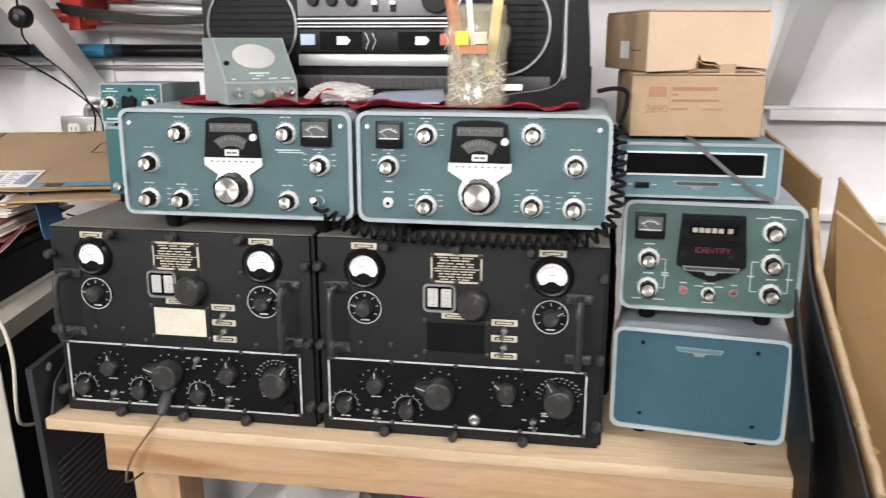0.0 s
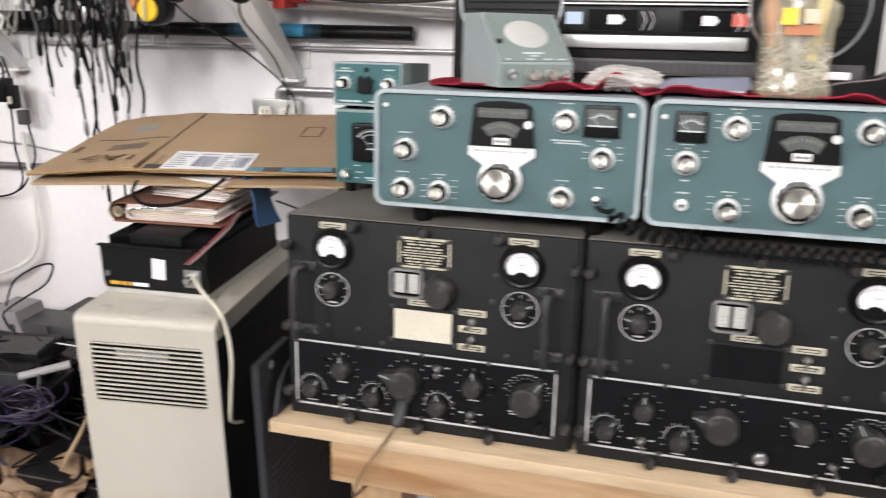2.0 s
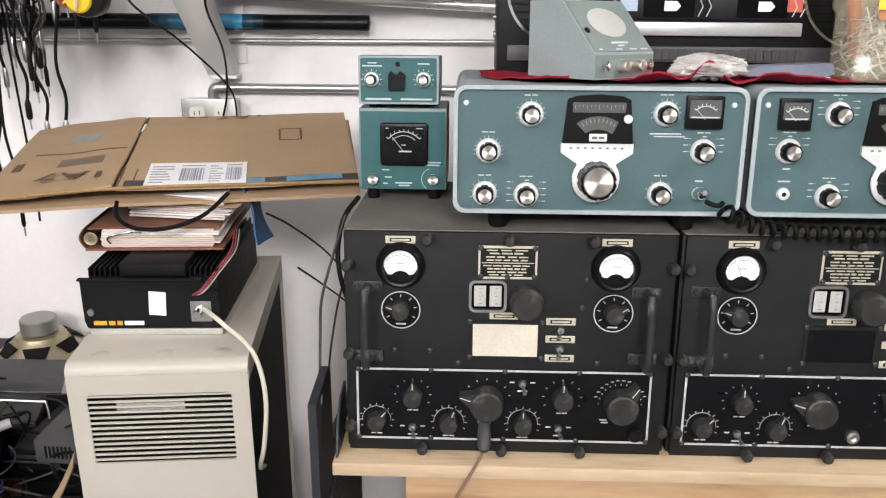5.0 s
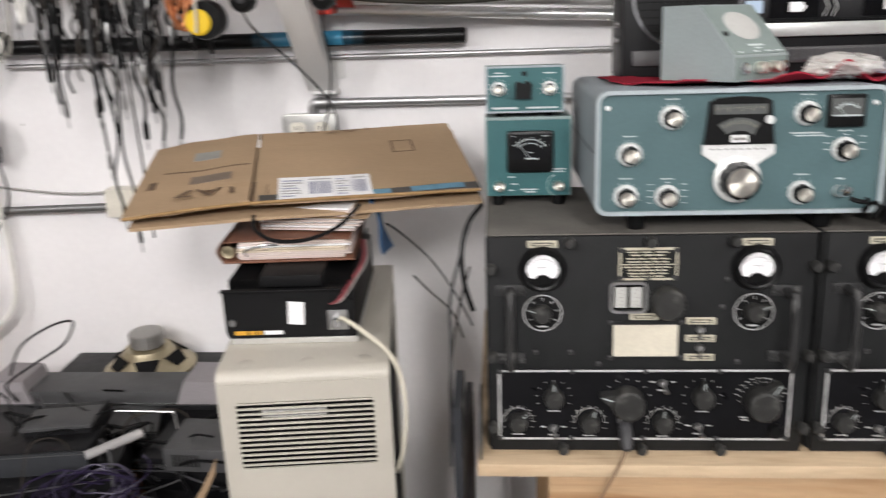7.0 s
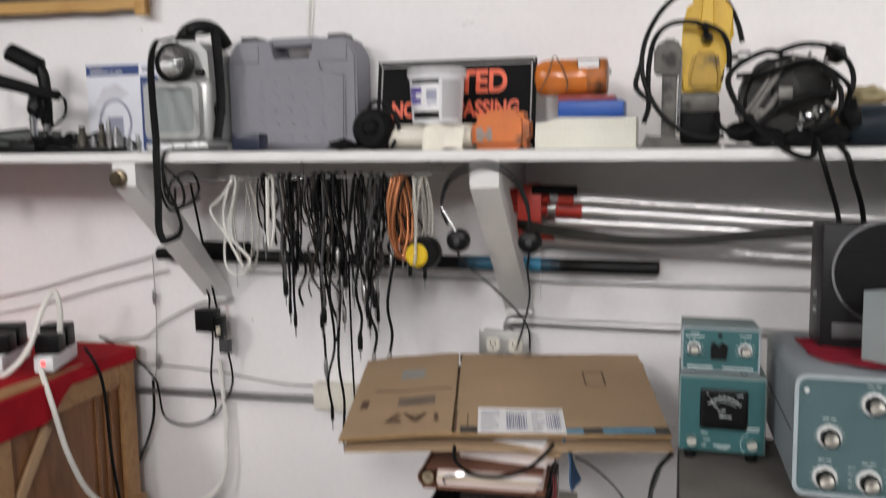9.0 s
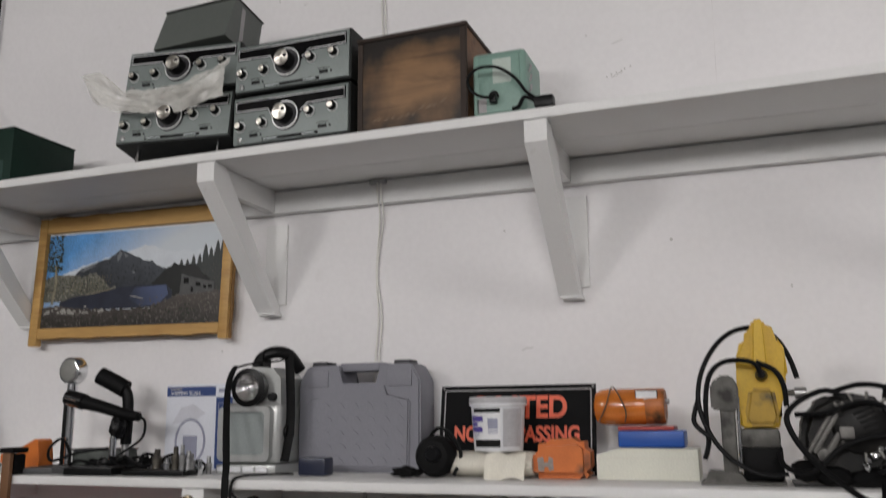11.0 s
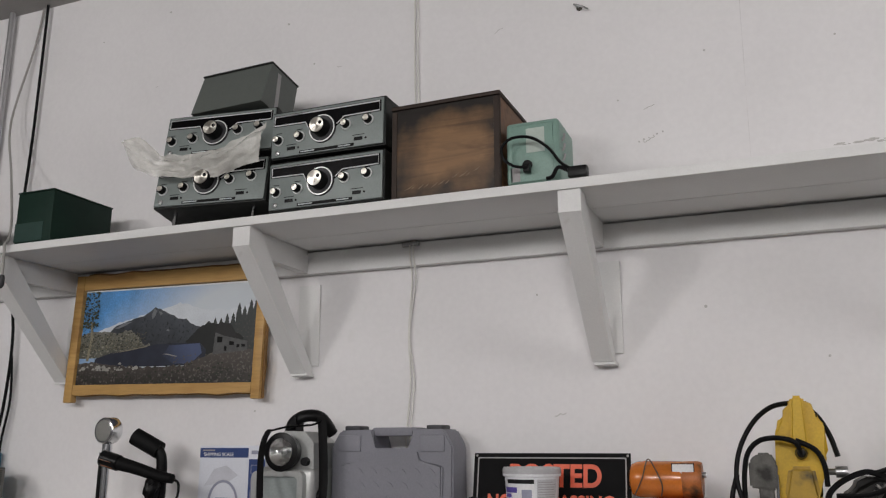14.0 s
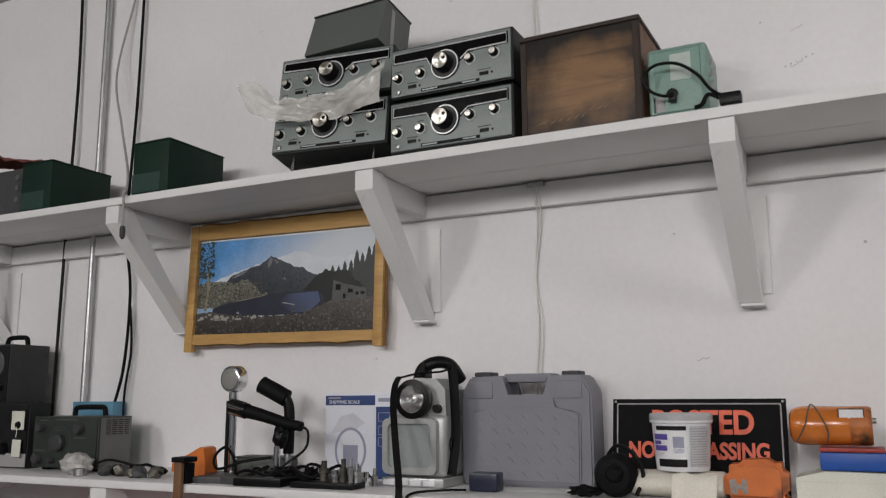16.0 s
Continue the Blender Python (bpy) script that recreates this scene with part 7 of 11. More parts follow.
solo("cable_plug", lathe(B(), [(0, 0.01), (0.006, 0.008), (0.0085, 0.0), (0.0085, -0.022), (0.004, -0.03), (0, -0.032)], (-2.546, 1.645, 2.33), "z", 12), M_GREYRUB, Matrix.Identity(4), "grey plug on the end of the hanging cable", "plug")


# ---- beige cabinet, amplifier, papers and flattened carton ----
ac = thing("beige_equipment_cabinet", pose(-0.748, 1.17, 0, 0, 0, 6), "beige metal equipment cabinet with louvred front", "cabinet")
sh = B()
hoop(sh, rrect(-0.130, 0.130, 0.02, 0.9028, 0.002, 2), rrect(-0.104, 0.104, 0.757, 0.872, 0.004, 2), 0.0, 0.004)
part("front_shell", sh, M_BEIGE, ac)
part("top_shell", prism(B(), [(0.0005, 0.906), (0.003, 0.914), (0.009, 0.919), (0.018, 0.921), (0.46, 0.921), (0.46, 0.903), (0.0005, 0.903)], -0.130, 0.130, "yz"), M_BEIGE, ac)
part("side_shell", box(B(), -0.130, -0.126, 0.006, 0.46, 0.02, 0.904), M_BEIGE, ac)
part("rear_shell", box(B(), -0.125, 0.130, 0.456, 0.46, 0.02, 0.904), M_BEIGE, ac)
part("open_side", box(B(), 0.118, 0.124, 0.006, 0.452, 0.02, 0.904), M_RUB, ac, "open side with glossy black inner panel")
part("side_rail", box(B(), 0.1245, 0.130, 0.008, 0.455, 0.886, 0.904), M_BEIGE, ac)
part("inner_panel", box(B(), -0.118, 0.112, 0.03, 0.036, 0.74, 0.89), M_GLOSS, ac)
part("inner_chassis", box(B(), -0.07, 0.03, 0.02, 0.028, 0.835, 0.852), M_CHROME, ac)
part("plinth", box(B(), -0.12, 0.115, 0.02, 0.45, 0.0, 0.02), M_RUB, ac)
for k in range(13):
    z = 0.762 + k * 0.0088
    part("louvre", shared("louvre", lambda bm: prism(bm, [(0.0005, 0.0), (0.0010, -0.0006), (0.0040, 0.0), (0.0038, 0.0024), (0.0008, 0.0024)], -0.105, 0.105, "yz"), M_BEIGE), None, ac, at=(0, 0, z))
for x in (-0.088, 0.005, 0.09):
    part("dimple", lathe(B(), [(0, 0.0012), (0.010, 0.0008), (0.013, 0.0)], (x, 0.035, 0.921), "z", 16), M_BEIGE, ac)

am = thing("power_amplifier", pose(-0.784, 1.266, 0.9215, 0, 0, 3) @ Matrix.Diagonal((1, 1, 1.13, 1)), "black finned radio amplifier with white label and wires", "amplifier")
part("base_plate", box(B(), -0.098, 0.106, 0.0, 0.30, 0.0, 0.009, 0.001), M_BASEPLATE, am, "bare metal base plate")
part("chassis", box(B(), -0.098, 0.104, 0.006, 0.298, 0.009, 0.078, 0.002), M_AMP, am)
part("front_plate", prism(B(), [(-0.100, 0.010), (0.104, 0.010), (0.104, 0.062), (0.090, 0.070), (0.080, 0.078), (-0.104, 0.082), (-0.104, 0.020)], 0.0, 0.004), M_AMP, am)
part("front_lip", box(B(), -0.106, 0.082, -0.006, 0.004, 0.080, 0.083, 0.001), M_AMP, am)
for k in range(25):
    x = -0.096 + k * 0.0081
    part("fin", shared("fin", lambda bm: box(bm, -0.0013, 0.0013, 0.02, 0.29, 0.078, 0.091, 0.0005, 1), M_AMP), None, am, at=(x, 0, 0))
part("terminal_block", box(B(), -0.045, 0.055, 0.008, 0.075, 0.083, 0.100, 0.002), M_AMP, am)
part("white_label", box(B(), -0.006, 0.020, -0.001, 0.0, 0.030, 0.064), M_PAPER, am, "white paper label", at=Matrix.Rotation(radians(4), 4, "Y"))
s = part("maker_strip", box(B(), -0.092, -0.012, -0.0008, 0.0, 0.0135, 0.0225), M_INK, am, "black strip with amber and white print")
for k, (a, b_, mt) in enumerate(((-0.090, -0.070, M_LABELY), (-0.067, -0.057, M_LABELY), (-0.054, -0.046, M_LABELY), (-0.043, -0.013, M_PAPER))):
    part("strip_print", bars(B(), [(a, b_, 0.018, 0.006)], -0.0008), mt, s)
part("coax_socket", lathe(B(), [(0, -0.020), (0.006, -0.020), (0.0075, -0.010), (0.0075, -0.002), (0.012, 0.0)], (0.074, 0.0, 0.036), "y", 16), M_CHROME, am, "chrome coaxial socket")
part("socket_flange", box(B(), 0.060, 0.092, -0.002, 0.0, 0.020, 0.050, 0.001), M_STEEL, am)
for d, mt in ((0.0, M_CABLER), (0.004, M_CABLEG), (-0.004, M_CABLER)):
    part("wire", tube(B(), [(0.070 + d, -0.004, 0.060), (0.085 + d, -0.010, 0.070), (0.100 + d, 0.02, 0.085), (0.118 + d, 0.06, 0.105), (0.112 + d, 0.12, 0.118)], 0.0012, 6), mt, am)
part("grommet", cyl(B(), (-0.092, -0.004, 0.034), 0.005, 0.005, "y", seg=12), M_STEEL, am)
wall_lead([(-0.712, 1.283, 0.958), (-0.695, 1.255, 0.968), (-0.66, 1.22, 0.962), (-0.615, 1.205, 0.925), (-0.598, 1.195, 0.86), (-0.603, 1.19, 0.78), (-0.618, 1.21, 0.725), (-0.622, 1.25, 0.70)], 0.0036, M_CREAM, "white coaxial cable looping from the amplifier")

M_PAPERP = mat("pinkish_pages", (0.66, 0.56, 0.52), 0.8, var=0.12, scale=20, stretch=(0.2, 0.2, 6))
M_BINDER = mat("brown_leatherette", (0.17, 0.075, 0.045), 0.5, var=0.15)
rb_ = random.Random(17)


def page_block(parent, x0, x1, depth, z, count, thick):
    for k in range(count):
        a, b_, c = x0 + rb_.uniform(0, 0.007), x1 - rb_.uniform(0, 0.016), rb_.uniform(0, 0.006)
        part("booklet", box(B(), a, b_, c, depth, z + k * thick, z + (k + 0.88) * thick, 0.0006, 1), rb_.choice((M_PAPER, M_PAPERY, M_PAPERP, M_PAPERP, M_PAPER)), parent)


bd = thing("ring_binder", pose(-0.792, 1.335, 1.0355, 0, 0, 4), "brown ring binder stuffed with white papers", "binder")
part("cover", box(B(), -0.112, 0.104, 0.0, 0.27, 0.0, 0.0035, 0.001), M_BINDER, bd)
page_block(bd, -0.088, 0.100, 0.25, 0.0040, 9, 0.0034)
part("top_cover", sheet(B(), 16, 3, lambda u, v: (-0.106 + 0.205 * u, 0.004 + 0.26 * v, 0.0362 + 0.0035 * math.sin(3.0 * u)), 0.0022), M_BINDER, bd)
part("spine", sheet(B(), 10, 3, lambda u, v: (-0.111 - 0.010 * math.sin(math.pi * u), 0.002 + 0.26 * v, 0.002 + 0.036 * u), Vector((-0.0022, 0, 0))), M_BINDER, bd)
part("finger_ring", lathe(B(), [(0.006, 0.0), (0.010, -0.001), (0.011, 0.0)], (-0.102, 0.001, 0.020), "y", 18), M_BASKET, bd, "brass finger ring")
part("ring", tube(B(), [(-0.07, -0.004, 0.014), (-0.07, -0.010, 0.026), (-0.04, -0.010, 0.034), (-0.02, -0.004, 0.032)], 0.002, 7), M_CHROME, bd)
st = thing("paper_stack", pose(-0.765, 1.37, 1.0785, 0, 0, -6), "uneven stack of yellowed papers and booklets", "papers")
page_block(st, -0.090, 0.090, 0.24, 0.0, 6, 0.0036)
part("folder", box(B(), -0.094, 0.100, -0.004, 0.245, 0.0222, 0.0236, 0.0005, 1), M_CARD, st, "buff card folder")
page_block(st, -0.070, 0.080, 0.22, 0.0240, 4, 0.0036)


def strap(u, v):
    return (-0.668 + 0.024 * v + 0.006 * math.sin(5.0 * v + 1.5 * u), 1.402 + 0.080 * u + 0.012 * v, 1.124 - 0.104 * v - 0.010 * u * v)


solo("blue_cloth_strap", sheet(B(), 10, 16, strap, Vector((0.003, 0, 0))), M_BLUETAPE, Matrix.Identity(4), "flat blue webbing hanging over the papers", "strap")
wall_lead([(-0.845, 1.33, 1.116), (-0.835, 1.30, 1.102), (-0.80, 1.28, 1.090), (-0.75, 1.285, 1.090), (-0.705, 1.31, 1.103), (-0.675, 1.35, 1.128)], 0.0034, M_CABLEB, "black cable drooping under the flattened carton")

cbm = {k: Vector(v) for k, v in dict(fl=(-1.039, 1.277, 1.129), fm=(-0.847, 1.330, 1.139), fr=(-0.482, 1.440, 1.128), bl=(-1.148, 1.711, 1.152), bm=(-0.938, 1.734, 1.174), br=(-0.559, 1.808, 1.177)).items()}


def patch(a, b_, c, d, lift=0.0, warp=0.004, seed=0.0):
    def f(u, v):
        p = a.lerp(b_, u).lerp(d.lerp(c, u), v)
        return p + Vector((0, 0, lift + warp * noise.noise(Vector((u * 2.3 + seed, v * 2.1, 0.7)))))
    return f


fc = thing("flattened_carton", Matrix.Identity(4), "flattened brown shipping carton with labels lying on the papers", "carton")
main = part("main_panel", sheet(B(), 16, 12, patch(cbm["fm"] + Vector((0.003, 0, 0)), cbm["fr"], cbm["br"], cbm["bm"] + Vector((0.003, 0, 0))), 0.005), M_CARD, fc)
flap = part("side_flap", sheet(B(), 12, 12, patch(cbm["fl"], cbm["fm"] - Vector((0.003, 0, 0)), cbm["bm"] - Vector((0.003, 0, 0)), cbm["bl"], 0.002, 0.006, 3.0), 0.005), M_CARD, fc)
part("under_panel", sheet(B(), 10, 8, patch(cbm["fl"] + Vector((0.012, -0.006, -0.006)), cbm["fr"] + Vector((0.004, -0.012, -0.014)), cbm["br"] + Vector((0.01, 0, -0.010)), cbm["bl"] + Vector((0, 0, -0.008)), -0.006, 0.004, 8.0), 0.005), M_CARD, fc)
fm = patch(cbm["fm"], cbm["fr"], cbm["br"], cbm["bm"], 0.0, 0.004, 0.0)
ff = patch(cbm["fl"], cbm["fm"], cbm["bm"], cbm["bl"], 0.002, 0.006, 3.0)


def decal(name, f, u0, u1, v0, v1, material, parent, label="", up=0.0009):
    return part(name, sheet(B(), 6, 4, lambda u, v: Vector(f(u0 + (u1 - u0) * u, v0 + (v1 - v0) * v)) + Vector((0, 0, up)), 0.0006), material, parent, label)


band = decal("printed_band", fm, 0.03, 1.0, 0.0, 0.075, M_CARDBAND, main, "dark printed band along the edge")
for u0, u1 in ((0.50, 0.60), (0.69, 0.93)):
    decal("blue_print", fm, u0, u1, 0.012, 0.066, M_CARDBLUE, band, up=0.0018)
decal("pale_mark", fm, 0.44, 0.47, 0.02, 0.055, M_CARD, band, up=0.0018)
lab = decal("shipping_label", fm, 0.11, 0.52, 0.005, 0.27, M_PAPER, main, "white shipping label with grey printing", up=0.002)
rl = random.Random(21)
for u0, u1, kind in ((0.125, 0.225, "lines"), (0.245, 0.345, "code"), (0.365, 0.425, "lines"), (0.435, 0.500, "code")):
    if kind == "code":
        u = u0
        while u < u1:
            w = rl.choice((0.003, 0.005, 0.008))
            decal("label_print", fm, u, min(u + w, u1), 0.05, 0.20, M_GREYPRINT, lab, up=0.003)
            u += w + rl.choice((0.004, 0.006))
        decal("label_print", fm, u0, u1, 0.225, 0.235, M_LGREY, lab, up=0.003)
    else:
        for k in range(7):
            decal("label_print", fm, u0, u0 + (u1 - u0) * rl.uniform(0.5, 1.0), 0.030 + 0.031 * k, 0.040 + 0.031 * k, M_LGREY if k % 3 else M_GREYPRINT, lab, up=0.003)
for u0, u1, v0, v1 in ((0.66, 0.77, 0.545, 0.55), (0.66, 0.77, 0.715, 0.72), (0.66, 0.668, 0.55, 0.72), (0.762, 0.77, 0.55, 0.72), (0.06, 0.065, 0.03, 0.21), (0.0, 0.012, 0.02, 0.24), (0.0, 0.012, 0.88, 0.99), (0.20, 0.24, 0.97, 0.985), (0.26, 0.30, 0.97, 0.985)):
    decal("brown_print", fm, u0, u1, v0, v1, M_CARDINK, main)
decal("brown_print", ff, 0.45, 0.80, 0.32, 0.42, mat("grey_brown_print", (0.17, 0.13, 0.10), 0.8), flap)
decal("blue_print", ff, 0.42, 0.66, 0.66, 0.78, mat("faded_blue_print", (0.27, 0.27, 0.25), 0.8), flap)
decal("crease", ff, 0.2, 0.95, 0.50, 0.512, M_CARDINK, flap)
decal("brown_print", ff, 0.10, 0.17, 0.30, 0.40, M_CARDINK, flap)
e1 = (cbm["fm"] - cbm["fl"]).normalized()
up_ = Vector((0, 0, 1))
e2 = up_.cross(e1).normalized()
ctr = Vector(ff(0.64, 0.17)) + Vector((0, 0, 0.0035))
rot = Matrix((-e1, -e2, up_)).transposed().to_4x4()
lettering("carton_lettering", "1A7", 0.066, M_CARDINK, flap, Matrix.Translation(ctr) @ rot @ Matrix.Diagonal((1, 1, 0.4, 1)), "dark brown printed characters", depth=0.0004, bold=0.0006)
lettering("carton_lettering", "1A7", 0.060, mat("faint_brown_print", (0.20, 0.13, 0.08), 0.8), main, Matrix.Translation(Vector(fm(0.47, 0.955)) + Vector((0, 0, 0.003))) @ rot @ Matrix.Diagonal((1, 0.55, 0.4, 1)), "faint brown printed characters", depth=0.0004)
part("cut_edge", tube(B(), [cbm["fl"] + Vector((0, -0.001, -0.001)), cbm["fm"] + Vector((0, -0.002, -0.001)), cbm["fr"] + Vector((0, -0.001, -0.002))], 0.0028, 6, 8), M_CARDDK, fc)

# dark leaning sheet beside the bench
pn = thing("plastic_sheet", Matrix.Identity(4), "dark grey computer side panel standing beside the bench", "panel")
part("sheet", prism(B(), [(1.125, 0.0), (1.56, 0.0), (1.56, 0.70), (1.25, 0.75), (1.25, 0.876), (1.237, 0.888), (1.125, 0.884)], -0.521, -0.509, "yz"), M_SLATEPL, pn)
part("emblem", lathe(B(), [(0, 0.0), (0.007, 0.0), (0.008, -0.001)], (-0.5085, 1.17, 0.868), "x", 16), M_LGREY, pn, "small pale round emblem")
for k in range(26):
    part("vent_rib", shared("vent_rib", lambda bm: box(bm, -0.509, -0.5065, 1.15, 1.54, 0, 0.005, 0.001, 1), M_GREYRUB), None, pn, at=(0, 0, 0.32 + 0.0145 * k))
cbk = solo("corner_bracket", prism(B(), [(-0.030, 0.0), (0.060, 0.0), (0.060, 0.080), (0.020, 0.074), (-0.012, 0.052)], -0.4835, -0.4805, "yz"), M_SLATEPL, BENCH, "bent sheet metal bracket standing at the bench corner", "bracket")
wall_lead([(-0.480, 1.42, 1.105), (-0.505, 1.42, 1.07), (-0.516, 1.41, 1.02), (-0.512, 1.40, 0.97), (-0.498, 1.40, 0.92)], 0.0042, M_CABLEB, "thick black cable bent down beside the receiver")
wall_lead([(-0.655, 1.50, 1.05), (-0.64, 1.62, 0.99), (-0.60, 1.78, 0.88), (-0.56, 1.90, 0.76), (-0.52, 1.93, 0.66)], 0.0020, M_CABLEB, "black lead behind the beige cabinet")
wall_lead([(-0.615, 1.55, 0.93), (-0.60, 1.70, 0.84), (-0.56, 1.82, 0.74), (-0.54, 1.86, 0.66)], 0.0020, M_CABLEBR, "black lead slanting behind the beige cabinet")
wall_lead([(-0.505, 1.46, 0.98), (-0.53, 1.44, 0.88), (-0.545, 1.42, 0.74), (-0.535, 1.42, 0.55), (-0.55, 1.42, 0.30)], 0.0020, M_CABLEBR, "thick black lead hanging beside the bench")
wall_lead([(-0.500, 1.40, 1.08), (-0.525, 1.38, 1.00), (-0.535, 1.34, 0.95), (-0.532, 1.30, 0.90), (-0.535, 1.26, 0.70)], 0.0024, M_GREYRUB, "grey cable behind the dark panel")


# ---- wooden cabinet with the red cloth ----
dr = thing("wooden_cabinet", pose(-2.45, 1.70, 0), "reddish brown wooden cabinet with framed side panel", "cabinet")
part("carcass", box(B(), -0.46, 0.485, -0.28, 0.275, 0.05, 1.05, 0.003), M_DRESSER, dr)
part("top", box(B(), -0.48, 0.50, -0.30, 0.285, 1.051, 1.078, 0.005), M_DRESSEDGE, dr)
for y in (-0.262, 0.20):
    part("side_stile", box(B(), 0.4855, 0.500, y, y + 0.06, 0.05, 1.050, 0.003), M_DRESSEDGE, dr)
for z in (0.06, 0.98):
    part("side_rail", box(B(), 0.4855, 0.498, -0.20, 0.198, z, z + 0.07, 0.003), M_DRESSEDGE, dr)
part("side_brace", box(B(), 0.4860, 0.499, -0.014, 0.014, -0.17, 0.16, 0.003), M_PINEZ, dr, "pale diagonal lath", at=Matrix.Translation((0.002, -0.175, 0.83)) @ Matrix.Rotation(radians(-36), 4, "X"))
part("middle_moulding", box(B(), 0.4855, 0.520, -0.285, 0.262, 0.615, 0.650, 0.006), M_DRESSEDGE, dr, "projecting middle moulding")
for y in (0.10, 0.135, 0.16):
    part("groove_strip", box(B(), 0.4855, 0.492, y, y + 0.012, 0.66, 0.975, 0.002), M_DRESSER, dr)
for y0_, y1_ in ((-0.19, -0.03), (0.0, 0.18)):
    part("lower_panel", box(B(), 0.4855, 0.494, y0_, y1_, 0.16, 0.58, 0.006), M_DRESSER, dr)
for x in (-0.44, 0.44):
    for y in (-0.25, 0.24):
        part("foot", box(B(), x - 0.02, x + 0.02, y - 0.02, y + 0.02, 0, 0.05), M_DRESSER, dr)


def red_drape(u, v):
    x = -2.95 + 1.005 * u
    y = 1.385 + 0.57 * v
    z = 1.0795 + 0.003 + 0.003 * noise.noise(Vector((x * 9, y * 9, 0)))
    if u > 0.93:
        e = (u - 0.93) / 0.07
        drop = 0.105 - 0.068 * min(1.0, max(0.0, (y - 1.60) / 0.10))
        x = -1.942 + 0.004 * math.sin(y * 40) * e + 0.003
        z -= drop * e
    if v < 0.14:
        d = (0.14 - v) / 0.14
        z = min(z, 1.083 - 0.10 * d * (0.8 + 0.35 * u + 0.1 * math.sin(u * 11)))
        y = 1.385 + 0.57 * 0.14 - 0.088 - 0.006 * math.sin(u * 20) * d - 0.002
    return (x, y, z)


solo("red_cover_cloth", sheet(B(), 50, 36, red_drape, 0.002), M_REDCLOTH2, Matrix.Identity(4), "bright red cloth draped over the wooden cabinet", "cloth")


def power_strip(x, y, rz, lit):
    t = thing("power_strip", pose(x, y, 1.087, 0, 0, rz), "white power strip with plugs" + (" and glowing red switch" if lit else ""), "power strip", "power strips on the cabinet")
    part("body", box(B(), -0.024, 0.024, 0.0, 0.17, 0.0, 0.040, 0.006), M_TUB, t)
    part("switch", box(B(), -0.006, 0.006, -0.0015, 0.006, 0.018, 0.029, 0.002), M_REDGLOW if lit else M_REDBOX, t, "red rocker switch")
    for k, (yy, h) in enumerate(((0.045, 0.05), (0.11, 0.06))):
        part("plug", box(B(), -0.028 - 0.010 * k, 0.032, yy - 0.024, yy + 0.026, 0.041, 0.041 + h, 0.005), M_BAKE, t, "black plug-in adapter")


power_strip(-1.972, 1.64, 20, True)
power_strip(-2.095, 1.61, 20, False)
wall_lead([(-1.955, 1.77, 1.12), (-1.925, 1.78, 1.06), (-1.918, 1.79, 0.98), (-1.915, 1.80, 0.80), (-1.905, 1.82, 0.62), (-1.92, 1.86, 0.45)], 0.0042, M_CABLEB, "black lead falling down the cabinet side")
wall_lead([(-2.2, 1.37, 0.80), (-2.05, 1.36, 0.70), (-1.94, 1.44, 0.68), (-1.93, 1.52, 0.74), (-1.935, 1.50, 0.80), (-1.94, 1.42, 0.82), (-1.96, 1.38, 0.78), (-1.97, 1.38, 0.69), (-1.94, 1.46, 0.60)], 0.0042, M_CABLEB, "black lead coiled against the cabinet")


# ---- junk pile on the low table ----
lt = thing("low_table", pose(-1.36, 1.56, 0), "low dark table buried under electronic junk", "table")
part("tabletop", box(B(), -0.56, 0.42, -0.42, 0.43, 0.40, 0.43, 0.004), M_DRESSER, lt)
for x in (-0.52, 0.38):
    for y in (-0.38, 0.39):
        part("leg", box(B(), x - 0.025, x + 0.025, y - 0.025, y + 0.025, 0, 0.399), M_DRESSER, lt)
kb = thing("long_grey_case", pose(-1.34, 1.74, 0.431), "long flat grey equipment case", "case")
part("lid", box(B(), -0.40, 0.36, -0.05, 0.05, 0.14, 0.178, 0.006), M_MIDPL, kb)
part("body", box(B(), -0.40, 0.36, -0.045, 0.05, 0.0, 0.139, 0.004), M_DARKPL, kb)
part("chrome_line", box(B(), -0.39, 0.35, -0.0525, -0.0495, 0.146, 0.150, 0.001), M_CHROME, kb)
for x in (-0.285, 0.165):
    part("end_block", prism(B(), [(x, 0.150), (x + 0.115, 0.150), (x + 0.100, 0.205), (x + 0.022, 0.207)], -0.058, 0.04), M_MAUVE, kb, "light grey plastic end block")
sp = thing("loose_speaker", pose(-1.325, 1.905, 0.5650), "bare loudspeaker lying face down, magnet up", "speaker")
part("rim", lathe(B(), [(0.098, 0.0), (0.110, 0.0), (0.111, 0.005), (0.098, 0.012)], (0, 0, 0), "z", 30), M_BASKET, sp)
part("basket", lathe(B(), [(0.100, 0.010), (0.094, 0.018), (0.060, 0.046), (0.054, 0.056), (0.0, 0.060)], (0, 0, 0), "z", 36, caps=(False, True)), M_BASKET, sp, "brassy metal basket")
for k in range(6):
    a = 2 * math.pi * k / 6 + 0.3
    part("basket_opening", prism(B(), [(-0.030, -0.017), (0.030, -0.017), (0.019, 0.017), (-0.019, 0.017)], -0.0015, 0.0015, "xy"), M_RUB, sp, "dark opening over the paper cone", at=Matrix.Rotation(a, 4, "Z") @ Matrix.Translation((0, 0.0785, 0.0325)) @ Matrix.Rotation(radians(-39.5), 4, "X"))
part("magnet", cyl(B(), (0, 0, 0.060), 0.042, 0.036, "z", seg=30, bev=0.003), M_MAGNET, sp, "round grey magnet")
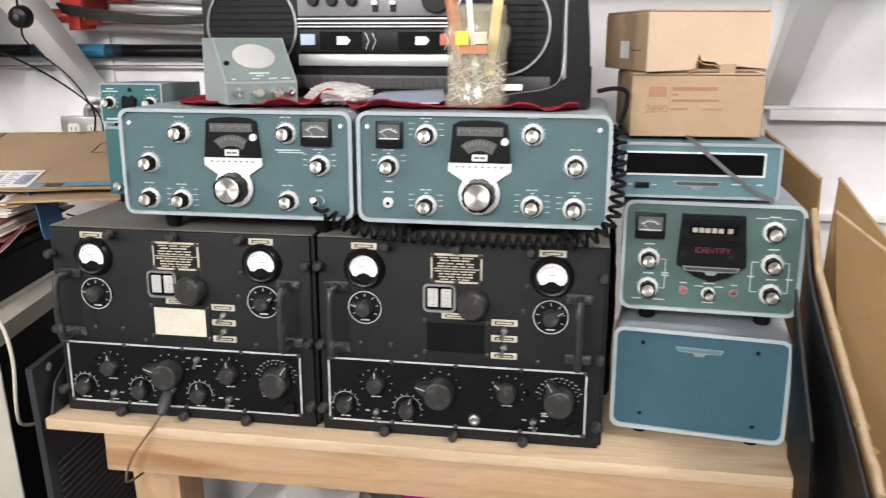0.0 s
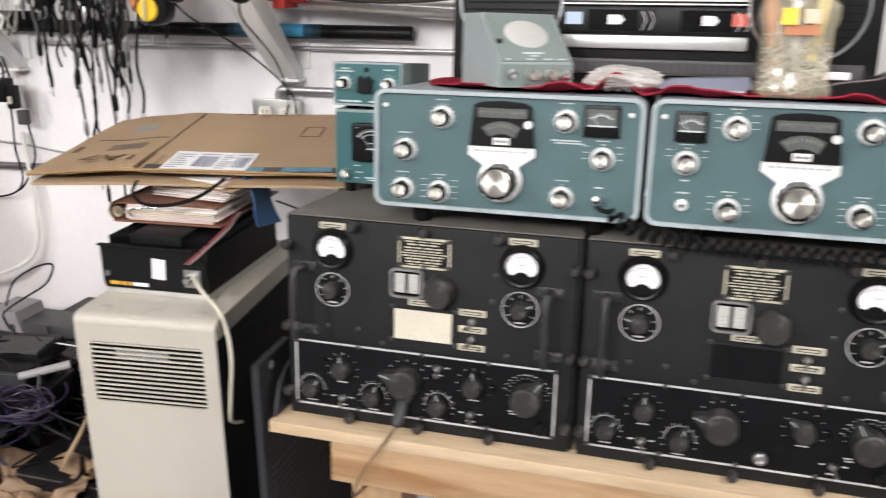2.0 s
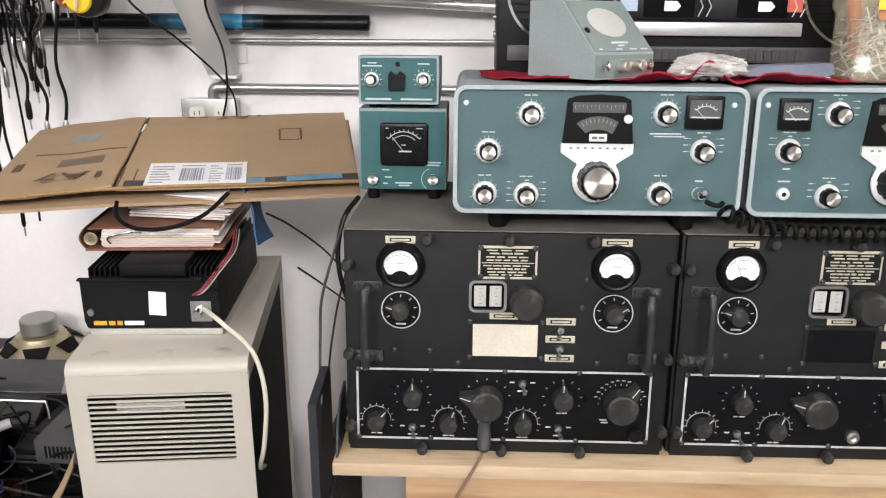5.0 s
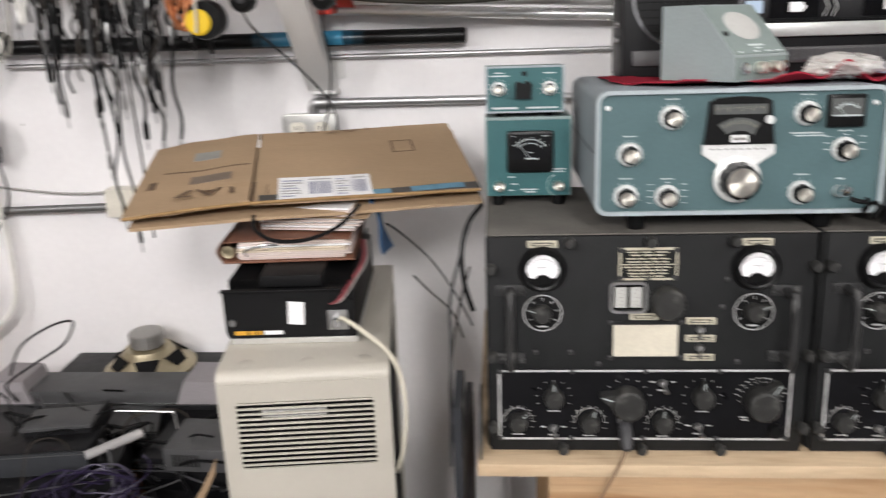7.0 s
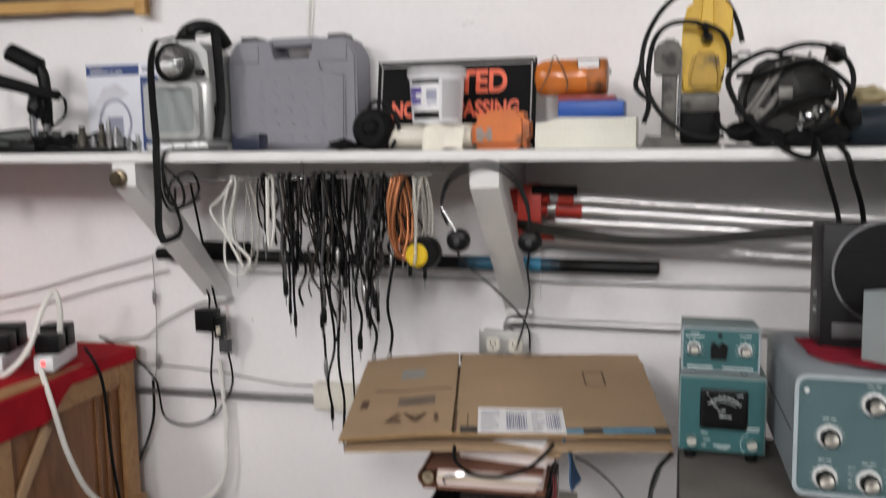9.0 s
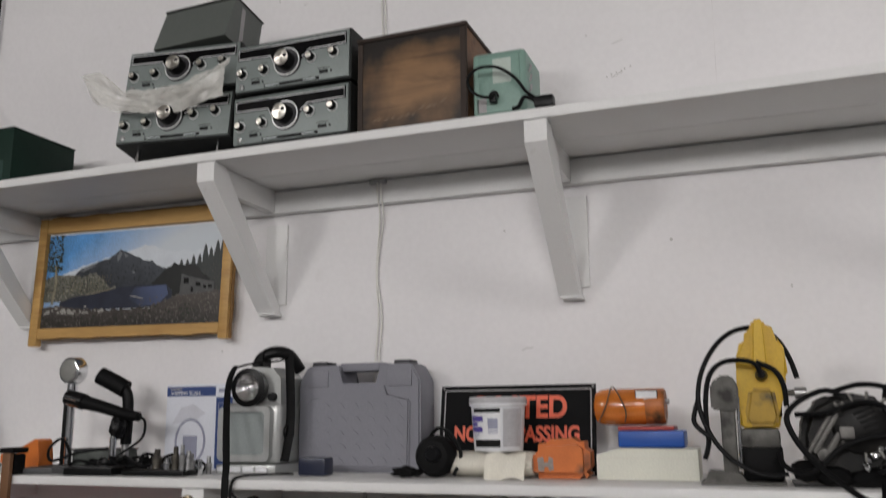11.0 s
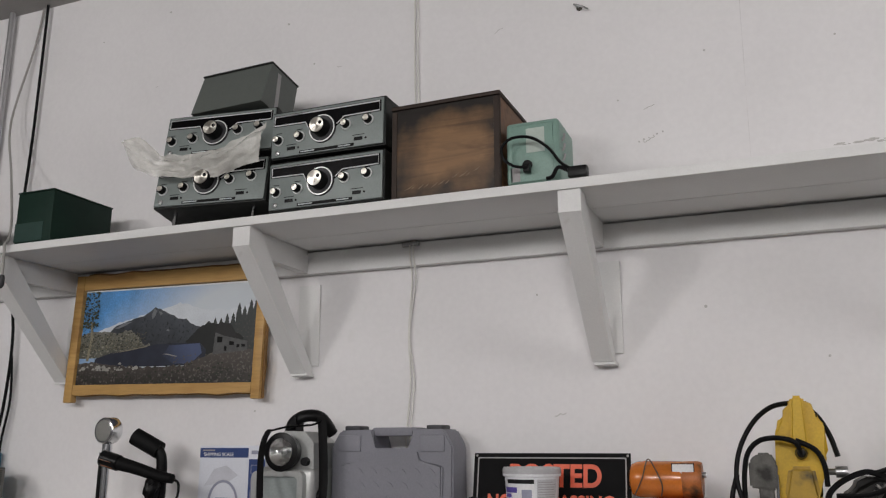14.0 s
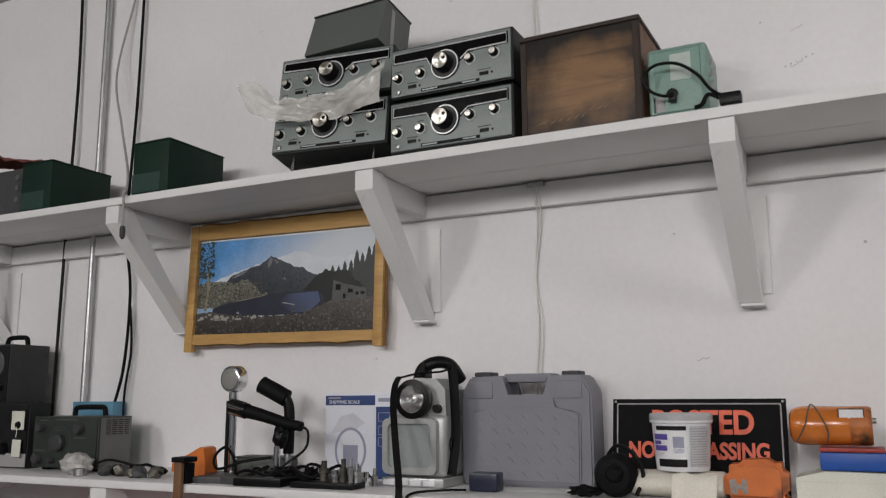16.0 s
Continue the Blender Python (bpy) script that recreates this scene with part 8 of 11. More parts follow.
for x, y, z, w, d, h, rz, ry, mt, l in ((-1.30, 1.895, 0.431, 0.5, 0.19, 0.133, 0, 0, M_DARKPL, "black casing behind the grey case"), (-1.42, 1.48, 0.431, 0.34, 0.20, 0.10, 8, 3, M_DARKPL, "black video unit in the junk pile"), (-1.34, 1.42, 0.535, 0.30, 0.14, 0.055, 10, -4, M_DARKPL, "flat black set-top box in the junk pile"), (-1.08, 1.62, 0.431, 0.20, 0.26, 0.13, -4, 0, M_DARKPL, "dark desktop drive unit in the junk pile"),
                                        (-1.30, 1.62, 0.545, 0.20, 0.12, 0.035, 14, 6, M_MIDPL, "grey plastic tray in the junk pile"), (-1.56, 1.64, 0.52, 0.16, 0.12, 0.05, -12, 5, M_MIDPL, "grey casing in the junk pile"), (-1.64, 1.50, 0.431, 0.20, 0.22, 0.06, 20, 0, M_DARKPL, "black casing in the junk pile"), (-1.06, 1.34, 0.431, 0.20, 0.18, 0.07, 0, 0, M_DARKPL, "black casing in the junk pile")):
    t = thing("junk_unit", pose(x, y, z, 0, ry, rz), l, "electronics", "junk on the low table")
    part("casing", box(B(), -w / 2, w / 2, -d / 2, d / 2, 0, h, 0.004), mt, t)
    part("front_slot", box(B(), -w * 0.35, w * 0.2, -d / 2 - 0.0015, -d / 2 + 0.001, h * 0.45, h * 0.65), M_GLOSS, t)
    part("edge_strip", box(B(), -w / 2 + 0.004, w / 2 - 0.004, -d / 2 - 0.001, -d / 2 + 0.001, h * 0.84, h * 0.9), M_STEEL, t)
    part("button", cyl(B(), (w * 0.36, -d / 2 - 0.003, h * 0.5), 0.005, 0.004, "y", seg=12), M_STEEL, t)
du = thing("vent_module", pose(-1.02, 1.50, 0.565, 0, 0, -3), "grey module with vent slots on the junk pile", "electronics")
part("casing", box(B(), -0.09, 0.08, -0.06, 0.06, 0, 0.05, 0.003), M_MIDPL, du)
for k in range(7):
    part("slot", box(B(), -0.07 + k * 0.008, -0.066 + k * 0.008, -0.0615, -0.059, 0.012, 0.038), M_INK, du)
solo("white_sleeve", box(B(), -0.055, 0.055, -0.015, 0.015, 0, 0.014, 0.004), M_LGREY, pose(-1.335, 1.43, 0.600, 0, -8, 12), "crumpled white paper sleeve on the junk pile", "paper")
sp2 = thing("striped_rod", pose(-1.165, 1.395, 0.662, 0, -8, 34), "white rod with black bands on the junk pile", "rod")
part("rod", cyl(B(), (-0.065, 0, 0.0), 0.009, 0.105, "x", seg=14), M_LGREY, sp2)
for x in (-0.03, 0.0, 0.035):
    part("band", cyl(B(), (x, 0, 0), 0.0085, 0.007, "x", seg=14), M_INK, sp2)
solo("white_disc", lathe(B(), [(0, 0), (0.050, 0.0), (0.054, 0.006), (0.050, 0.012), (0, 0.012)], (0, 0, 0), "z", 28), M_LGREY, pose(-1.66, 1.42, 0.525, 62, 20, 30), "pale plastic disc leaning in the junk pile", "disc")
rj = random.Random(31)
b = B()
for k in range(90):
    x, y = rj.uniform(-1.78, -1.0), rj.uniform(1.18, 1.68)
    z = 0.46 + rj.uniform(0.0, 0.10) + 0.06 * (y - 1.2)
    pts = [(x, y, z)]
    for j in range(4):
        x += rj.uniform(-0.13, 0.13)
        y = min(1.72, max(1.14, y + rj.uniform(-0.08, 0.08)))
        z = max(0.445, min(0.64, z + rj.uniform(-0.05, 0.05)))
        x = min(-0.96, max(-1.82, x))
        pts.append((x, y, z))
    tube(b, pts, rj.choice((0.0025, 0.003, 0.004)), 6, 5)
solo("junk_cables", b, M_CABLEB, Matrix.Identity(4), "tangle of black cables over the junk pile", "cables", kind="stuff")
b = B()
for k in range(12):
    x, y, z = rj.uniform(-1.75, -1.1), rj.uniform(1.2, 1.5), rj.uniform(0.50, 0.60)
    tube(b, [(x, y, z), (x + rj.uniform(-0.1, 0.1), y + 0.03, z + 0.03), (x + rj.uniform(-0.2, 0.2), y + rj.uniform(-0.05, 0.05), z + 0.02), (x + rj.uniform(-0.25, 0.25), y, z - 0.02)], 0.0022, 6, 5)
solo("junk_wires", b, M_GREYRUB, Matrix.Identity(4), "loose grey wires in the junk pile", "cables", kind="stuff")
hank = thing("purple_hank", pose(-1.20, 1.32, 0.605), "loosely coiled shiny purple wire on the junk pile", "cable")
lilac = mat("pale_purple_wire", (0.050, 0.042, 0.080), 0.35)
for k in range(14):
    cx, cy, cz = rj.uniform(-0.05, 0.05), rj.uniform(-0.05, 0.03), rj.uniform(-0.025, 0.025)
    ra, sq, ph, span = rj.uniform(0.045, 0.090), rj.uniform(0.45, 0.8), rj.uniform(0, 6.28), rj.uniform(3.2, 6.0)
    part("wire_turn", tube(B(), [(cx + ra * math.cos(ph + span * q / 9), cy + ra * sq * math.sin(ph + span * q / 9), cz + 0.35 * ra * sq * math.sin(ph + span * q / 9) + rj.uniform(-0.004, 0.004)) for q in range(10)], 0.0020, 5, 3), lilac if k % 7 == 0 else M_PURPLE, hank)
for k in range(3):
    part("wire_tail", tube(B(), [(-0.07 - 0.03 * k, -0.03, 0.0), (-0.03 - 0.02 * k, -0.07, -0.03), (0.02 + 0.01 * k, -0.09, -0.06 - 0.01 * k)], 0.0030, 6), lilac, hank)
for k, (x0, z0, x1, z1, w) in enumerate(((-0.925, 0.715, -1.045, 0.525, 0.022), (-0.900, 0.640, -0.985, 0.500, 0.030), (-0.905, 0.590, -1.06, 0.470, 0.018))):
    solo("cardboard_strip", sheet(B(), 6, 10, lambda u, v: (x0 + (x1 - x0) * v + 0.006 * math.sin(4 * v + k), 1.225 + 0.02 * k + w * u * 0.6 + 0.03 * v, z0 + (z1 - z0) * v + w * (u - 0.5)), Vector((0, -0.004, 0.002))), (M_CARD, M_CARDDK, M_CARD)[k], Matrix.Identity(4), "torn strip of brown cardboard leaning in the junk", "cardboard", "torn cardboard strips")
for k in range(16):
    x, y, z = -1.58 + 0.028 * k + rj.uniform(-0.02, 0.02), rj.uniform(1.34, 1.62), rj.uniform(0.58, 0.64)
    dx, up = rj.uniform(-0.09, 0.09), rj.uniform(0.02, 0.055)
    arch = [(x, y - 0.05, z - 0.06), (x + dx * 0.3, y - 0.02, z + up * 0.6), (x + dx * 0.8, y, z + up), (x + dx * 1.4, y + 0.03, z + up * 0.5), (x + dx * 1.8, y + 0.04, z - 0.05)]
    solo("loose_lead", tube(B(), arch, rj.choice((0.0018, 0.0024, 0.003)), 6, 5), (M_CABLEB, M_CABLEBR, M_CABLEB, M_GREYRUB)[k % 4], Matrix.Identity(4), "dark lead arching over the junk pile", "cable", "loose leads on the junk")
bu = thing("slate_bar_unit", pose(-1.36, 1.415, 0.565, 0, -2.5, 3), "long slate grey player lying on the junk pile", "electronics")
part("casing", box(B(), -0.21, 0.13, -0.030, 0.06, 0.025, 0.076, 0.004), M_DARKPL, bu)
part("front_face", box(B(), -0.208, 0.128, -0.0347, -0.0302, 0.027, 0.074, 0.003), M_SLATEPL, bu)
part("underside", box(B(), -0.20, 0.12, -0.03, 0.06, 0.0, 0.0245, 0.002), M_DARKPL, bu)
part("lamp_dot", cyl(B(), (-0.19, -0.0365, 0.040), 0.003, 0.003, "y", seg=10), M_CHROME, bu)
part("front_line", box(B(), -0.205, 0.125, -0.0358, -0.0348, 0.068, 0.070), M_MIDPL, bu)
wt = thing("white_topped_box", pose(-1.32, 1.49, 0.62, 4, -3, 4), "black box with a pale grey lid on the junk pile", "electronics")
part("body", box(B(), -0.068, 0.068, -0.04, 0.06, 0.0, 0.036, 0.003), M_DARKPL, wt)
part("lid", box(B(), -0.070, 0.070, -0.042, 0.030, 0.0365, 0.046, 0.003), M_MIDPL, wt, "pale grey lid")
wall_lead([(-1.545, 1.68, 0.655), (-1.511, 1.68, 0.722), (-1.45, 1.68, 0.764), (-1.395, 1.68, 0.785), (-1.379, 1.68, 0.776), (-1.409, 1.68, 0.73), (-1.477, 1.68, 0.687), (-1.546, 1.68, 0.643), (-1.561, 1.68, 0.621), (-1.535, 1.67, 0.593)], 0.0026, M_CABLEB, "stiff black wire loop standing out of the junk")


def crumple(name, x0, x1, y0, y1, z0, amp, seed, material, label, category, lift=0.0):
    def f(u, v):
        q = Vector((u * 3.1 + seed, v * 3.3, seed * 0.7))
        return (x0 + (x1 - x0) * u + 0.02 * noise.noise(q * 1.7), y0 + (y1 - y0) * v + 0.02 * noise.noise(q * 1.3 + Vector((4, 0, 0))), z0 + lift * v + amp * abs(noise.noise(q)) + amp * 0.45 * abs(noise.noise(q * 2.3)) + amp * 0.10 * noise.noise(q * 5.0))
    return solo(name, sheet(B(), 48, 36, f, 0.002), material, Matrix.Identity(4), label, category, sharp=50)


kraft = mat("crumpled_kraft_paper", (0.23, 0.15, 0.09), 0.55, var=0.25, scale=25, bump=0.2, bscale=120)
foil = mat("dark_glossy_plastic", (0.020, 0.022, 0.024), 0.28, var=0.4, scale=20, spec=0.5)
crumple("kraft_paper", -1.32, -0.98, 1.13, 1.33, 0.435, 0.06, 2.2, kraft, "crumpled brown kraft paper in the junk pile", "paper", 0.04)
crumple("black_plastic_bag", -1.66, -1.26, 1.13, 1.36, 0.435, 0.085, 5.1, foil, "crumpled glossy black plastic bag in the junk pile", "bag", 0.05)
crumple("black_plastic_bag", -1.86, -1.58, 1.15, 1.45, 0.435, 0.09, 8.4, foil, "crumpled glossy black plastic bag in the junk pile", "bag", 0.05)
solo("bent_wire", tube(B(), [(-1.20, 1.46, 0.690), (-1.10, 1.46, 0.688), (-1.085, 1.46, 0.685), (-1.08, 1.455, 0.655)], 0.0020, 6, 3), M_STEEL, Matrix.Identity(4), "bent bright wire standing on the junk pile", "wire")


# ---- middle shelf ----
S = MID_TOP + 0.0005
mc = thing("chrome_microphone", pose(-2.225, 1.78, S), "chrome round-headed desk microphone", "microphone")
part("base", cyl(B(), (0, 0, 0), 0.07, 0.016, "z", seg=30, bev=0.004), M_MIDPL, mc)
part("stand", tube(B(), [(0, 0, 0.016), (0, 0, 0.235)], 0.0105, 14, smooth=False), M_CHROME, mc)
part("bracket", tube(B(), [(-0.020, 0.002, 0.016), (-0.019, 0.002, 0.21)], 0.0065, 10, smooth=False), M_BAKE, mc, "black switch rod")
part("collar", cyl(B(), (0, 0, 0.205), 0.0135, 0.030, "z", seg=18, bev=0.002), M_CHROME, mc)
h = part("head", lathe(B(), [(0, -0.020), (0.031, -0.020), (0.0355, -0.017), (0.037, 0.014), (0.033, 0.020), (0, 0.022)], (0, 0, 0), "y", 36), M_CHROME, mc, at=Matrix.Translation((0, 0, 0.270)) @ Matrix.Rotation(radians(-4), 4, "Z"))
part("grille", lathe(B(), [(0, -0.024), (0.024, -0.0225), (0.029, -0.020)], (0, 0, 0), "y", 30), grid_cloth("pierced_grey_grille", (0.30, 0.30, 0.28), (0.06, 0.06, 0.06), 0.0032), h, "grey pierced grille")
dm = thing("twin_microphones", pose(-2.05, 1.80, S), "pair of black dynamic microphones on a desk stand", "microphone")
part("base", lathe(B(), [(0, 0), (0.085, 0.0), (0.085, 0.008), (0.03, 0.020), (0.014, 0.030), (0, 0.030)], (0, 0, 0), "z", 28), M_BAKE, dm)
part("stand", tube(B(), [(0, 0, 0.028), (0.0, 0, 0.17)], 0.010, 12, smooth=False), M_STEEL, dm)
part("upright_mic", tube(B(), [(0.003, -0.002, 0.07), (0.006, -0.004, 0.14), (0.004, -0.006, 0.195), (-0.008, -0.012, 0.222)], 0.0145, 16), M_BAKE, dm)
part("mic_head", tube(B(), [(0.0, -0.010, 0.215), (-0.040, -0.021, 0.237), (-0.072, -0.030, 0.254)], 0.0235, 18, smooth=False), M_RUB, dm)
part("mic_grille", lathe(B(), [(0, 0.004), (0.014, 0.003), (0.0195, 0.0)], (-0.0725, -0.0301, 0.2542), "z", 18, m=Vector((-0.88, -0.30, 0.37)).to_track_quat("Z", "Y").to_matrix().to_4x4()), M_GREYRUB, dm)
part("second_mic", tube(B(), [(0.065, -0.03, 0.142), (0.02, -0.034, 0.150), (-0.05, -0.045, 0.170), (-0.10, -0.052, 0.182)], 0.0125, 14, taper=1.5), M_RUB, dm)
part("second_head", tube(B(), [(-0.10, -0.052, 0.182), (-0.15, -0.060, 0.196)], 0.0215, 18, smooth=False), M_BAKE, dm)
s = B()
for k in range(8):
    a = 2 * math.pi * k / 8
    tube(s, [(-0.108, -0.053 + 0.0205 * math.cos(a), 0.1845 + 0.0205 * math.sin(a)), (-0.143, -0.059 + 0.0205 * math.cos(a), 0.194 + 0.0205 * math.sin(a))], 0.0022, 4, smooth=False)
part("head_rib", s, M_CHROME, dm)
part("lead", tube(B(), [(0.062, -0.03, 0.142), (0.085, -0.03, 0.13), (0.088, -0.04, 0.09), (0.06, -0.06, 0.06), (0.0, -0.09, 0.02), (-0.08, -0.10, 0.008)], 0.0035, 7), M_CABLEB, dm)
part("lead", tube(B(), [(-0.03, -0.03, 0.06), (-0.10, -0.06, 0.05), (-0.17, -0.08, 0.03), (-0.20, -0.06, 0.06), (-0.17, -0.05, 0.085), (-0.13, -0.06, 0.05), (-0.11, -0.08, 0.012)], 0.004, 7), M_CABLEB, dm)
part("clip", lump(B(), (0.0, -0.03, 0.115), (0.020, 0.022, 0.034), 2.0, 0.3), M_BAKE, dm)
part("stand_peg", cyl(B(), (-0.002, -0.045, 0.012), 0.009, 0.080, "z", seg=16, bev=0.001), M_CHROME, dm, "short chrome stand peg")
part("stand_foot", lump(B(), (0.0, -0.03, 0.016), (0.055, 0.045, 0.020), 4.1, 0.3), M_BAKE, dm)
mb = thing("mixer_box", pose(-2.17, 1.80, S, 0, 0, 3), "flat grey-green metal box behind the microphones", "box")
part("body", box(B(), -0.055, 0.100, 0.0, 0.075, 0.0, 0.052, 0.003), M_OLIVEBOX, mb)
part("lid", box(B(), -0.057, 0.102, -0.002, 0.077, 0.0525, 0.058, 0.002), M_MIDPL, mb)
part("knob", lathe(B(), [(0, -0.012), (0.009, -0.012), (0.011, 0)], (0.05, 0, 0.026), "y", 14), M_BAKE, mb)
for x, y, w, d, h_, rz, mt, l in ((-2.20, 1.68, 0.10, 0.07, 0.016, 12, M_MIDPL, "flat grey metal base plate"), (-2.10, 1.67, 0.10, 0.05, 0.018, -8, M_MIDPL, "flat grey metal base plate"), (-2.02, 1.66, 0.14, 0.06, 0.020, 4, M_BAKE, "low black clutter bracket"), (-1.84, 1.68, 0.18, 0.06, 0.014, 2, M_BAKE, "low black metal strip")):
    solo("flat_bracket", box(B(), -w / 2, w / 2, -d / 2, d / 2, 0, h_, 0.003), mt, pose(x, y, S, 0, 0, rz), l + " on the shelf", "bracket", "odd brackets on the shelf")
rk = random.Random(8)
for k in range(7):
    cx, cy, R = -2.09 + 0.035 * k + rk.uniform(-0.02, 0.02), 1.73 + rk.uniform(-0.03, 0.05), rk.uniform(0.03, 0.06)
    ph = rk.uniform(0, 6.28)
    solo("coiled_mic_lead", tube(B(), [(cx + R * 1.3 * math.cos(ph + 0.62 * i), cy + R * 0.6 * math.sin(ph + 0.62 * i), S + 0.006 + 0.003 * k + 0.012 * (1 + math.sin(ph + 1.3 * i))) for i in range(12)], 0.0040, 7, 4), M_CABLEB, Matrix.Identity(4), "black microphone lead coiled on the shelf", "cable", "coiled leads on the shelf")
for k in range(16):
    x, y = -1.93 + rk.uniform(0, 0.19), 1.70 + rk.uniform(-0.03, 0.07)
    hh, r_ = rk.uniform(0.025, 0.06), rk.uniform(0.006, 0.011)
    solo("adapter_fitting", lathe(B(), [(0, 0), (r_, 0), (r_, hh * 0.35), (r_ * 1.25, hh * 0.4), (r_ * 1.25, hh * 0.6), (r_ * 0.7, hh * 0.65), (r_ * 0.7, hh), (0, hh)], (x, y, S + (0.0145 if y < 1.71 and x > -1.925 else 0.0)), "z", 10), rk.choice((M_STEEL, M_CHROME, M_TOOLDIRT)), Matrix.Identity(4), "small steel coaxial fitting standing on the shelf", "fitting", "coaxial fittings")
for k in range(7):
    solo("dark_fitting", lump(B(), (-2.01 + 0.035 * k + rk.uniform(-0.01, 0.01), 1.74 + rk.uniform(-0.02, 0.04), S + 0.016), (0.02, 0.02, 0.017), k * 1.3, 0.4, 2), M_RUB, Matrix.Identity(4), "black connector heap on the shelf", "connector", "black connectors")

sc = thing("scale_carton", pose(-1.985, 1.88, S), "white and navy carton of a shipping scale", "box")
part("carton", box(B(), 0, 0.215, 0, 0.06, 0, 0.228, 0.002), M_SCALEBOX, sc)
part("navy_header", box(B(), 0.001, 0.160, -0.0006, 0.0, 0.196, 0.222), M_NAVY, sc)
part("navy_side", box(B(), 0.163, 0.2145, -0.0006, 0.0, 0.004, 0.192), M_NAVY, sc)
part("top_mark", bars(B(), [(0.170, 0.208, 0.210, 0.010)], -0.0002), M_GREYPRINT, sc)
lettering("carton_words", "SHIPPING SCALE", 0.0135, M_PAPER, sc, Matrix.Translation((0.063, -0.0012, 0.2040)) @ Matrix.Rotation(radians(90), 4, "X"), "white capital letters")
part("carton_line", bars(B(), [(0.010, 0.050, 0.2155, 0.004)], -0.0007), M_LGREY, sc)
for z in (0.165, 0.13, 0.10):
    s = B()
    hoop(s, rrect(0.170, 0.207, z - 0.012, z + 0.012, 0.003, 2), rrect(0.1715, 0.2055, z - 0.0105, z + 0.0105, 0.002, 2), -0.0012, -0.0006)
    part("panel_print", s, M_GREYPRINT, sc)
s = B()
hoop(s, [(0.083 + 0.050 * math.cos(a * math.pi / 14), 0.075 + 0.062 * math.sin(a * math.pi / 14)) for a in range(28)], [(0.083 + 0.043 * math.cos(a * math.pi / 14), 0.075 + 0.055 * math.sin(a * math.pi / 14)) for a in range(28)], -0.0008, -0.0001)
part("picture_ring", s, M_GREYPRINT, sc)
part("picture_display", box(B(), 0.060, 0.106, -0.0008, -0.0001, 0.030, 0.090), M_GREYPRINT, sc)
part("picture_bag", prism(B(), [(0.02, 0.12), (0.05, 0.165), (0.09, 0.175), (0.13, 0.150), (0.10, 0.132)], -0.0007, -0.0001), mat("pale_print", (0.58, 0.59, 0.64), 0.5), sc)


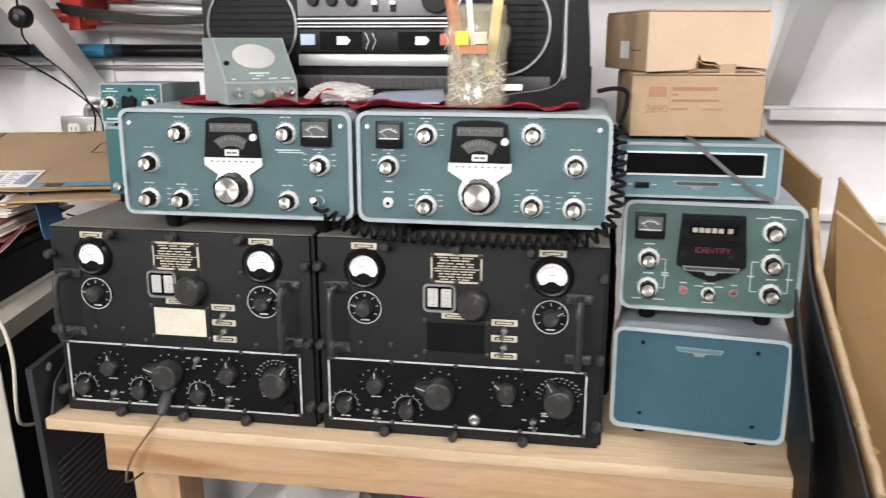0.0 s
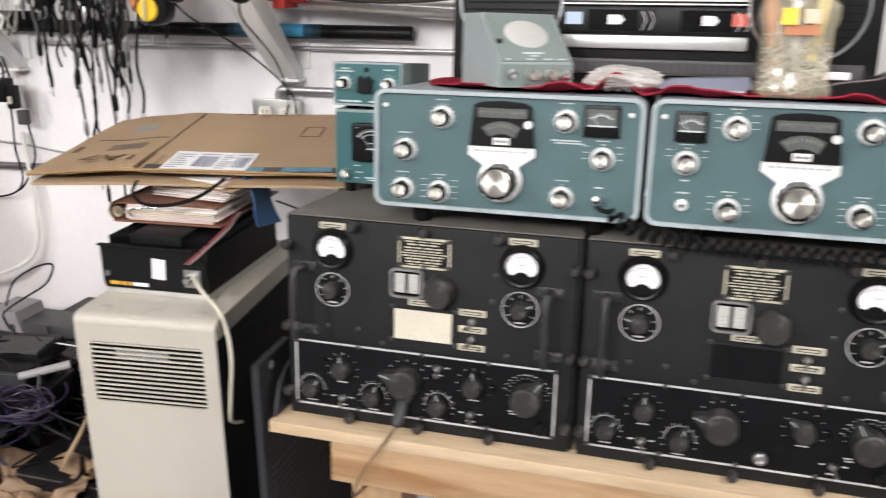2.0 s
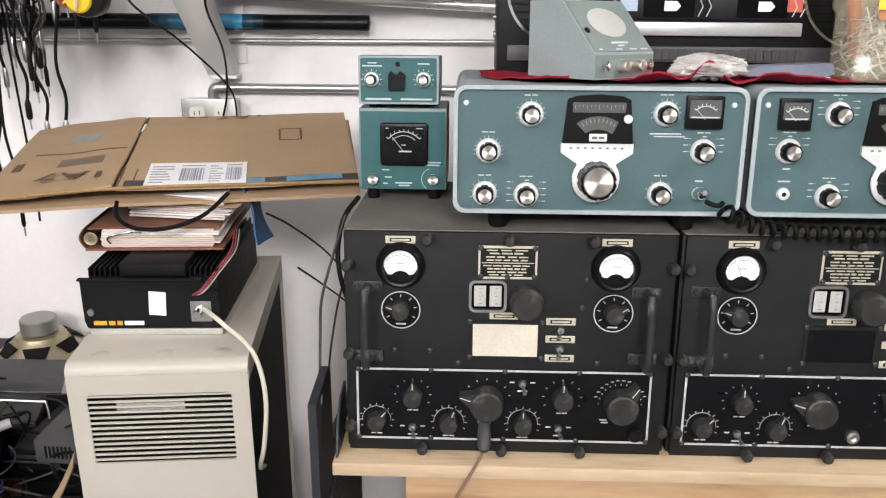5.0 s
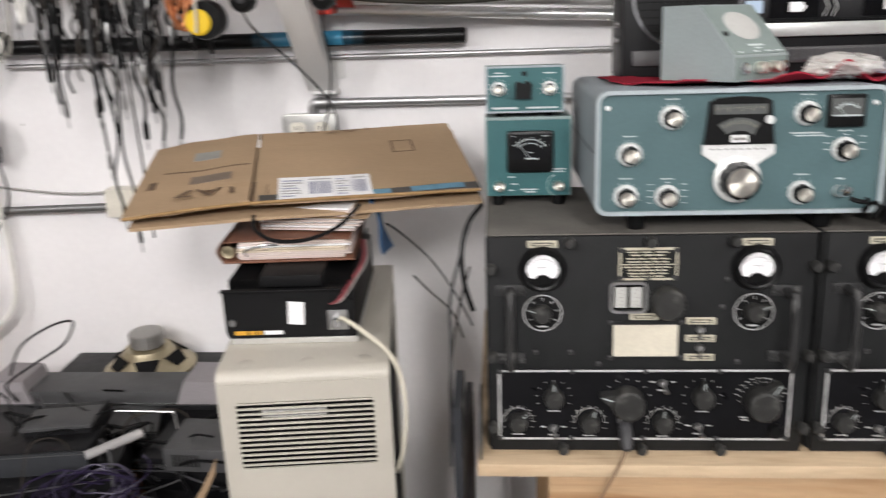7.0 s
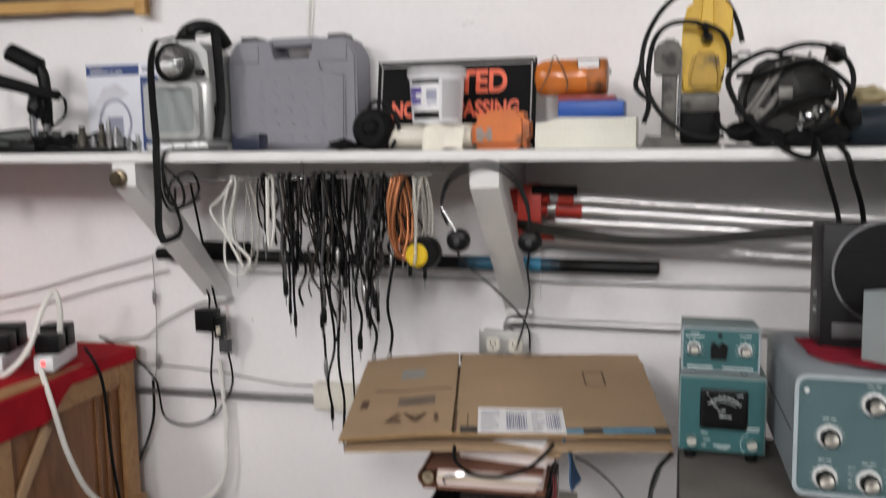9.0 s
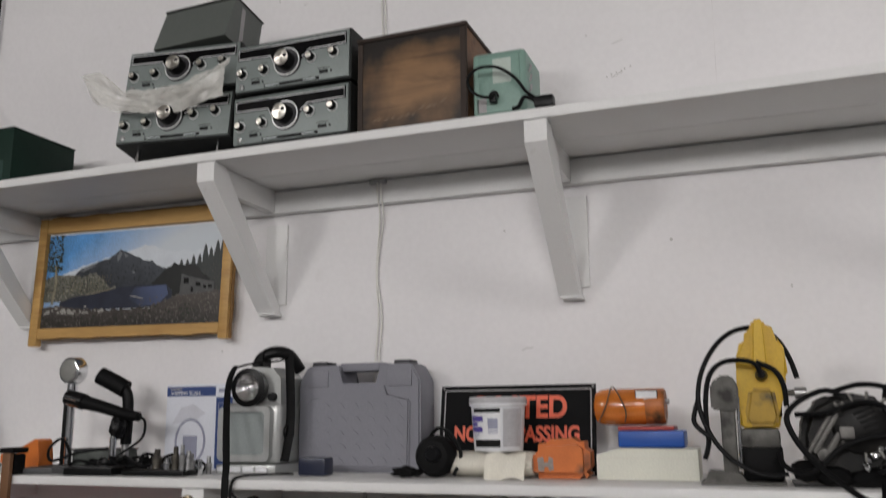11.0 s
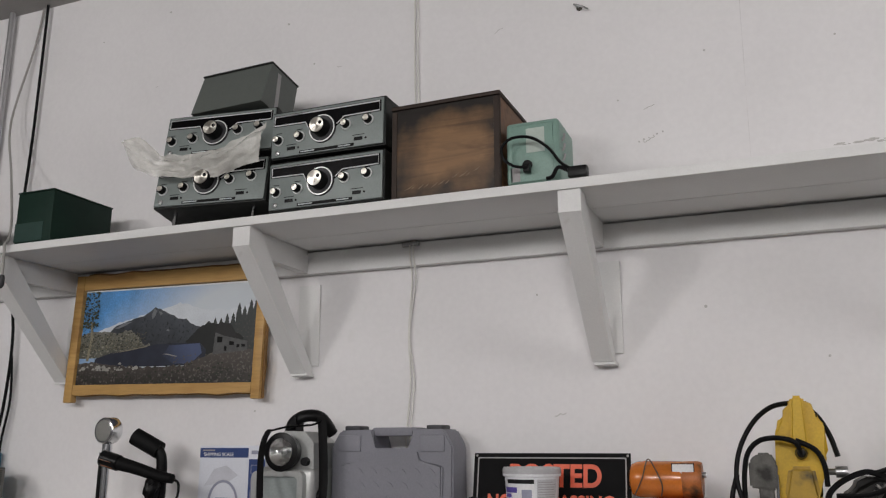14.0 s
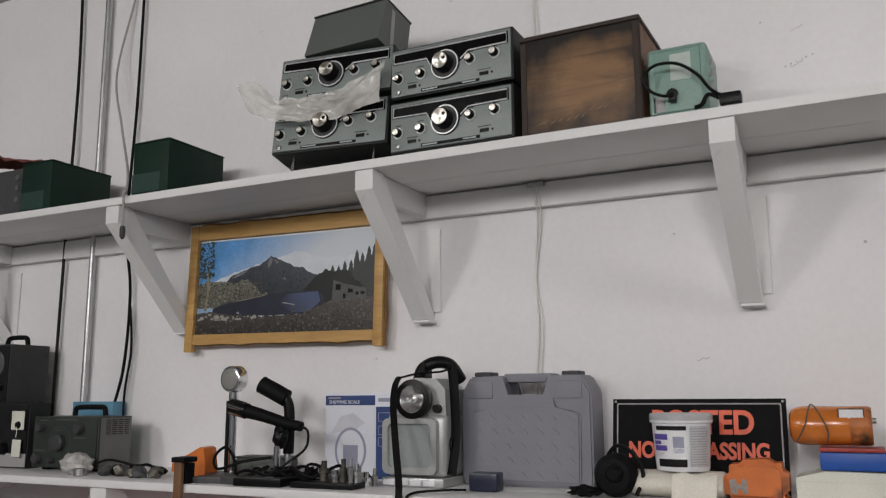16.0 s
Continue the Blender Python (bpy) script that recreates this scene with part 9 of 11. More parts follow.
def lantern():
    t = thing("lantern_television", pose(-1.655, 1.80, S), "silver portable television lantern with spotlight and black strap", "lantern")
    part("base", box(B(), -0.085, 0.088, -0.03, 0.13, 0.0, 0.022, 0.005), M_SILVERP, t)
    part("body", box(B(), -0.082, 0.085, -0.012, 0.13, 0.022, 0.175, 0.018, 3), M_SILVERP, t)
    bz = B()
    hoop(bz, rrect(-0.083, 0.068, 0.030, 0.165, 0.016), rrect(-0.068, 0.052, 0.046, 0.152, 0.012), -0.030, -0.006)
    part("screen_bezel", bz, M_SILVERP, t)
    part("screen", prism(B(), rrect(-0.069, 0.053, 0.045, 0.153, 0.012), -0.020, -0.014), M_SCREEN, t, "grey glass television screen")
    part("shoulder", prism(B(), [(-0.05, 0.170), (0.082, 0.170), (0.080, 0.235), (0.055, 0.262), (-0.005, 0.265), (-0.045, 0.225)], -0.002, 0.11), M_SILVERP, t)
    part("lamp_housing", lathe(B(), [(0, 0.03), (0.038, 0.03), (0.046, 0.0), (0.049, -0.018), (0.034, -0.021)], (0.002, -0.012, 0.212), "y", 32, caps=(True, False)), M_BAKE, t, "black lamp rim")
    part("reflector", lathe(B(), [(0.0, 0.004), (0.010, -0.002), (0.022, -0.009), (0.034, -0.020)], (0.002, -0.012, 0.212), "y", 32, caps=(True, False)), M_LENS, t, "faceted chrome reflector")
    part("lens_bead", lathe(B(), [(0, -0.012), (0.006, -0.010), (0.008, -0.002)], (0.002, -0.012, 0.212), "y", 14), M_CHROME, t)
    part("handle", tube(B(), [(-0.012, 0.03, 0.245), (-0.004, 0.035, 0.285), (0.028, 0.045, 0.304), (0.060, 0.070, 0.298), (0.078, 0.10, 0.258)], 0.0165, 12, 6, 0.8), M_BAKE, t, "black carrying handle")
    part("handle_fin", prism(B(), [(-0.012, 0.250), (0.012, 0.250), (0.012, 0.300), (0.002, 0.305)], 0.02, 0.06), M_BAKE, t)
    for k in range(4):
        part("key", box(B(), -0.078 + 0.037 * k, -0.046 + 0.037 * k, -0.0335, -0.028, 0.004, 0.018, 0.002), M_TUB, t)
    part("side_knob", lathe(B(), [(0, -0.01), (0.010, -0.01), (0.012, 0.004)], (0.060, -0.004, 0.188), "y", 16), M_DARKPL, t)
    part("tuning_wheel", cyl(B(), (0.082, 0.03, 0.10), 0.022, 0.010, "x", seg=20), M_BAKE, t)
    part("strap", tube(B(), [(-0.052, -0.02, 0.262), (0.0, 0.0, 0.275), (0.06, 0.02, 0.28), (0.082, 0.03, 0.29)], 0.0105, 8, 6, 0.25), M_RUB, t)
    part("strap", tube(B(), [(0.082, 0.03, 0.30), (0.094, 0.02, 0.24), (0.098, 0.02, 0.12), (0.095, 0.0, 0.03)], 0.013, 8, 6, 0.22), M_RUB, t)
    part("strap", tube(B(), [(-0.040, -0.020, 0.268), (-0.036, -0.048, 0.245), (-0.020, -0.085, 0.20), (0.014, -0.135, 0.12), (0.050, -0.182, 0.03), (0.059, -0.198, -0.005), (0.060, -0.200, -0.10), (0.058, -0.201, -0.165), (0.066, -0.202, -0.190), (0.075, -0.203, -0.195), (0.108, -0.203, -0.182), (0.118, -0.203, -0.160)], 0.0085, 8, 8, 0.16), M_RUB, t, "black woven shoulder strap hanging over the shelf")
    part("strap_end", tube(B(), [(0.118, -0.203, -0.160), (0.105, -0.202, -0.120), (0.080, -0.202, -0.060), (0.078, -0.200, -0.010), (0.090, -0.185, 0.006), (0.13, -0.13, 0.008), (0.18, -0.10, 0.008)], 0.0040, 8, 8, 0.3), M_RUB, t)
    part("strap_end", tube(B(), [(0.082, -0.203, -0.03), (0.120, -0.204, -0.065), (0.128, -0.204, -0.105), (0.105, -0.204, -0.120), (0.082, -0.203, -0.095), (0.076, -0.203, -0.05)], 0.0030, 7, 6), M_RUB, t)


lantern()


def tool_case():
    t = thing("tool_case", pose(-1.567, 1.878, S), "grey moulded plastic drill case standing upright", "case")
    W, H, D = 0.340, 0.272, 0.100
    b = B()
    pts = [(0.010, 0.0), (W - 0.010, 0.0), (W, 0.012), (W, H - 0.045), (W - 0.024, H - 0.004), (0.228, H - 0.004), (0.224, H - 0.056), (0.122, H - 0.056), (0.118, H - 0.004), (0.024, H - 0.006), (0.0, H - 0.045), (0.0, 0.012)]
    prism(b, pts, 0.0, D)
    bmesh.ops.bevel(b, geom=list(b.edges), offset=0.005, segments=2, affect="EDGES")
    part("shell", b, M_CASE, t)
    b = box(B(), 0.110, 0.236, 0.014, D - 0.014, H - 0.021, H + 0.001, 0.006)
    part("handle_bar", b, M_CASE, t)
    b = prism(B(), [(0.030, 0.010), (W - 0.030, 0.010), (W - 0.026, 0.180), (0.256, 0.184), (0.250, 0.200), (0.092, 0.200), (0.086, 0.184), (0.026, 0.180)], -0.006, 0.001)
    bmesh.ops.bevel(b, geom=list(b.edges), offset=0.005, segments=3, affect="EDGES")
    part("front_swell", b, M_CASE, t)
    part("handle_surround", prism(B(), [(0.094, 0.190), (0.252, 0.190), (0.246, 0.212), (0.100, 0.212)], -0.0085, 0.001), M_CASE, t)
    for x in (0.020, 0.252):
        b = box(B(), x, x + 0.066, -0.004, 0.002, 0.212, H - 0.018, 0.003)
        part("latch_boss", b, M_CASE, t)
        part("latch", box(B(), x + 0.012, x + 0.056, 0.010, D - 0.034, H - 0.008, H + 0.006, 0.004), M_CASEDK, t, "dark snap latch")
    me = shared("case_tread", lambda bm: prism(bm, [(-0.010, 0.0), (0.0, -0.0026), (0.010, 0.0), (0.0, 0.0026)], -0.0082, -0.0058), M_CASE)
    for i in range(7):
        for j in range(5):
            part("tread", me, None, t, at=Matrix.Translation((0.048 + i * 0.040 + 0.006 * (j % 2), 0, 0.030 + j * 0.034)) @ Matrix.Rotation(radians(42), 4, "Y"))


tool_case()
solo("blue_tin", box(B(), -0.035, 0.035, -0.025, 0.025, 0, 0.042, 0.005), mat("dark_blue_plastic", (0.012, 0.016, 0.038), 0.3), pose(-1.455, 1.77, S, 0, 0, 3), "small dark blue plastic box on the shelf", "box")
pf = thing("plug_fan", pose(-1.145, 1.76, S), "round black plug coupling with coiled cord", "coupling")
part("drum", lathe(B(), [(0, -0.02), (0.020, -0.022), (0.036, -0.018), (0.046, -0.004), (0.047, 0.02), (0.035, 0.04), (0, 0.04)], (0, 0, 0.047), "y", 28), M_RUB, pf)
part("boss", lathe(B(), [(0, -0.034), (0.012, -0.034), (0.018, -0.028), (0.020, -0.020)], (0.004, 0, 0.052), "y", 20), M_GLOSS, pf, "shiny raised boss")
part("cord", tube(B(), [(-0.03, 0.02, 0.07), (0.0, 0.015, 0.108), (0.035, 0.015, 0.095), (0.058, 0.015, 0.05), (0.045, 0.0, 0.006)], 0.0045, 8), M_CABLEB, pf)
part("tail", lump(B(), (-0.065, -0.01, 0.012), (0.035, 0.02, 0.012), 5.5, 0.4), M_RUB, pf)

rl_ = thing("cloth_roll", pose(-1.02, 1.80, S), "cream cloth roll with a loose end", "roll")
part("roll", lathe(B(), [(0, -0.106), (0.034, -0.105), (0.050, -0.100), (0.058, -0.090), (0.060, 0.0), (0.057, 0.090), (0.050, 0.098), (0, 0.100)], (0, 0.02, 0.0290), "x", 28, m=TURN["x"] @ Matrix.Diagonal((0.48, 1, 1, 1))), M_ROLL, rl_)
part("loose_end", sheet(B(), 10, 10, lambda u, v: (0.0 + 0.09 * u, -0.04 - 0.03 * v + 0.004 * math.sin(9 * u), 0.054 - 0.045 * v * v - 0.006 * v + 0.004 * math.sin(7 * u + 3 * v)), 0.002), M_ROLL, rl_)
tb = thing("plastic_tub", pose(-1.009, 1.815, S + 0.0580), "white plastic tub with purple and white label", "tub")
part("tub", lathe(B(), [(0, 0), (0.054, 0), (0.056, 0.003), (0.062, 0.100), (0.066, 0.101), (0.067, 0.110), (0.063, 0.112)], (0, 0, 0), "z", 36), M_TUB, tb)
part("lid", lathe(B(), [(0.0655, 0.106), (0.0672, 0.107), (0.0672, 0.117), (0.064, 0.121), (0.060, 0.118), (0.0, 0.117)], (0, 0, 0), "z", 36), mat("cloudy_lid_plastic", (0.46, 0.46, 0.47), 0.25, var=0.1, scale=30, coat=0.3), tb, "translucent lid")


def tub_wrap(a0, a1, z0, z1, lift):
    """A strip wrapped round the tapering tub wall between two angles."""
    b, n = B(), 10
    rad = lambda z: 0.0560 + 0.006 * (z - 0.003) / 0.097 + lift
    cols = [[b.verts.new((rad(z) * math.cos(a), rad(z) * math.sin(a), z)) for z in (z0, z1)] for a in (radians(a0 + (a1 - a0) * i / n) for i in range(n + 1))]
    for p, q in zip(cols, cols[1:]):
        b.faces.new((p[0], q[0], q[1], p[1]))
    return b


lb = part("label", tub_wrap(220, 291, 0.010, 0.095, 0.0006), M_PAPER, tb, "white wrapped label")
for z0, z1 in ((0.010, 0.026), (0.086, 0.095)):
    part("label_bar", tub_wrap(224, 290, z0, z1, 0.0010), M_INK, lb, "black label bar")
for a0, a1, z0, z1 in ((214, 252, 0.066, 0.078), (214, 236, 0.056, 0.064), (214, 250, 0.043, 0.054)):
    part("label_print", tub_wrap(a0, a1, z0, z1, 0.0011), M_TUBLABEL, lb, "purple printed line")
for k in range(4):
    part("label_print", tub_wrap(222, 244 - 3 * k, 0.0395 - 0.003 * k, 0.0405 - 0.003 * k, 0.0011), M_GREYPRINT, lb)
part("label_panel", tub_wrap(263, 285, 0.050, 0.073, 0.0011), M_GREYPRINT, lb, "grey printed square")
for k in range(5):
    part("label_print", tub_wrap(263, 285, 0.039 + 0.002 * k, 0.040 + 0.002 * k, 0.0011), M_GREYPRINT, lb)
lg = part("text_panel", tub_wrap(296, 345, 0.010, 0.095, 0.0006), mat("pale_grey_label", (0.50, 0.50, 0.52), 0.6, var=0.1, scale=60), tb, "grey panel of fine print")
for k in range(15):
    part("fine_print", tub_wrap(298, 343 - (k * 7) % 9, 0.014 + 0.0053 * k, 0.0158 + 0.0053 * k, 0.0009), M_LGREY, lg)

sg = thing("warning_sign", pose(-0.995, 1.893, S, -10, 0, -0.5), "black no-trespassing sign with orange letters leaning on the wall", "sign")
part("board", box(B(), -0.194, 0.194, 0.0, 0.0025, 0.0, 0.212, 0.0006, 1), M_SIGNBLK, sg)
s = B()
hoop(s, rrect(-0.184, 0.184, 0.010, 0.202, 0.003, 2), rrect(-0.181, 0.181, 0.013, 0.199, 0.003, 2), -0.0006, 0.0)
part("border_line", s, M_LGREY, sg)
FW = Matrix.Rotation(radians(90), 4, "X")
lettering("sign_word", "POSTED", 0.073, M_SIGNORG, sg, Matrix.Translation((0.012, -0.0004, 0.156)) @ FW @ Matrix.Diagonal((0.86, 1, 1, 1)), "orange capital letters", 0.0005, bold=0.0022)
lettering("sign_word", "NO TRESPASSING", 0.050, M_SIGNORG, sg, Matrix.Translation((0.000, -0.0004, 0.093)) @ FW @ Matrix.Diagonal((0.79, 1, 1, 1)), "orange capital letters", 0.0005, bold=0.0018)
for x in (-0.187, 0.187):
    for z in (0.006, 0.206):
        part("nail_hole", cyl(B(), (x, -0.0008, z), 0.003, 0.001, "y", seg=10), M_LGREY, sg)

cb2 = thing("cream_box", pose(-0.782, 1.79, S), "cream rectangular plastic box", "box")
part("body", prism(B(), [(0.0, 0.0), (0.212, 0.0), (0.212, 0.064), (0.055, 0.066), (0.0, 0.052)], 0.0, 0.11), M_CREAMBOX, cb2)
part("lid_line", box(B(), -0.0006, 0.2126, -0.0006, 0.1106, 0.044, 0.0452), M_IVORY, cb2)
bb = thing("blue_box", pose(-0.724, 1.80, S + 0.0665), "blue plastic index box with red lid", "box")
part("body", box(B(), -0.012, 0.128, 0.0, 0.09, 0.0, 0.036, 0.006), M_BLUEBOX, bb)
part("lid", box(B(), -0.012, 0.108, 0.002, 0.088, 0.0362, 0.045, 0.003), M_REDBOX, bb)
ol = thing("orange_lamp", pose(-0.708, 1.845, S + 0.112), "orange beacon lamp lying on its side with paper tag", "lamp")
part("dome", lathe(B(), [(0, -0.083), (0.022, -0.082), (0.033, -0.077), (0.038, -0.066), (0.040, -0.050), (0.0395, 0.030), (0.038, 0.034)], (0, 0, 0.0415), "x", 28, caps=(True, False)), M_ORANGECLR, ol)
part("base_cup", lathe(B(), [(0.0385, 0.032), (0.0395, 0.034), (0.0395, 0.066), (0.037, 0.073), (0, 0.073)], (0, 0, 0.0415), "x", 28), mat("grimy_orange_cup", (0.42, 0.13, 0.03), 0.45, var=0.35, scale=30, stain=(0.07, 0.04, 0.02), stain_at=0.56, stain_scale=24), ol, "grimy orange base cup")
tg = part("tag", box(B(), 0.012, 0.060, -0.0410, -0.0396, 0.036, 0.073), M_INK, ol, "white paper tag with black border", at=Matrix.Rotation(radians(-6), 4, "X"))
part("tag_face", box(B(), 0.014, 0.058, -0.0414, -0.0409, 0.038, 0.071), M_PAPER, tg)
part("stud", cyl(B(), (0.072, 0, 0.052), 0.006, 0.009, "x", seg=14), M_STEEL, ol)
part("cord", tube(B(), [(-0.068, -0.035, 0.010), (-0.050, -0.043, 0.045), (-0.038, -0.030, 0.085), (-0.020, -0.041, 0.062), (-0.008, -0.043, 0.030), (-0.012, -0.036, 0.008)], 0.0016, 5), M_CARDINK, ol)
o1 = thing("orange_case", pose(-0.925, 1.772, S), "orange plastic dispenser lying on the shelf", "case")
b = B()
prism(b, [(0.0, 0.0), (0.118, 0.0), (0.130, 0.012), (0.130, 0.072), (0.106, 0.088), (0.03, 0.084), (0.004, 0.064)], 0.0, 0.078)
bmesh.ops.bevel(b, geom=list(b.edges), offset=0.014, segments=4, affect="EDGES")
part("body", b, mat("grimy_orange_plastic", (0.56, 0.15, 0.03), 0.42, var=0.2, scale=16, stain=(0.16, 0.06, 0.025), stain_at=0.60, stain_scale=14), o1)
part("emblem", prism(B(), [(0.018, 0.018), (0.030, 0.016), (0.032, 0.026), (0.040, 0.026), (0.042, 0.017), (0.052, 0.020), (0.051, 0.044), (0.042, 0.048), (0.040, 0.036), (0.031, 0.036), (0.029, 0.048), (0.016, 0.044)], -0.0012, 0.003), mat("worn_grey_emblem", (0.26, 0.23, 0.21), 0.6, var=0.3, scale=60), o1, "worn grey emblem")


def grimy_motor(name, tint):
    return mat(name, tint, 0.5, 0.35, var=0.45, scale=30, bump=0.2, bscale=150, stain=(0.022, 0.020, 0.018), stain_at=0.52, stain_scale=22)


def jigsaw():
    t = thing("yellow_jigsaw", pose(-0.436, 1.75, S), "worn yellow electric jigsaw with black cord", "power tool")
    grime = grimy_motor("grimy_casting", (0.10, 0.097, 0.088))
    part("shoe", box(B(), -0.126, 0.032, -0.050, 0.045, 0.0, 0.006, 0.001), grime, t, "grimy metal shoe")
    part("shoe_bracket", prism(B(), [(-0.120, 0.006), (-0.040, 0.006), (-0.050, 0.022), (-0.110, 0.026)], -0.045, 0.02), grime, t)
    b = box(B(), -0.046, 0.030, -0.025, 0.040, 0.0065, 0.075, 0.008)
    part("gear_housing", b, M_RUB, t)
    b = box(B(), -0.047, 0.027, -0.034, 0.042, 0.070, 0.108, 0.010)
    part("lower_housing", b, grime, t, "dusty grey lower housing")
    b = B()
    prism(b, [(-0.047, 0.104), (0.023, 0.101), (0.033, 0.122), (0.036, 0.188), (0.051, 0.208), (0.047, 0.262), (0.043, 0.278), (0.020, 0.302), (0.016, 0.320), (-0.013, 0.320), (-0.018, 0.289), (-0.033, 0.283), (-0.042, 0.262), (-0.045, 0.239), (-0.048, 0.172)], -0.028, 0.042)
    bmesh.ops.bevel(b, geom=list(b.edges), offset=0.008, segments=3, affect="EDGES")
    part("body", b, M_YELLOW, t)
    b = B()
    prism(b, [(-0.011, 0.322), (0.014, 0.322), (0.017, 0.235), (0.010, 0.222), (-0.012, 0.222), (-0.017, 0.240)], -0.048, -0.020)
    bmesh.ops.bevel(b, geom=list(b.edges), offset=0.006, segments=3, affect="EDGES")
    part("handle_ridge", b, M_YELLOW, t)
    b = B()
    prism(b, [(-0.024, 0.186), (0.022, 0.186), (0.030, 0.128), (0.022, 0.112), (-0.030, 0.112), (-0.036, 0.130)], -0.046, -0.020)
    bmesh.ops.bevel(b, geom=list(b.edges), offset=0.008, segments=3, affect="EDGES")
    part("front_bulge", b, mat("grimy_yellow", (0.40, 0.25, 0.03), 0.5, var=0.3, scale=25, stain=(0.10, 0.075, 0.03), stain_at=0.52, stain_scale=20), t, "grimy yellow motor bulge")
    part("cord_boot", lathe(B(), [(0, -0.064), (0.008, -0.062), (0.011, -0.045), (0.012, -0.03)], (0.001, 0, 0.211), "y", 14), M_BAKE, t)
    part("guide_post", box(B(), -0.082, -0.054, -0.038, -0.010, 0.006, 0.160, 0.004), grime, t, "grey metal guide post")
    b = prism(B(), [(-0.098, 0.145), (-0.048, 0.140), (-0.044, 0.190), (-0.056, 0.212), (-0.082, 0.212), (-0.086, 0.200), (-0.098, 0.196)], -0.046, -0.004)
    bmesh.ops.bevel(b, geom=list(b.edges), offset=0.004, segments=2, affect="EDGES")
    part("guide_head", b, grime, t)
    part("guide_rod", tube(B(), [(-0.049, -0.036, 0.03), (-0.046, -0.036, 0.17)], 0.0032, 8, smooth=False), M_CHROME, t)
    part("adjuster", cyl(B(), (0.060, -0.01, 0.176), 0.011, 0.022, "x", seg=14), M_STEEL, t)
    part("adjuster_stem", cyl(B(), (0.030, -0.01, 0.176), 0.006, 0.032, "x", seg=12), grime, t)
    for pts in ([(0.001, -0.058, 0.208), (-0.008, -0.068, 0.231), (-0.037, -0.066, 0.240), (-0.072, -0.058, 0.236), (-0.096, -0.055, 0.213), (-0.106, -0.055, 0.172), (-0.108, -0.056, 0.122), (-0.106, -0.058, 0.081), (-0.115, -0.058, 0.050)],
                [(-0.010, 0.0, 0.310), (-0.047, -0.01, 0.302), (-0.081, -0.03, 0.274), (-0.108, -0.045, 0.229), (-0.120, -0.055, 0.183), (-0.118, -0.06, 0.142), (-0.101, -0.062, 0.096), (-0.072, -0.064, 0.056), (-0.033, -0.066, 0.030), (0.006, -0.066, 0.020), (0.035, -0.064, 0.024)],
                [(-0.120, -0.05, 0.17), (-0.132, -0.055, 0.126), (-0.120, -0.06, 0.106), (-0.101, -0.062, 0.092)],
                [(0.020, 0.0, 0.300), (0.040, 0.0, 0.279), (0.057, -0.005, 0.243), (0.067, -0.01, 0.205)],
                [(-0.008, -0.062, 0.236), (0.026, -0.06, 0.218), (0.040, -0.055, 0.188), (0.042, -0.05, 0.15)]):
        part("cord", tube(B(), pts, 0.0050, 8), M_CABLEB, t)


jigsaw()


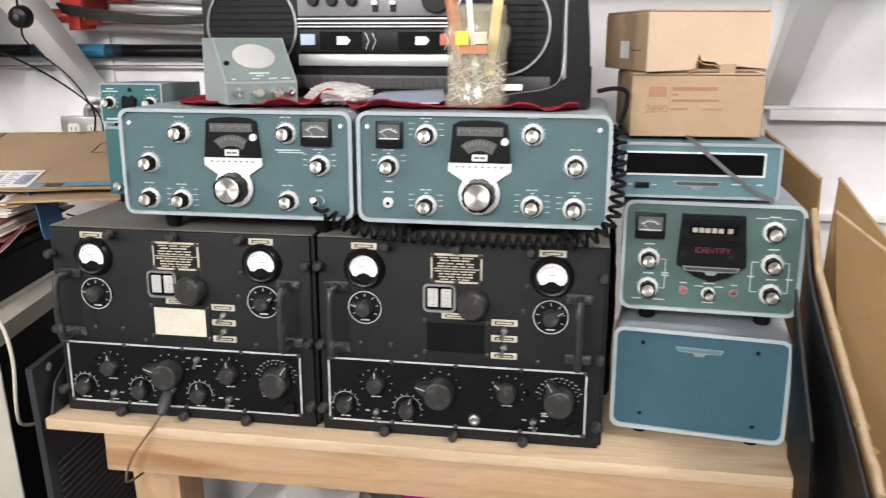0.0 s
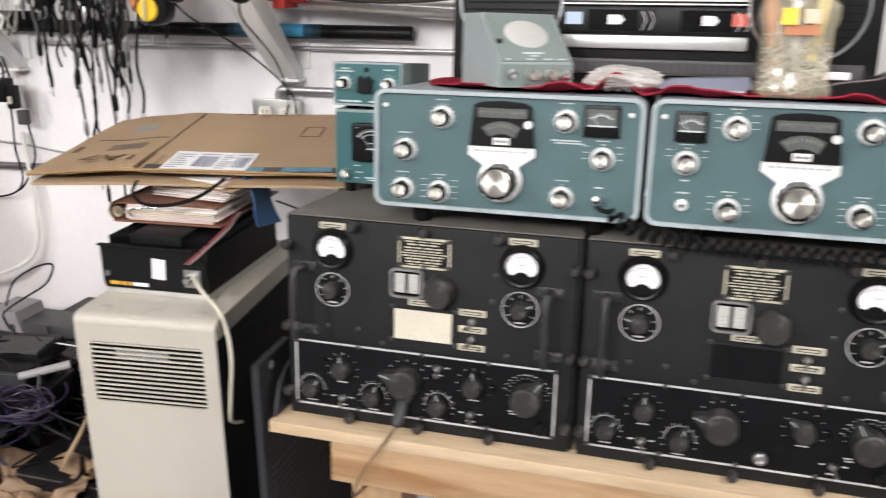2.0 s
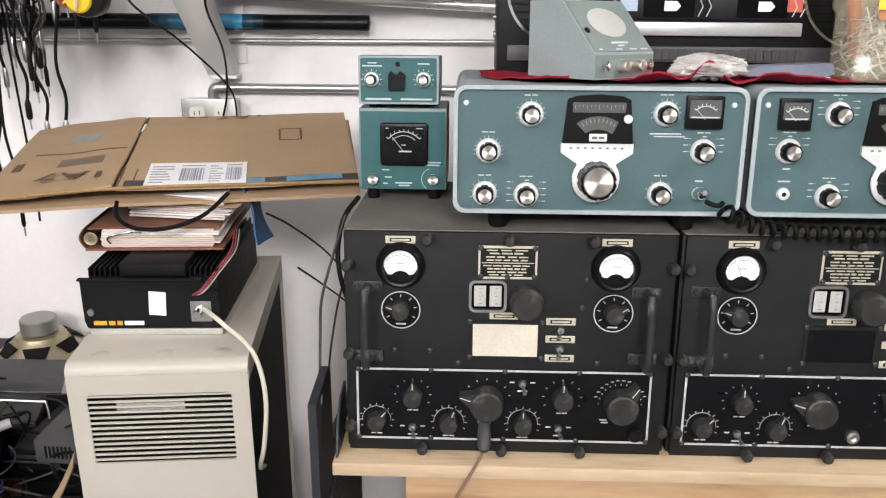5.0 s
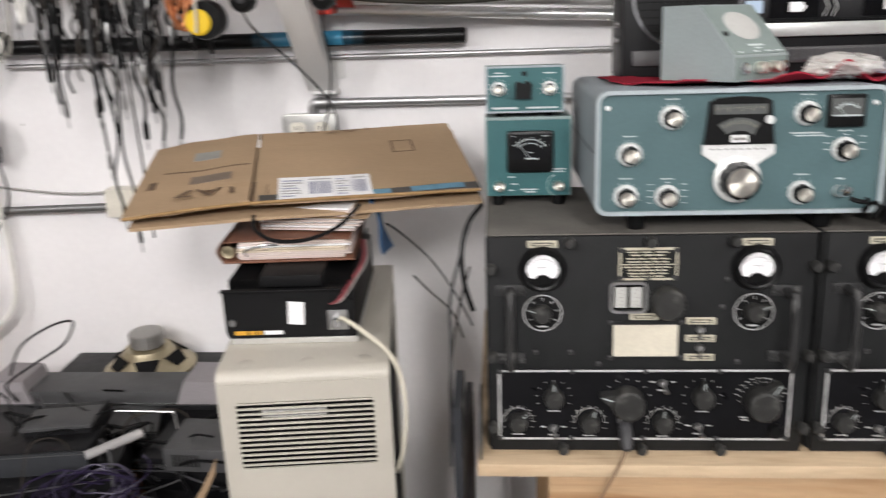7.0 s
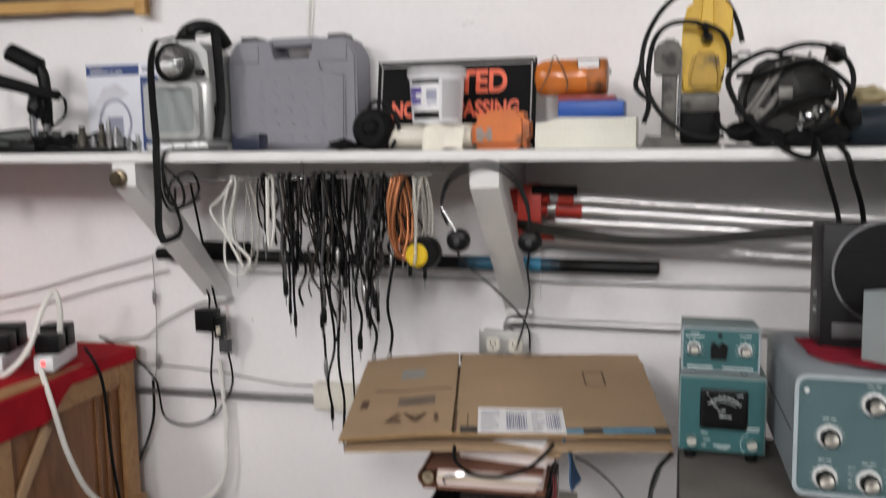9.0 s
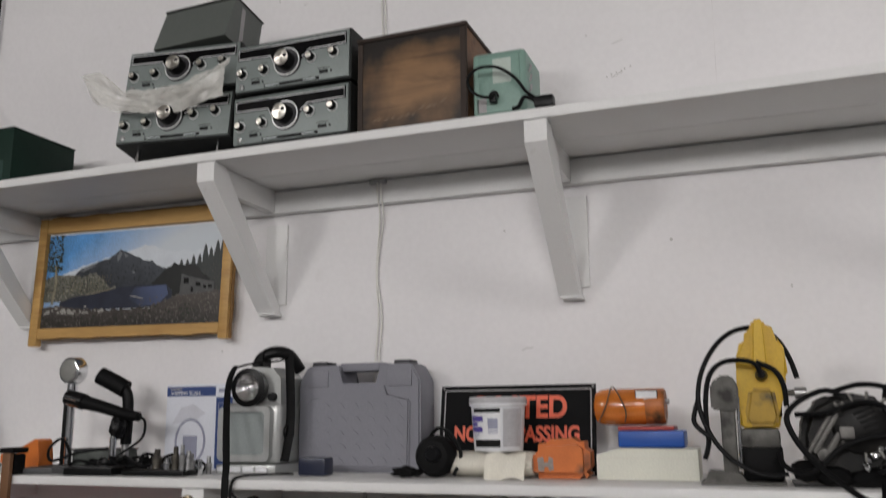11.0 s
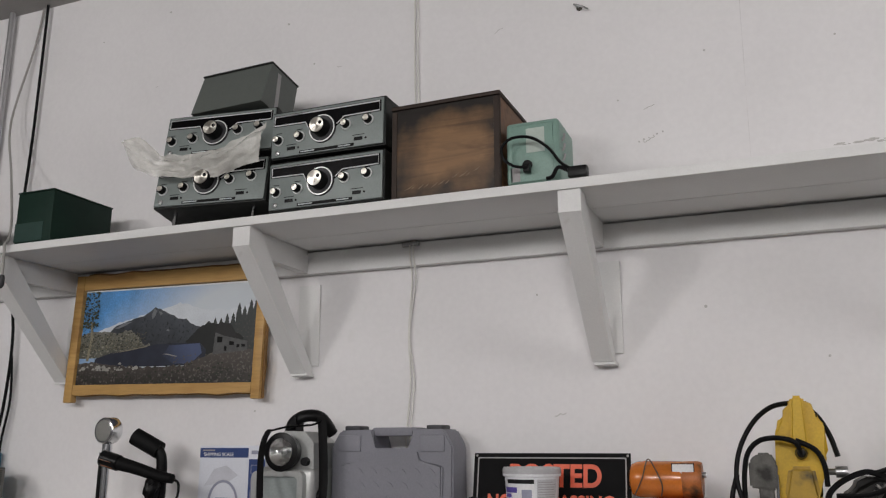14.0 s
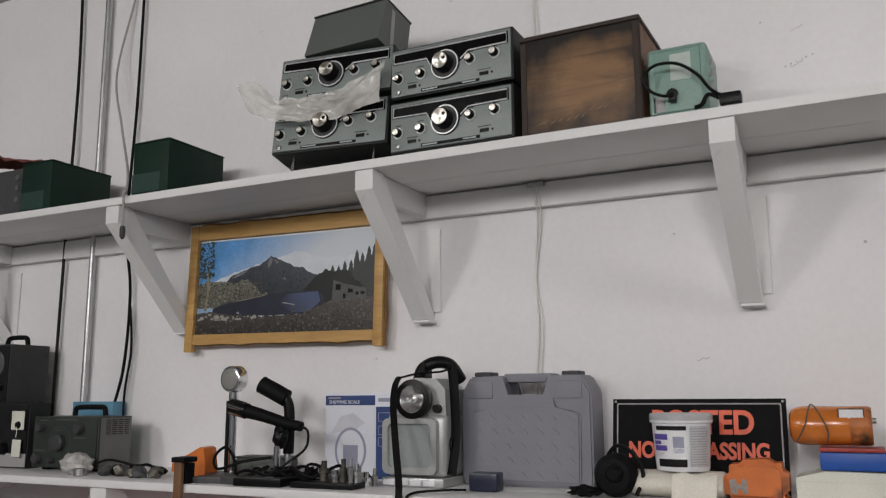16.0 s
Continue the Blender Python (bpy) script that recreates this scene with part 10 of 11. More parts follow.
def circular_saw():
    t = thing("circular_saw", pose(-0.262, 1.77, S), "grimy circular saw wrapped in its black cord", "power tool")
    metal = grimy_motor("grimy_saw_metal", (0.0085, 0.0082, 0.0078))
    b = B()
    prism(b, [(-0.115, 0.10), (-0.095, 0.152), (-0.050, 0.176), (0.0, 0.172), (0.038, 0.162), (0.060, 0.128), (0.060, 0.072), (0.028, 0.026), (-0.032, 0.012), (-0.084, 0.016), (-0.114, 0.054)], -0.085, 0.03)
    bmesh.ops.bevel(b, geom=list(b.edges), offset=0.016, segments=3, affect="EDGES")
    part("housing", b, metal, t)
    part("motor_cap", lathe(B(), [(0, -0.108), (0.036, -0.106), (0.050, -0.096), (0.056, -0.075)], (-0.004, 0, 0.112), "y", 28), metal, t)
    for k in range(6):
        part("vent_slot", box(B(), -0.019 + 0.001 * k, 0.019 - 0.002 * k, -0.1105, -0.104, -0.0026, 0.0026, 0.001), M_INK, t, at=Matrix.Translation((-0.003 + 0.004 * k, 0, 0.142 - 0.0085 * k)) @ Matrix.Rotation(radians(-24), 4, "Y"))
    bright = grimy_motor("scraped_casting", (0.15, 0.145, 0.135))
    for x, z, w in ((-0.062, 0.110, 0.0045), (-0.042, 0.104, 0.0055), (-0.080, 0.098, 0.0038), (-0.022, 0.112, 0.003)):
        part("strut", box(B(), -w, w, -0.100, -0.078, -0.055, 0.055, 0.003), bright, t, at=Matrix.Translation((x, 0, z)) @ Matrix.Rotation(radians(32), 4, "Y"))
    part("pivot", lathe(B(), [(0, -0.106), (0.012, -0.104), (0.014, -0.08)], (-0.075, 0, 0.060), "y", 16), bright, t)
    part("clamp_plate", box(B(), -0.046, -0.020, -0.108, -0.084, 0.090, 0.112, 0.004), bright, t)
    # made-up black lumps that darken the space round the saw's base
    for k, (x, z, w, d, h) in enumerate(((-0.105, 0.030, 0.030, 0.030, 0.022), (-0.060, 0.022, 0.036, 0.030, 0.020), (-0.005, 0.018, 0.040, 0.030, 0.018), (0.055, 0.026, 0.034, 0.030, 0.024), (0.085, 0.060, 0.022, 0.028, 0.030))):
        part("dark_filler_lump", lump(B(), (x, -0.070, z), (w, d, h), 11.0 + k, 0.4, 2), M_RUB, t)
    for k in range(9):
        part("rim_tooth", box(B(), -0.0025, 0.0025, -0.106, -0.094, -0.008, 0.008, 0.001), bright, t, at=Matrix.Translation((-0.004 + 0.056 * math.cos(0.5 * k - 1.6), 0, 0.112 + 0.056 * math.sin(0.5 * k - 1.6))) @ Matrix.Rotation(radians(90) - (0.5 * k - 1.6), 4, "Y"))
    part("shoe", box(B(), -0.13, 0.10, -0.08, 0.05, 0.0, 0.005, 0.001), metal, t)
    part("rear_knob", lump(B(), (0.056, -0.06, 0.172), (0.020, 0.018, 0.020), 3.3, 0.25), metal, t)
    rr = random.Random(6)
    for k in range(7):
        part("bright_scrape", lump(B(), (-0.010 + 0.0065 * k + rr.uniform(-0.004, 0.004), -0.100, 0.036 + 0.006 * k + rr.uniform(-0.008, 0.008)), (0.006, 0.004, 0.007), 9.0 + k, 0.5, 1), M_CHROME, t)
    for r_, pts in ((0.0054, [(0.014, -0.150, 0.014), (0.008, -0.176, -0.014), (-0.019, -0.178, -0.012), (-0.058, -0.15, 0.016), (-0.106, -0.125, 0.063), (-0.132, -0.115, 0.110), (-0.132, -0.11, 0.138), (-0.106, -0.105, 0.162), (-0.067, -0.10, 0.178), (-0.040, -0.10, 0.172)]),
                    (0.0050, [(-0.119, -0.10, 0.134), (-0.067, -0.118, 0.138), (-0.014, -0.120, 0.155), (0.020, -0.115, 0.153), (0.055, -0.11, 0.129), (0.077, -0.10, 0.106), (0.072, -0.09, 0.078)]),
                    (0.0050, [(-0.049, -0.10, 0.176), (-0.006, -0.10, 0.188), (0.038, -0.095, 0.183), (0.068, -0.09, 0.162), (0.083, -0.085, 0.134), (0.083, -0.085, 0.106), (0.072, -0.09, 0.082)]),
                    (0.0052, [(-0.153, -0.08, 0.063), (-0.145, -0.10, 0.040), (-0.114, -0.115, 0.028), (-0.084, -0.120, 0.040), (-0.049, -0.122, 0.073), (-0.006, -0.124, 0.092), (0.038, -0.12, 0.099), (0.059, -0.11, 0.110)]),
                    (0.0048, [(0.029, -0.115, 0.143), (0.055, -0.118, 0.110), (0.059, -0.12, 0.073), (0.038, -0.125, 0.045), (0.01, -0.13, 0.03)]),
                    (0.0046, [(0.016, -0.155, 0.017), (0.024, -0.182, -0.02), (0.038, -0.17, -0.06), (0.06, -0.14, -0.12), (0.07, -0.12, -0.17)]),
                    (0.0046, [(0.046, -0.13, 0.017), (0.063, -0.182, -0.012), (0.076, -0.175, -0.05), (0.10, -0.14, -0.11), (0.11, -0.12, -0.17)])):
        part("cord_turn", tube(B(), pts, r_, 8), M_CABLEB, t)


circular_saw()
td = thing("teal_drill", pose(-0.12, 1.76, S), "dark teal cordless tool with yellow button", "power tool")
part("body", lathe(B(), [(0, -0.06), (0.03, -0.06), (0.040, -0.05), (0.040, 0.06), (0.03, 0.09), (0, 0.09)], (0, 0, 0.041), "x", 24), M_TEALTOOL, td)
part("rear_cap", lathe(B(), [(0, 0.09), (0.024, 0.09), (0.022, 0.11), (0, 0.112)], (0, 0, 0.041), "x", 20), M_BAKE, td)
part("yellow_button", box(B(), 0.035, 0.075, -0.05, -0.03, 0.045, 0.075, 0.004), mat("yellow_button", (0.72, 0.48, 0.02), 0.4), td, "yellow trigger")
solo("straw_coil", lump(B(), (-0.125, 1.84, S + 0.10), (0.035, 0.03, 0.022), 4.4, 0.3), mat("straw_rope", (0.30, 0.25, 0.14), 0.8), Matrix.Identity(4), "coil of straw-coloured rope behind the tools", "rope")
solo("low_carton", box(B(), -0.20, -0.06, 1.80, 1.92, S, S + 0.075, 0.003), M_CARDDK, Matrix.Identity(4), "low brown carton behind the tools", "box")

# far end of the middle shelf
gi = thing("signal_generator", pose(-3.018, 1.765, S), "dark green bench signal generator with dials and handle", "instrument")
part("case", box(B(), 0, 0.288, 0.004, 0.132, 0.008, 0.164, 0.004), mat("olive_green_case", (0.034, 0.041, 0.036), 0.5, var=0.15), gi)
part("grey_side", box(B(), 0.2881, 0.2905, 0.010, 0.128, 0.012, 0.160, 0.001), mat("grey_vent_side", (0.13, 0.13, 0.12), 0.5, var=0.15), gi, "grey pierced side")
part("front_panel", box(B(), 0.005, 0.283, 0.0, 0.004, 0.012, 0.162, 0.001), mat("dark_green_panel", (0.026, 0.033, 0.029), 0.45, var=0.2), gi)
for x, z, r_ in ((0.125, 0.085, 0.026), (0.215, 0.128, 0.017), (0.045, 0.130, 0.014), (0.035, 0.035, 0.016), (0.10, 0.03, 0.008), (0.16, 0.03, 0.008)):
    part("knob", lathe(B(), [(0, -0.020), (r_ * 0.8, -0.020), (r_, -0.015), (r_, 0)], (x, 0, z), "y", 20), M_GREYRUB, gi)
s = B()
arc_ticks(s, 0.125, 0.085, 0.035, 0.041, -40, 220, 22, 0.0, 0.0006)
arc_line(s, 0.125, 0.085, 0.048, -40, 220, 0.0, 0.0005)
bars(s, [(0.03, 0.07, 0.152, 0.002), (0.10, 0.20, 0.154, 0.0025), (0.19, 0.24, 0.10, 0.002), (0.02, 0.06, 0.06, 0.002), (0.20, 0.26, 0.03, 0.002)], 0.0)
tagged(part("panel_lettering", s, mat("faded_panel_print", (0.11, 0.125, 0.115), 0.6), gi), kind="stuff")
part("handle", tube(B(), [(0.115, 0.06, 0.166), (0.120, 0.06, 0.188), (0.150, 0.06, 0.192), (0.225, 0.06, 0.192), (0.245, 0.06, 0.188), (0.25, 0.06, 0.166)], 0.008, 10, 4), M_RUB, gi)
s = B()
for i in range(8):
    for j in range(4):
        box(s, 0.2895, 0.2912, 0.028 + j * 0.024, 0.046 + j * 0.024, 0.11 + i * 0.006, 0.1125 + i * 0.006)
part("side_vent", s, M_INK, gi)
for x in (0.03, 0.25):
    part("foot", box(B(), x, x + 0.02, 0.02, 0.15, 0.0, 0.008), M_RUB, gi)
solo("blue_carton", box(B(), -3.06, -2.87, 1.945, 2.0, S, S + 0.208, 0.003), mat("light_blue_carton", (0.11, 0.27, 0.38), 0.5, var=0.15), Matrix.Identity(4), "light blue carton behind the signal generator", "box")
dk = thing("test_set", pose(-3.36, 1.775, S), "dark metal radio test set with cream meter plates", "instrument")
part("case", box(B(), 0, 0.170, 0.052, 0.19, 0.0, 0.205, 0.004), M_HKCAB, dk)
part("meter_case", box(B(), 0.0, 0.305, 0.004, 0.050, 0.0, 0.205, 0.004), M_HKCAB, dk)
part("front_panel", box(B(), 0.006, 0.300, 0.0, 0.004, 0.006, 0.20, 0.001), M_BLACK, dk)
part("base_strip", box(B(), 0.0, 0.305, -0.003, 0.0, 0.004, 0.046, 0.001), M_LGREY, dk, "pale grey lower strip")
pl = part("cream_plate", box(B(), 0.225, 0.296, -0.003, 0, 0.118, 0.184, 0.002), M_CREAMBOX, dk, "cream meter plate")
part("plate_frame", hoop(B(), rrect(0.223, 0.298, 0.116, 0.186, 0.004, 2), rrect(0.228, 0.293, 0.121, 0.181, 0.003, 2), -0.006, 0.0), M_BLACK, pl)
part("meter_boss", lathe(B(), [(0, -0.010), (0.010, -0.009), (0.012, -0.003)], (0.262, 0, 0.136), "y", 18), M_BAKE, pl)
part("hanging_tag", box(B(), 0.250, 0.290, -0.014, -0.012, 0.046, 0.100, 0.002), M_CREAMBOX, dk, "cream card tag", at=Matrix.Rotation(radians(2), 4, "Y"))
part("tag_string", tube(B(), [(0.266, -0.013, 0.098), (0.267, -0.011, 0.115), (0.262, -0.010, 0.130)], 0.0012, 5), M_CREAMBOX, dk)
for x, z in ((0.20, 0.06), (0.12, 0.14)):
    part("knob", lathe(B(), [(0, -0.018), (0.016, -0.018), (0.02, -0.004), (0.02, 0)], (x, 0, z), "y", 20), M_BAKE, dk)
os_ = thing("oscilloscope", pose(-3.36, 1.79, S + 0.2055), "small dark oscilloscope with round green tube and top handle", "instrument")
part("case", box(B(), 0, 0.168, 0.004, 0.155, 0.0, 0.195, 0.004), mat("dark_grey_wrinkle_paint", (0.034, 0.034, 0.034), 0.6, var=0.15, scale=20, bump=0.2, bscale=500), os_)
part("front_panel", box(B(), 0.004, 0.164, 0.0, 0.004, 0.004, 0.19, 0.001), M_BLACK, os_)
part("tube_face", lathe(B(), [(0, -0.003), (0.040, -0.002), (0.045, 0)], (0.10, 0, 0.13), "y", 28), M_DIALFILM, os_)
for x in (0.06, 0.10, 0.14):
    part("knob", lathe(B(), [(0, -0.012), (0.009, -0.012), (0.011, 0)], (x, 0, 0.05), "y", 14), M_BAKE, os_)
part("handle", tube(B(), [(0.045, 0.08, 0.195), (0.05, 0.08, 0.215), (0.065, 0.08, 0.222), (0.130, 0.08, 0.222), (0.145, 0.08, 0.215), (0.15, 0.08, 0.195)], 0.008, 8, 4), M_RUB, os_)
solo("plastic_bag", lump(B(), (-2.735, 1.70, S + 0.030), (0.050, 0.04, 0.032), 6.1, 0.22, 4), mat("cloudy_bag_plastic", (0.42, 0.41, 0.39), 0.2, var=0.4, scale=45, spec=0.8, bump=0.6, bscale=60), Matrix.Identity(4), "clear plastic bag of small parts on the shelf", "bag", sharp=70)
solo("valve_fitting", cyl(B(), (-2.685, 1.67, S), 0.018, 0.022, "z", seg=18, bev=0.002), M_STEEL, Matrix.Identity(4), "round steel valve cap beside the bag", "fitting")
rm = random.Random(3)
for k in range(9):
    solo("small_part", lump(B(), (-2.62 + 0.024 * k, 1.72 + rm.uniform(-0.03, 0.03), S + 0.014), (0.022, 0.02, 0.016), k * 2.1, 0.5, 2), (M_MIDPL, M_RUB, M_TOOLDIRT)[k % 3], Matrix.Identity(4), "small dirty brown or black part in a heap", "part", "small parts")
wall_lead([(-2.68, 1.72, S + 0.03), (-2.60, 1.70, S + 0.045), (-2.52, 1.72, S + 0.03), (-2.45, 1.70, S + 0.035), (-2.40, 1.70, S + 0.012)], 0.004, M_CABLEB, "black lead lying on the shelf")
oc = thing("orange_horn", pose(-2.325, 1.75, S), "orange plastic wedge on the shelf", "wedge")
part("body", prism(B(), [(-0.03, 0.0), (0.052, 0.0), (0.056, 0.03), (0.048, 0.082), (0.038, 0.086), (-0.022, 0.058)], -0.025, 0.025), M_ORANGE, oc)
cp = thing("bar_clamp", pose(-2.245, 1.625, S), "brown bar clamp with black jaw gripping the shelf edge", "clamp")
part("bar", box(B(), -0.013, 0.013, -0.030, -0.018, -0.11, 0.056, 0.003), mat("brown_clamp_bar", (0.17, 0.085, 0.04), 0.5, var=0.2), cp)
part("jaw", box(B(), -0.022, 0.022, -0.032, 0.02, 0.054, 0.068, 0.004), M_RUB, cp)
part("pad", box(B(), -0.014, 0.014, -0.014, 0.02, 0.0, 0.052, 0.004), M_RUB, cp)
part("red_tip", box(B(), -0.030, -0.018, -0.02, 0.01, 0.03, 0.052, 0.002), M_ORANGE, cp)

# ---- picture on the wall ----
pc = thing("framed_picture", pose(-2.220, WALL_Y - 0.030, 1.990, -1, 0.8, 0), "mountain lake picture in a live-edge yellow wood frame", "picture")


def slab(x0, x1, z0, z1, wavy, seed, n=26):
    """A frame slat whose outer edge keeps the tree's wavy outline."""
    top = [(x0 + (x1 - x0) * i / n, z1 + (0.006 * noise.noise(Vector((i * 0.35, seed, 0))) if wavy == "top" else 0)) for i in range(n + 1)]
    low = [(x0 + (x1 - x0) * i / n, z0 + (0.006 * noise.noise(Vector((i * 0.35, seed, 4))) if wavy == "low" else 0)) for i in range(n + 1)]
    return prism(B(), top + low[::-1], -0.020, 0.0)


part("top_rail", slab(-0.335, 0.335, 0.352, 0.398, "top", 1.0), M_FRAMEWOOD, pc)
part("bottom_rail", slab(-0.335, 0.335, 0.014, 0.045, "low", 2.0), M_FRAMEWOOD, pc)
part("side_rail", box(B(), -0.368, -0.336, -0.022, 0.002, -0.010, 0.400, 0.003), M_FRAMEWOOD, pc)
part("side_rail", box(B(), 0.336, 0.366, -0.022, 0.002, -0.002, 0.398, 0.003), M_FRAMEWOOD, pc)
part("bark_edge", tube(B(), [(-0.33 + 0.66 * i / 22, -0.008, 0.402 + 0.006 * noise.noise(Vector((i * 0.41, 1.0, 0)))) for i in range(23)], 0.004, 6, 2), M_BARK, pc)
part("bark_edge", tube(B(), [(-0.33 + 0.66 * i / 22, -0.006, 0.014 + 0.005 * noise.noise(Vector((i * 0.41, 2.0, 4)))) for i in range(23)], 0.004, 6, 2), M_BARK, pc)
part("bark_edge", tube(B(), [(0.368 + 0.005 * noise.noise(Vector((i * 0.5, 9.0, 4))), -0.006, 0.0 + 0.39 * i / 12) for i in range(13)], 0.006, 6, 2), M_BARK, pc)
pic = part("painting", box(B(), -0.336, 0.336, -0.006, 0.0, 0.045, 0.350), P_SKY, pc, "printed mountain and lake landscape")
rp = random.Random(14)


def layer(name, pts, material, d):
    return part(name, prism(B(), pts, -0.0062 - d * 0.0004, -0.0058 - (d - 1) * 0.0004), material, pic)


def ridge(keys, low, jitter, seed, n=4):
    top = []
    for (xa, za), (xb, zb) in zip(keys, keys[1:]):
        for i in range(n):
            f = i / n
            top.append((xa + (xb - xa) * f, za + (zb - za) * f + jitter * noise.noise(Vector(((xa + (xb - xa) * f) * 60, seed, 0)))))
    top.append(keys[-1])
    return [(keys[0][0], low)] + top + [(keys[-1][0], low)]


def uv(points):
    return [(-0.336 + 0.672 * u, 0.045 + 0.305 * v) for u, v in points]


def dabs(name, region, count, size, material, d, seed):
    """Brush dabs scattered over a box (u0, u1, v0, v1) of the print, denser towards its foot."""
    rd = random.Random(seed)
    b = B()
    u0, u1, v0, v1 = region
    for k in range(count):
        (x, z), r, a = uv([(rd.uniform(u0, u1), v0 + (v1 - v0) * rd.random() ** 1.4)])[0], size * rd.uniform(0.4, 1.0), rd.uniform(0, 6.28)
        pts = [(max(-0.335, min(0.335, x + r * rd.uniform(0.5, 1.0) * math.cos(a + q * 1.257))), max(0.046, min(0.349, z + r * 0.7 * rd.uniform(0.5, 1.0) * math.sin(a + q * 1.257)))) for q in range(5)]
        y = -0.0062 - d * 0.0004 - 0.00001 * (k % 30)
        b.faces.new([b.verts.new((px, y, pz)) for px, pz in pts])
    return tagged(part(name, b, material, pic), kind="stuff")


layer("mat_line", uv([(0, 0.985), (1, 0.985), (1, 1.0), (0, 1.0)]), M_PAPER, 2)
layer("cloud_bank", ridge(uv([(0.10, 0.56), (0.22, 0.64), (0.34, 0.70), (0.50, 0.78), (0.58, 0.82), (0.70, 0.74), (0.86, 0.72), (1.0, 0.80)]), 0.13, 0.010, 8.0, 6), mat("printed_cloud", (0.62, 0.66, 0.70), 0.4, var=0.12, scale=14), 2)
layer("mountain", ridge(uv([(0.15, 0.50), (0.20, 0.60), (0.28, 0.66), (0.36, 0.70), (0.40, 0.74), (0.43, 0.79), (0.46, 0.76), (0.535, 0.69), (0.575, 0.655), (0.61, 0.645), (0.66, 0.58), (0.72, 0.54)]), 0.13, 0.006, 2.0, 6), P_MOUNT, 3)
for pts in ([(0.425, 0.775), (0.44, 0.75), (0.432, 0.70), (0.418, 0.66), (0.412, 0.71)], [(0.45, 0.745), (0.475, 0.72), (0.462, 0.70)], [(0.20, 0.585), (0.26, 0.64), (0.30, 0.65), (0.27, 0.615), (0.22, 0.58)], [(0.50, 0.54), (0.515, 0.555), (0.522, 0.53)]):
    layer("pale_scree", uv(pts), mat("printed_scree", (0.17, 0.18, 0.19), 0.4, var=0.3, scale=80) if "printed_scree" not in bpy.data.materials else bpy.data.materials["printed_scree"], 4)
firs = uv([(0.66, 0.40)])
u = 0.665
while u < 0.99:
    top = 0.56 + 0.30 * max(0.0, (u - 0.70) / 0.30) ** 0.8 + rp.uniform(-0.06, 0.03)
    firs += uv([(u, top - 0.10), (u + 0.006, top - 0.055), (u + 0.004, top - 0.05), (u + 0.010, top - 0.015), (u + 0.013, top), (u + 0.017, top - 0.02), (u + 0.024, top - 0.06), (u + 0.021, top - 0.065), (u + 0.026, top - 0.10)])
    u += rp.uniform(0.027, 0.034)
firs += uv([(1.0, 0.74), (1.0, 0.25), (0.66, 0.25)])
layer("conifer_band", firs, P_FIRS, 4)
layer("dark_grove", ridge(uv([(0.62, 0.42), (0.69, 0.56), (0.74, 0.60), (0.80, 0.58), (0.88, 0.50), (0.93, 0.44)]), 0.12, 0.008, 5.0, 6), mat("printed_grove", (0.012, 0.014, 0.013), 0.4, var=0.3, scale=60), 5)
layer("scrub", ridge(uv([(0.0, 0.52), (0.07, 0.56), (0.15, 0.55), (0.23, 0.53), (0.30, 0.56), (0.34, 0.50), (0.37, 0.42), (0.42, 0.395)]), 0.13, 0.010, 3.0, 6), P_SCRUB, 5)
dark_leaf, tan_leaf = mat("printed_dark_leaf", (0.022, 0.026, 0.018), 0.4, var=0.4, scale=90), mat("printed_tan_leaf", (0.24, 0.215, 0.15), 0.4, var=0.4, scale=90)
dabs("dark_leaves", (0.0, 0.37, 0.36, 0.54), 200, 0.0055, dark_leaf, 6, 1)
dabs("scrub_leaves", (0.0, 0.39, 0.37, 0.53), 340, 0.0042, mat("printed_scrub_leaf", (0.105, 0.098, 0.066), 0.4, var=0.4, scale=90), 7, 9)
dabs("tan_leaves", (0.0, 0.36, 0.36, 0.50), 120, 0.0038, tan_leaf, 7, 2)
layer("tree_trunk", uv([(0.045, 0.25), (0.06, 0.25), (0.075, 0.50), (0.06, 0.66), (0.052, 0.66), (0.06, 0.48)]), tan_leaf, 7)
dabs("tree_leaves", (0.0, 0.095, 0.60, 0.985), 150, 0.0075, mat("printed_tree_leaf", (0.055, 0.068, 0.045), 0.4, var=0.5, scale=90), 6, 3)
dabs("tree_gaps", (0.0, 0.10, 0.56, 0.95), 60, 0.0050, dark_leaf, 7, 4)
layer("lake", ridge(uv([(0.10, 0.27), (0.20, 0.33), (0.36, 0.375), (0.46, 0.40), (0.60, 0.405), (0.70, 0.40), (0.735, 0.33)]), 0.10, 0.0, 1.0), mat("printed_dark_lake", (0.020, 0.024, 0.040), 0.4, var=0.4, scale=24), 7)
layer("lake_light", uv([(0.53, 0.385), (0.70, 0.395), (0.715, 0.30), (0.66, 0.20), (0.56, 0.20), (0.50, 0.28)]), P_LAKE, 8)
layer("lake_gleam", uv([(0.50, 0.300), (0.525, 0.302), (0.58, 0.275), (0.575, 0.268)]), M_STONE, 9)
layer("lake_gleam", uv([(0.20, 0.325), (0.36, 0.375), (0.42, 0.392), (0.40, 0.380), (0.30, 0.345)]), tan_leaf, 9)
layer("shore", ridge(uv([(0.0, 0.22), (0.08, 0.24), (0.20, 0.20), (0.34, 0.18), (0.50, 0.17), (0.62, 0.18), (0.68, 0.23), (0.78, 0.30), (0.90, 0.32), (1.0, 0.32)]), 0.046, 0.009, 6.0, 6), P_SHORE, 10)
layer("hut_wall", uv([(0.775, 0.28), (0.782, 0.50), (0.83, 0.46), (0.955, 0.40), (0.955, 0.31)]), mat("painted_hut", (0.085, 0.086, 0.085), 0.4, var=0.3, scale=60), 11)
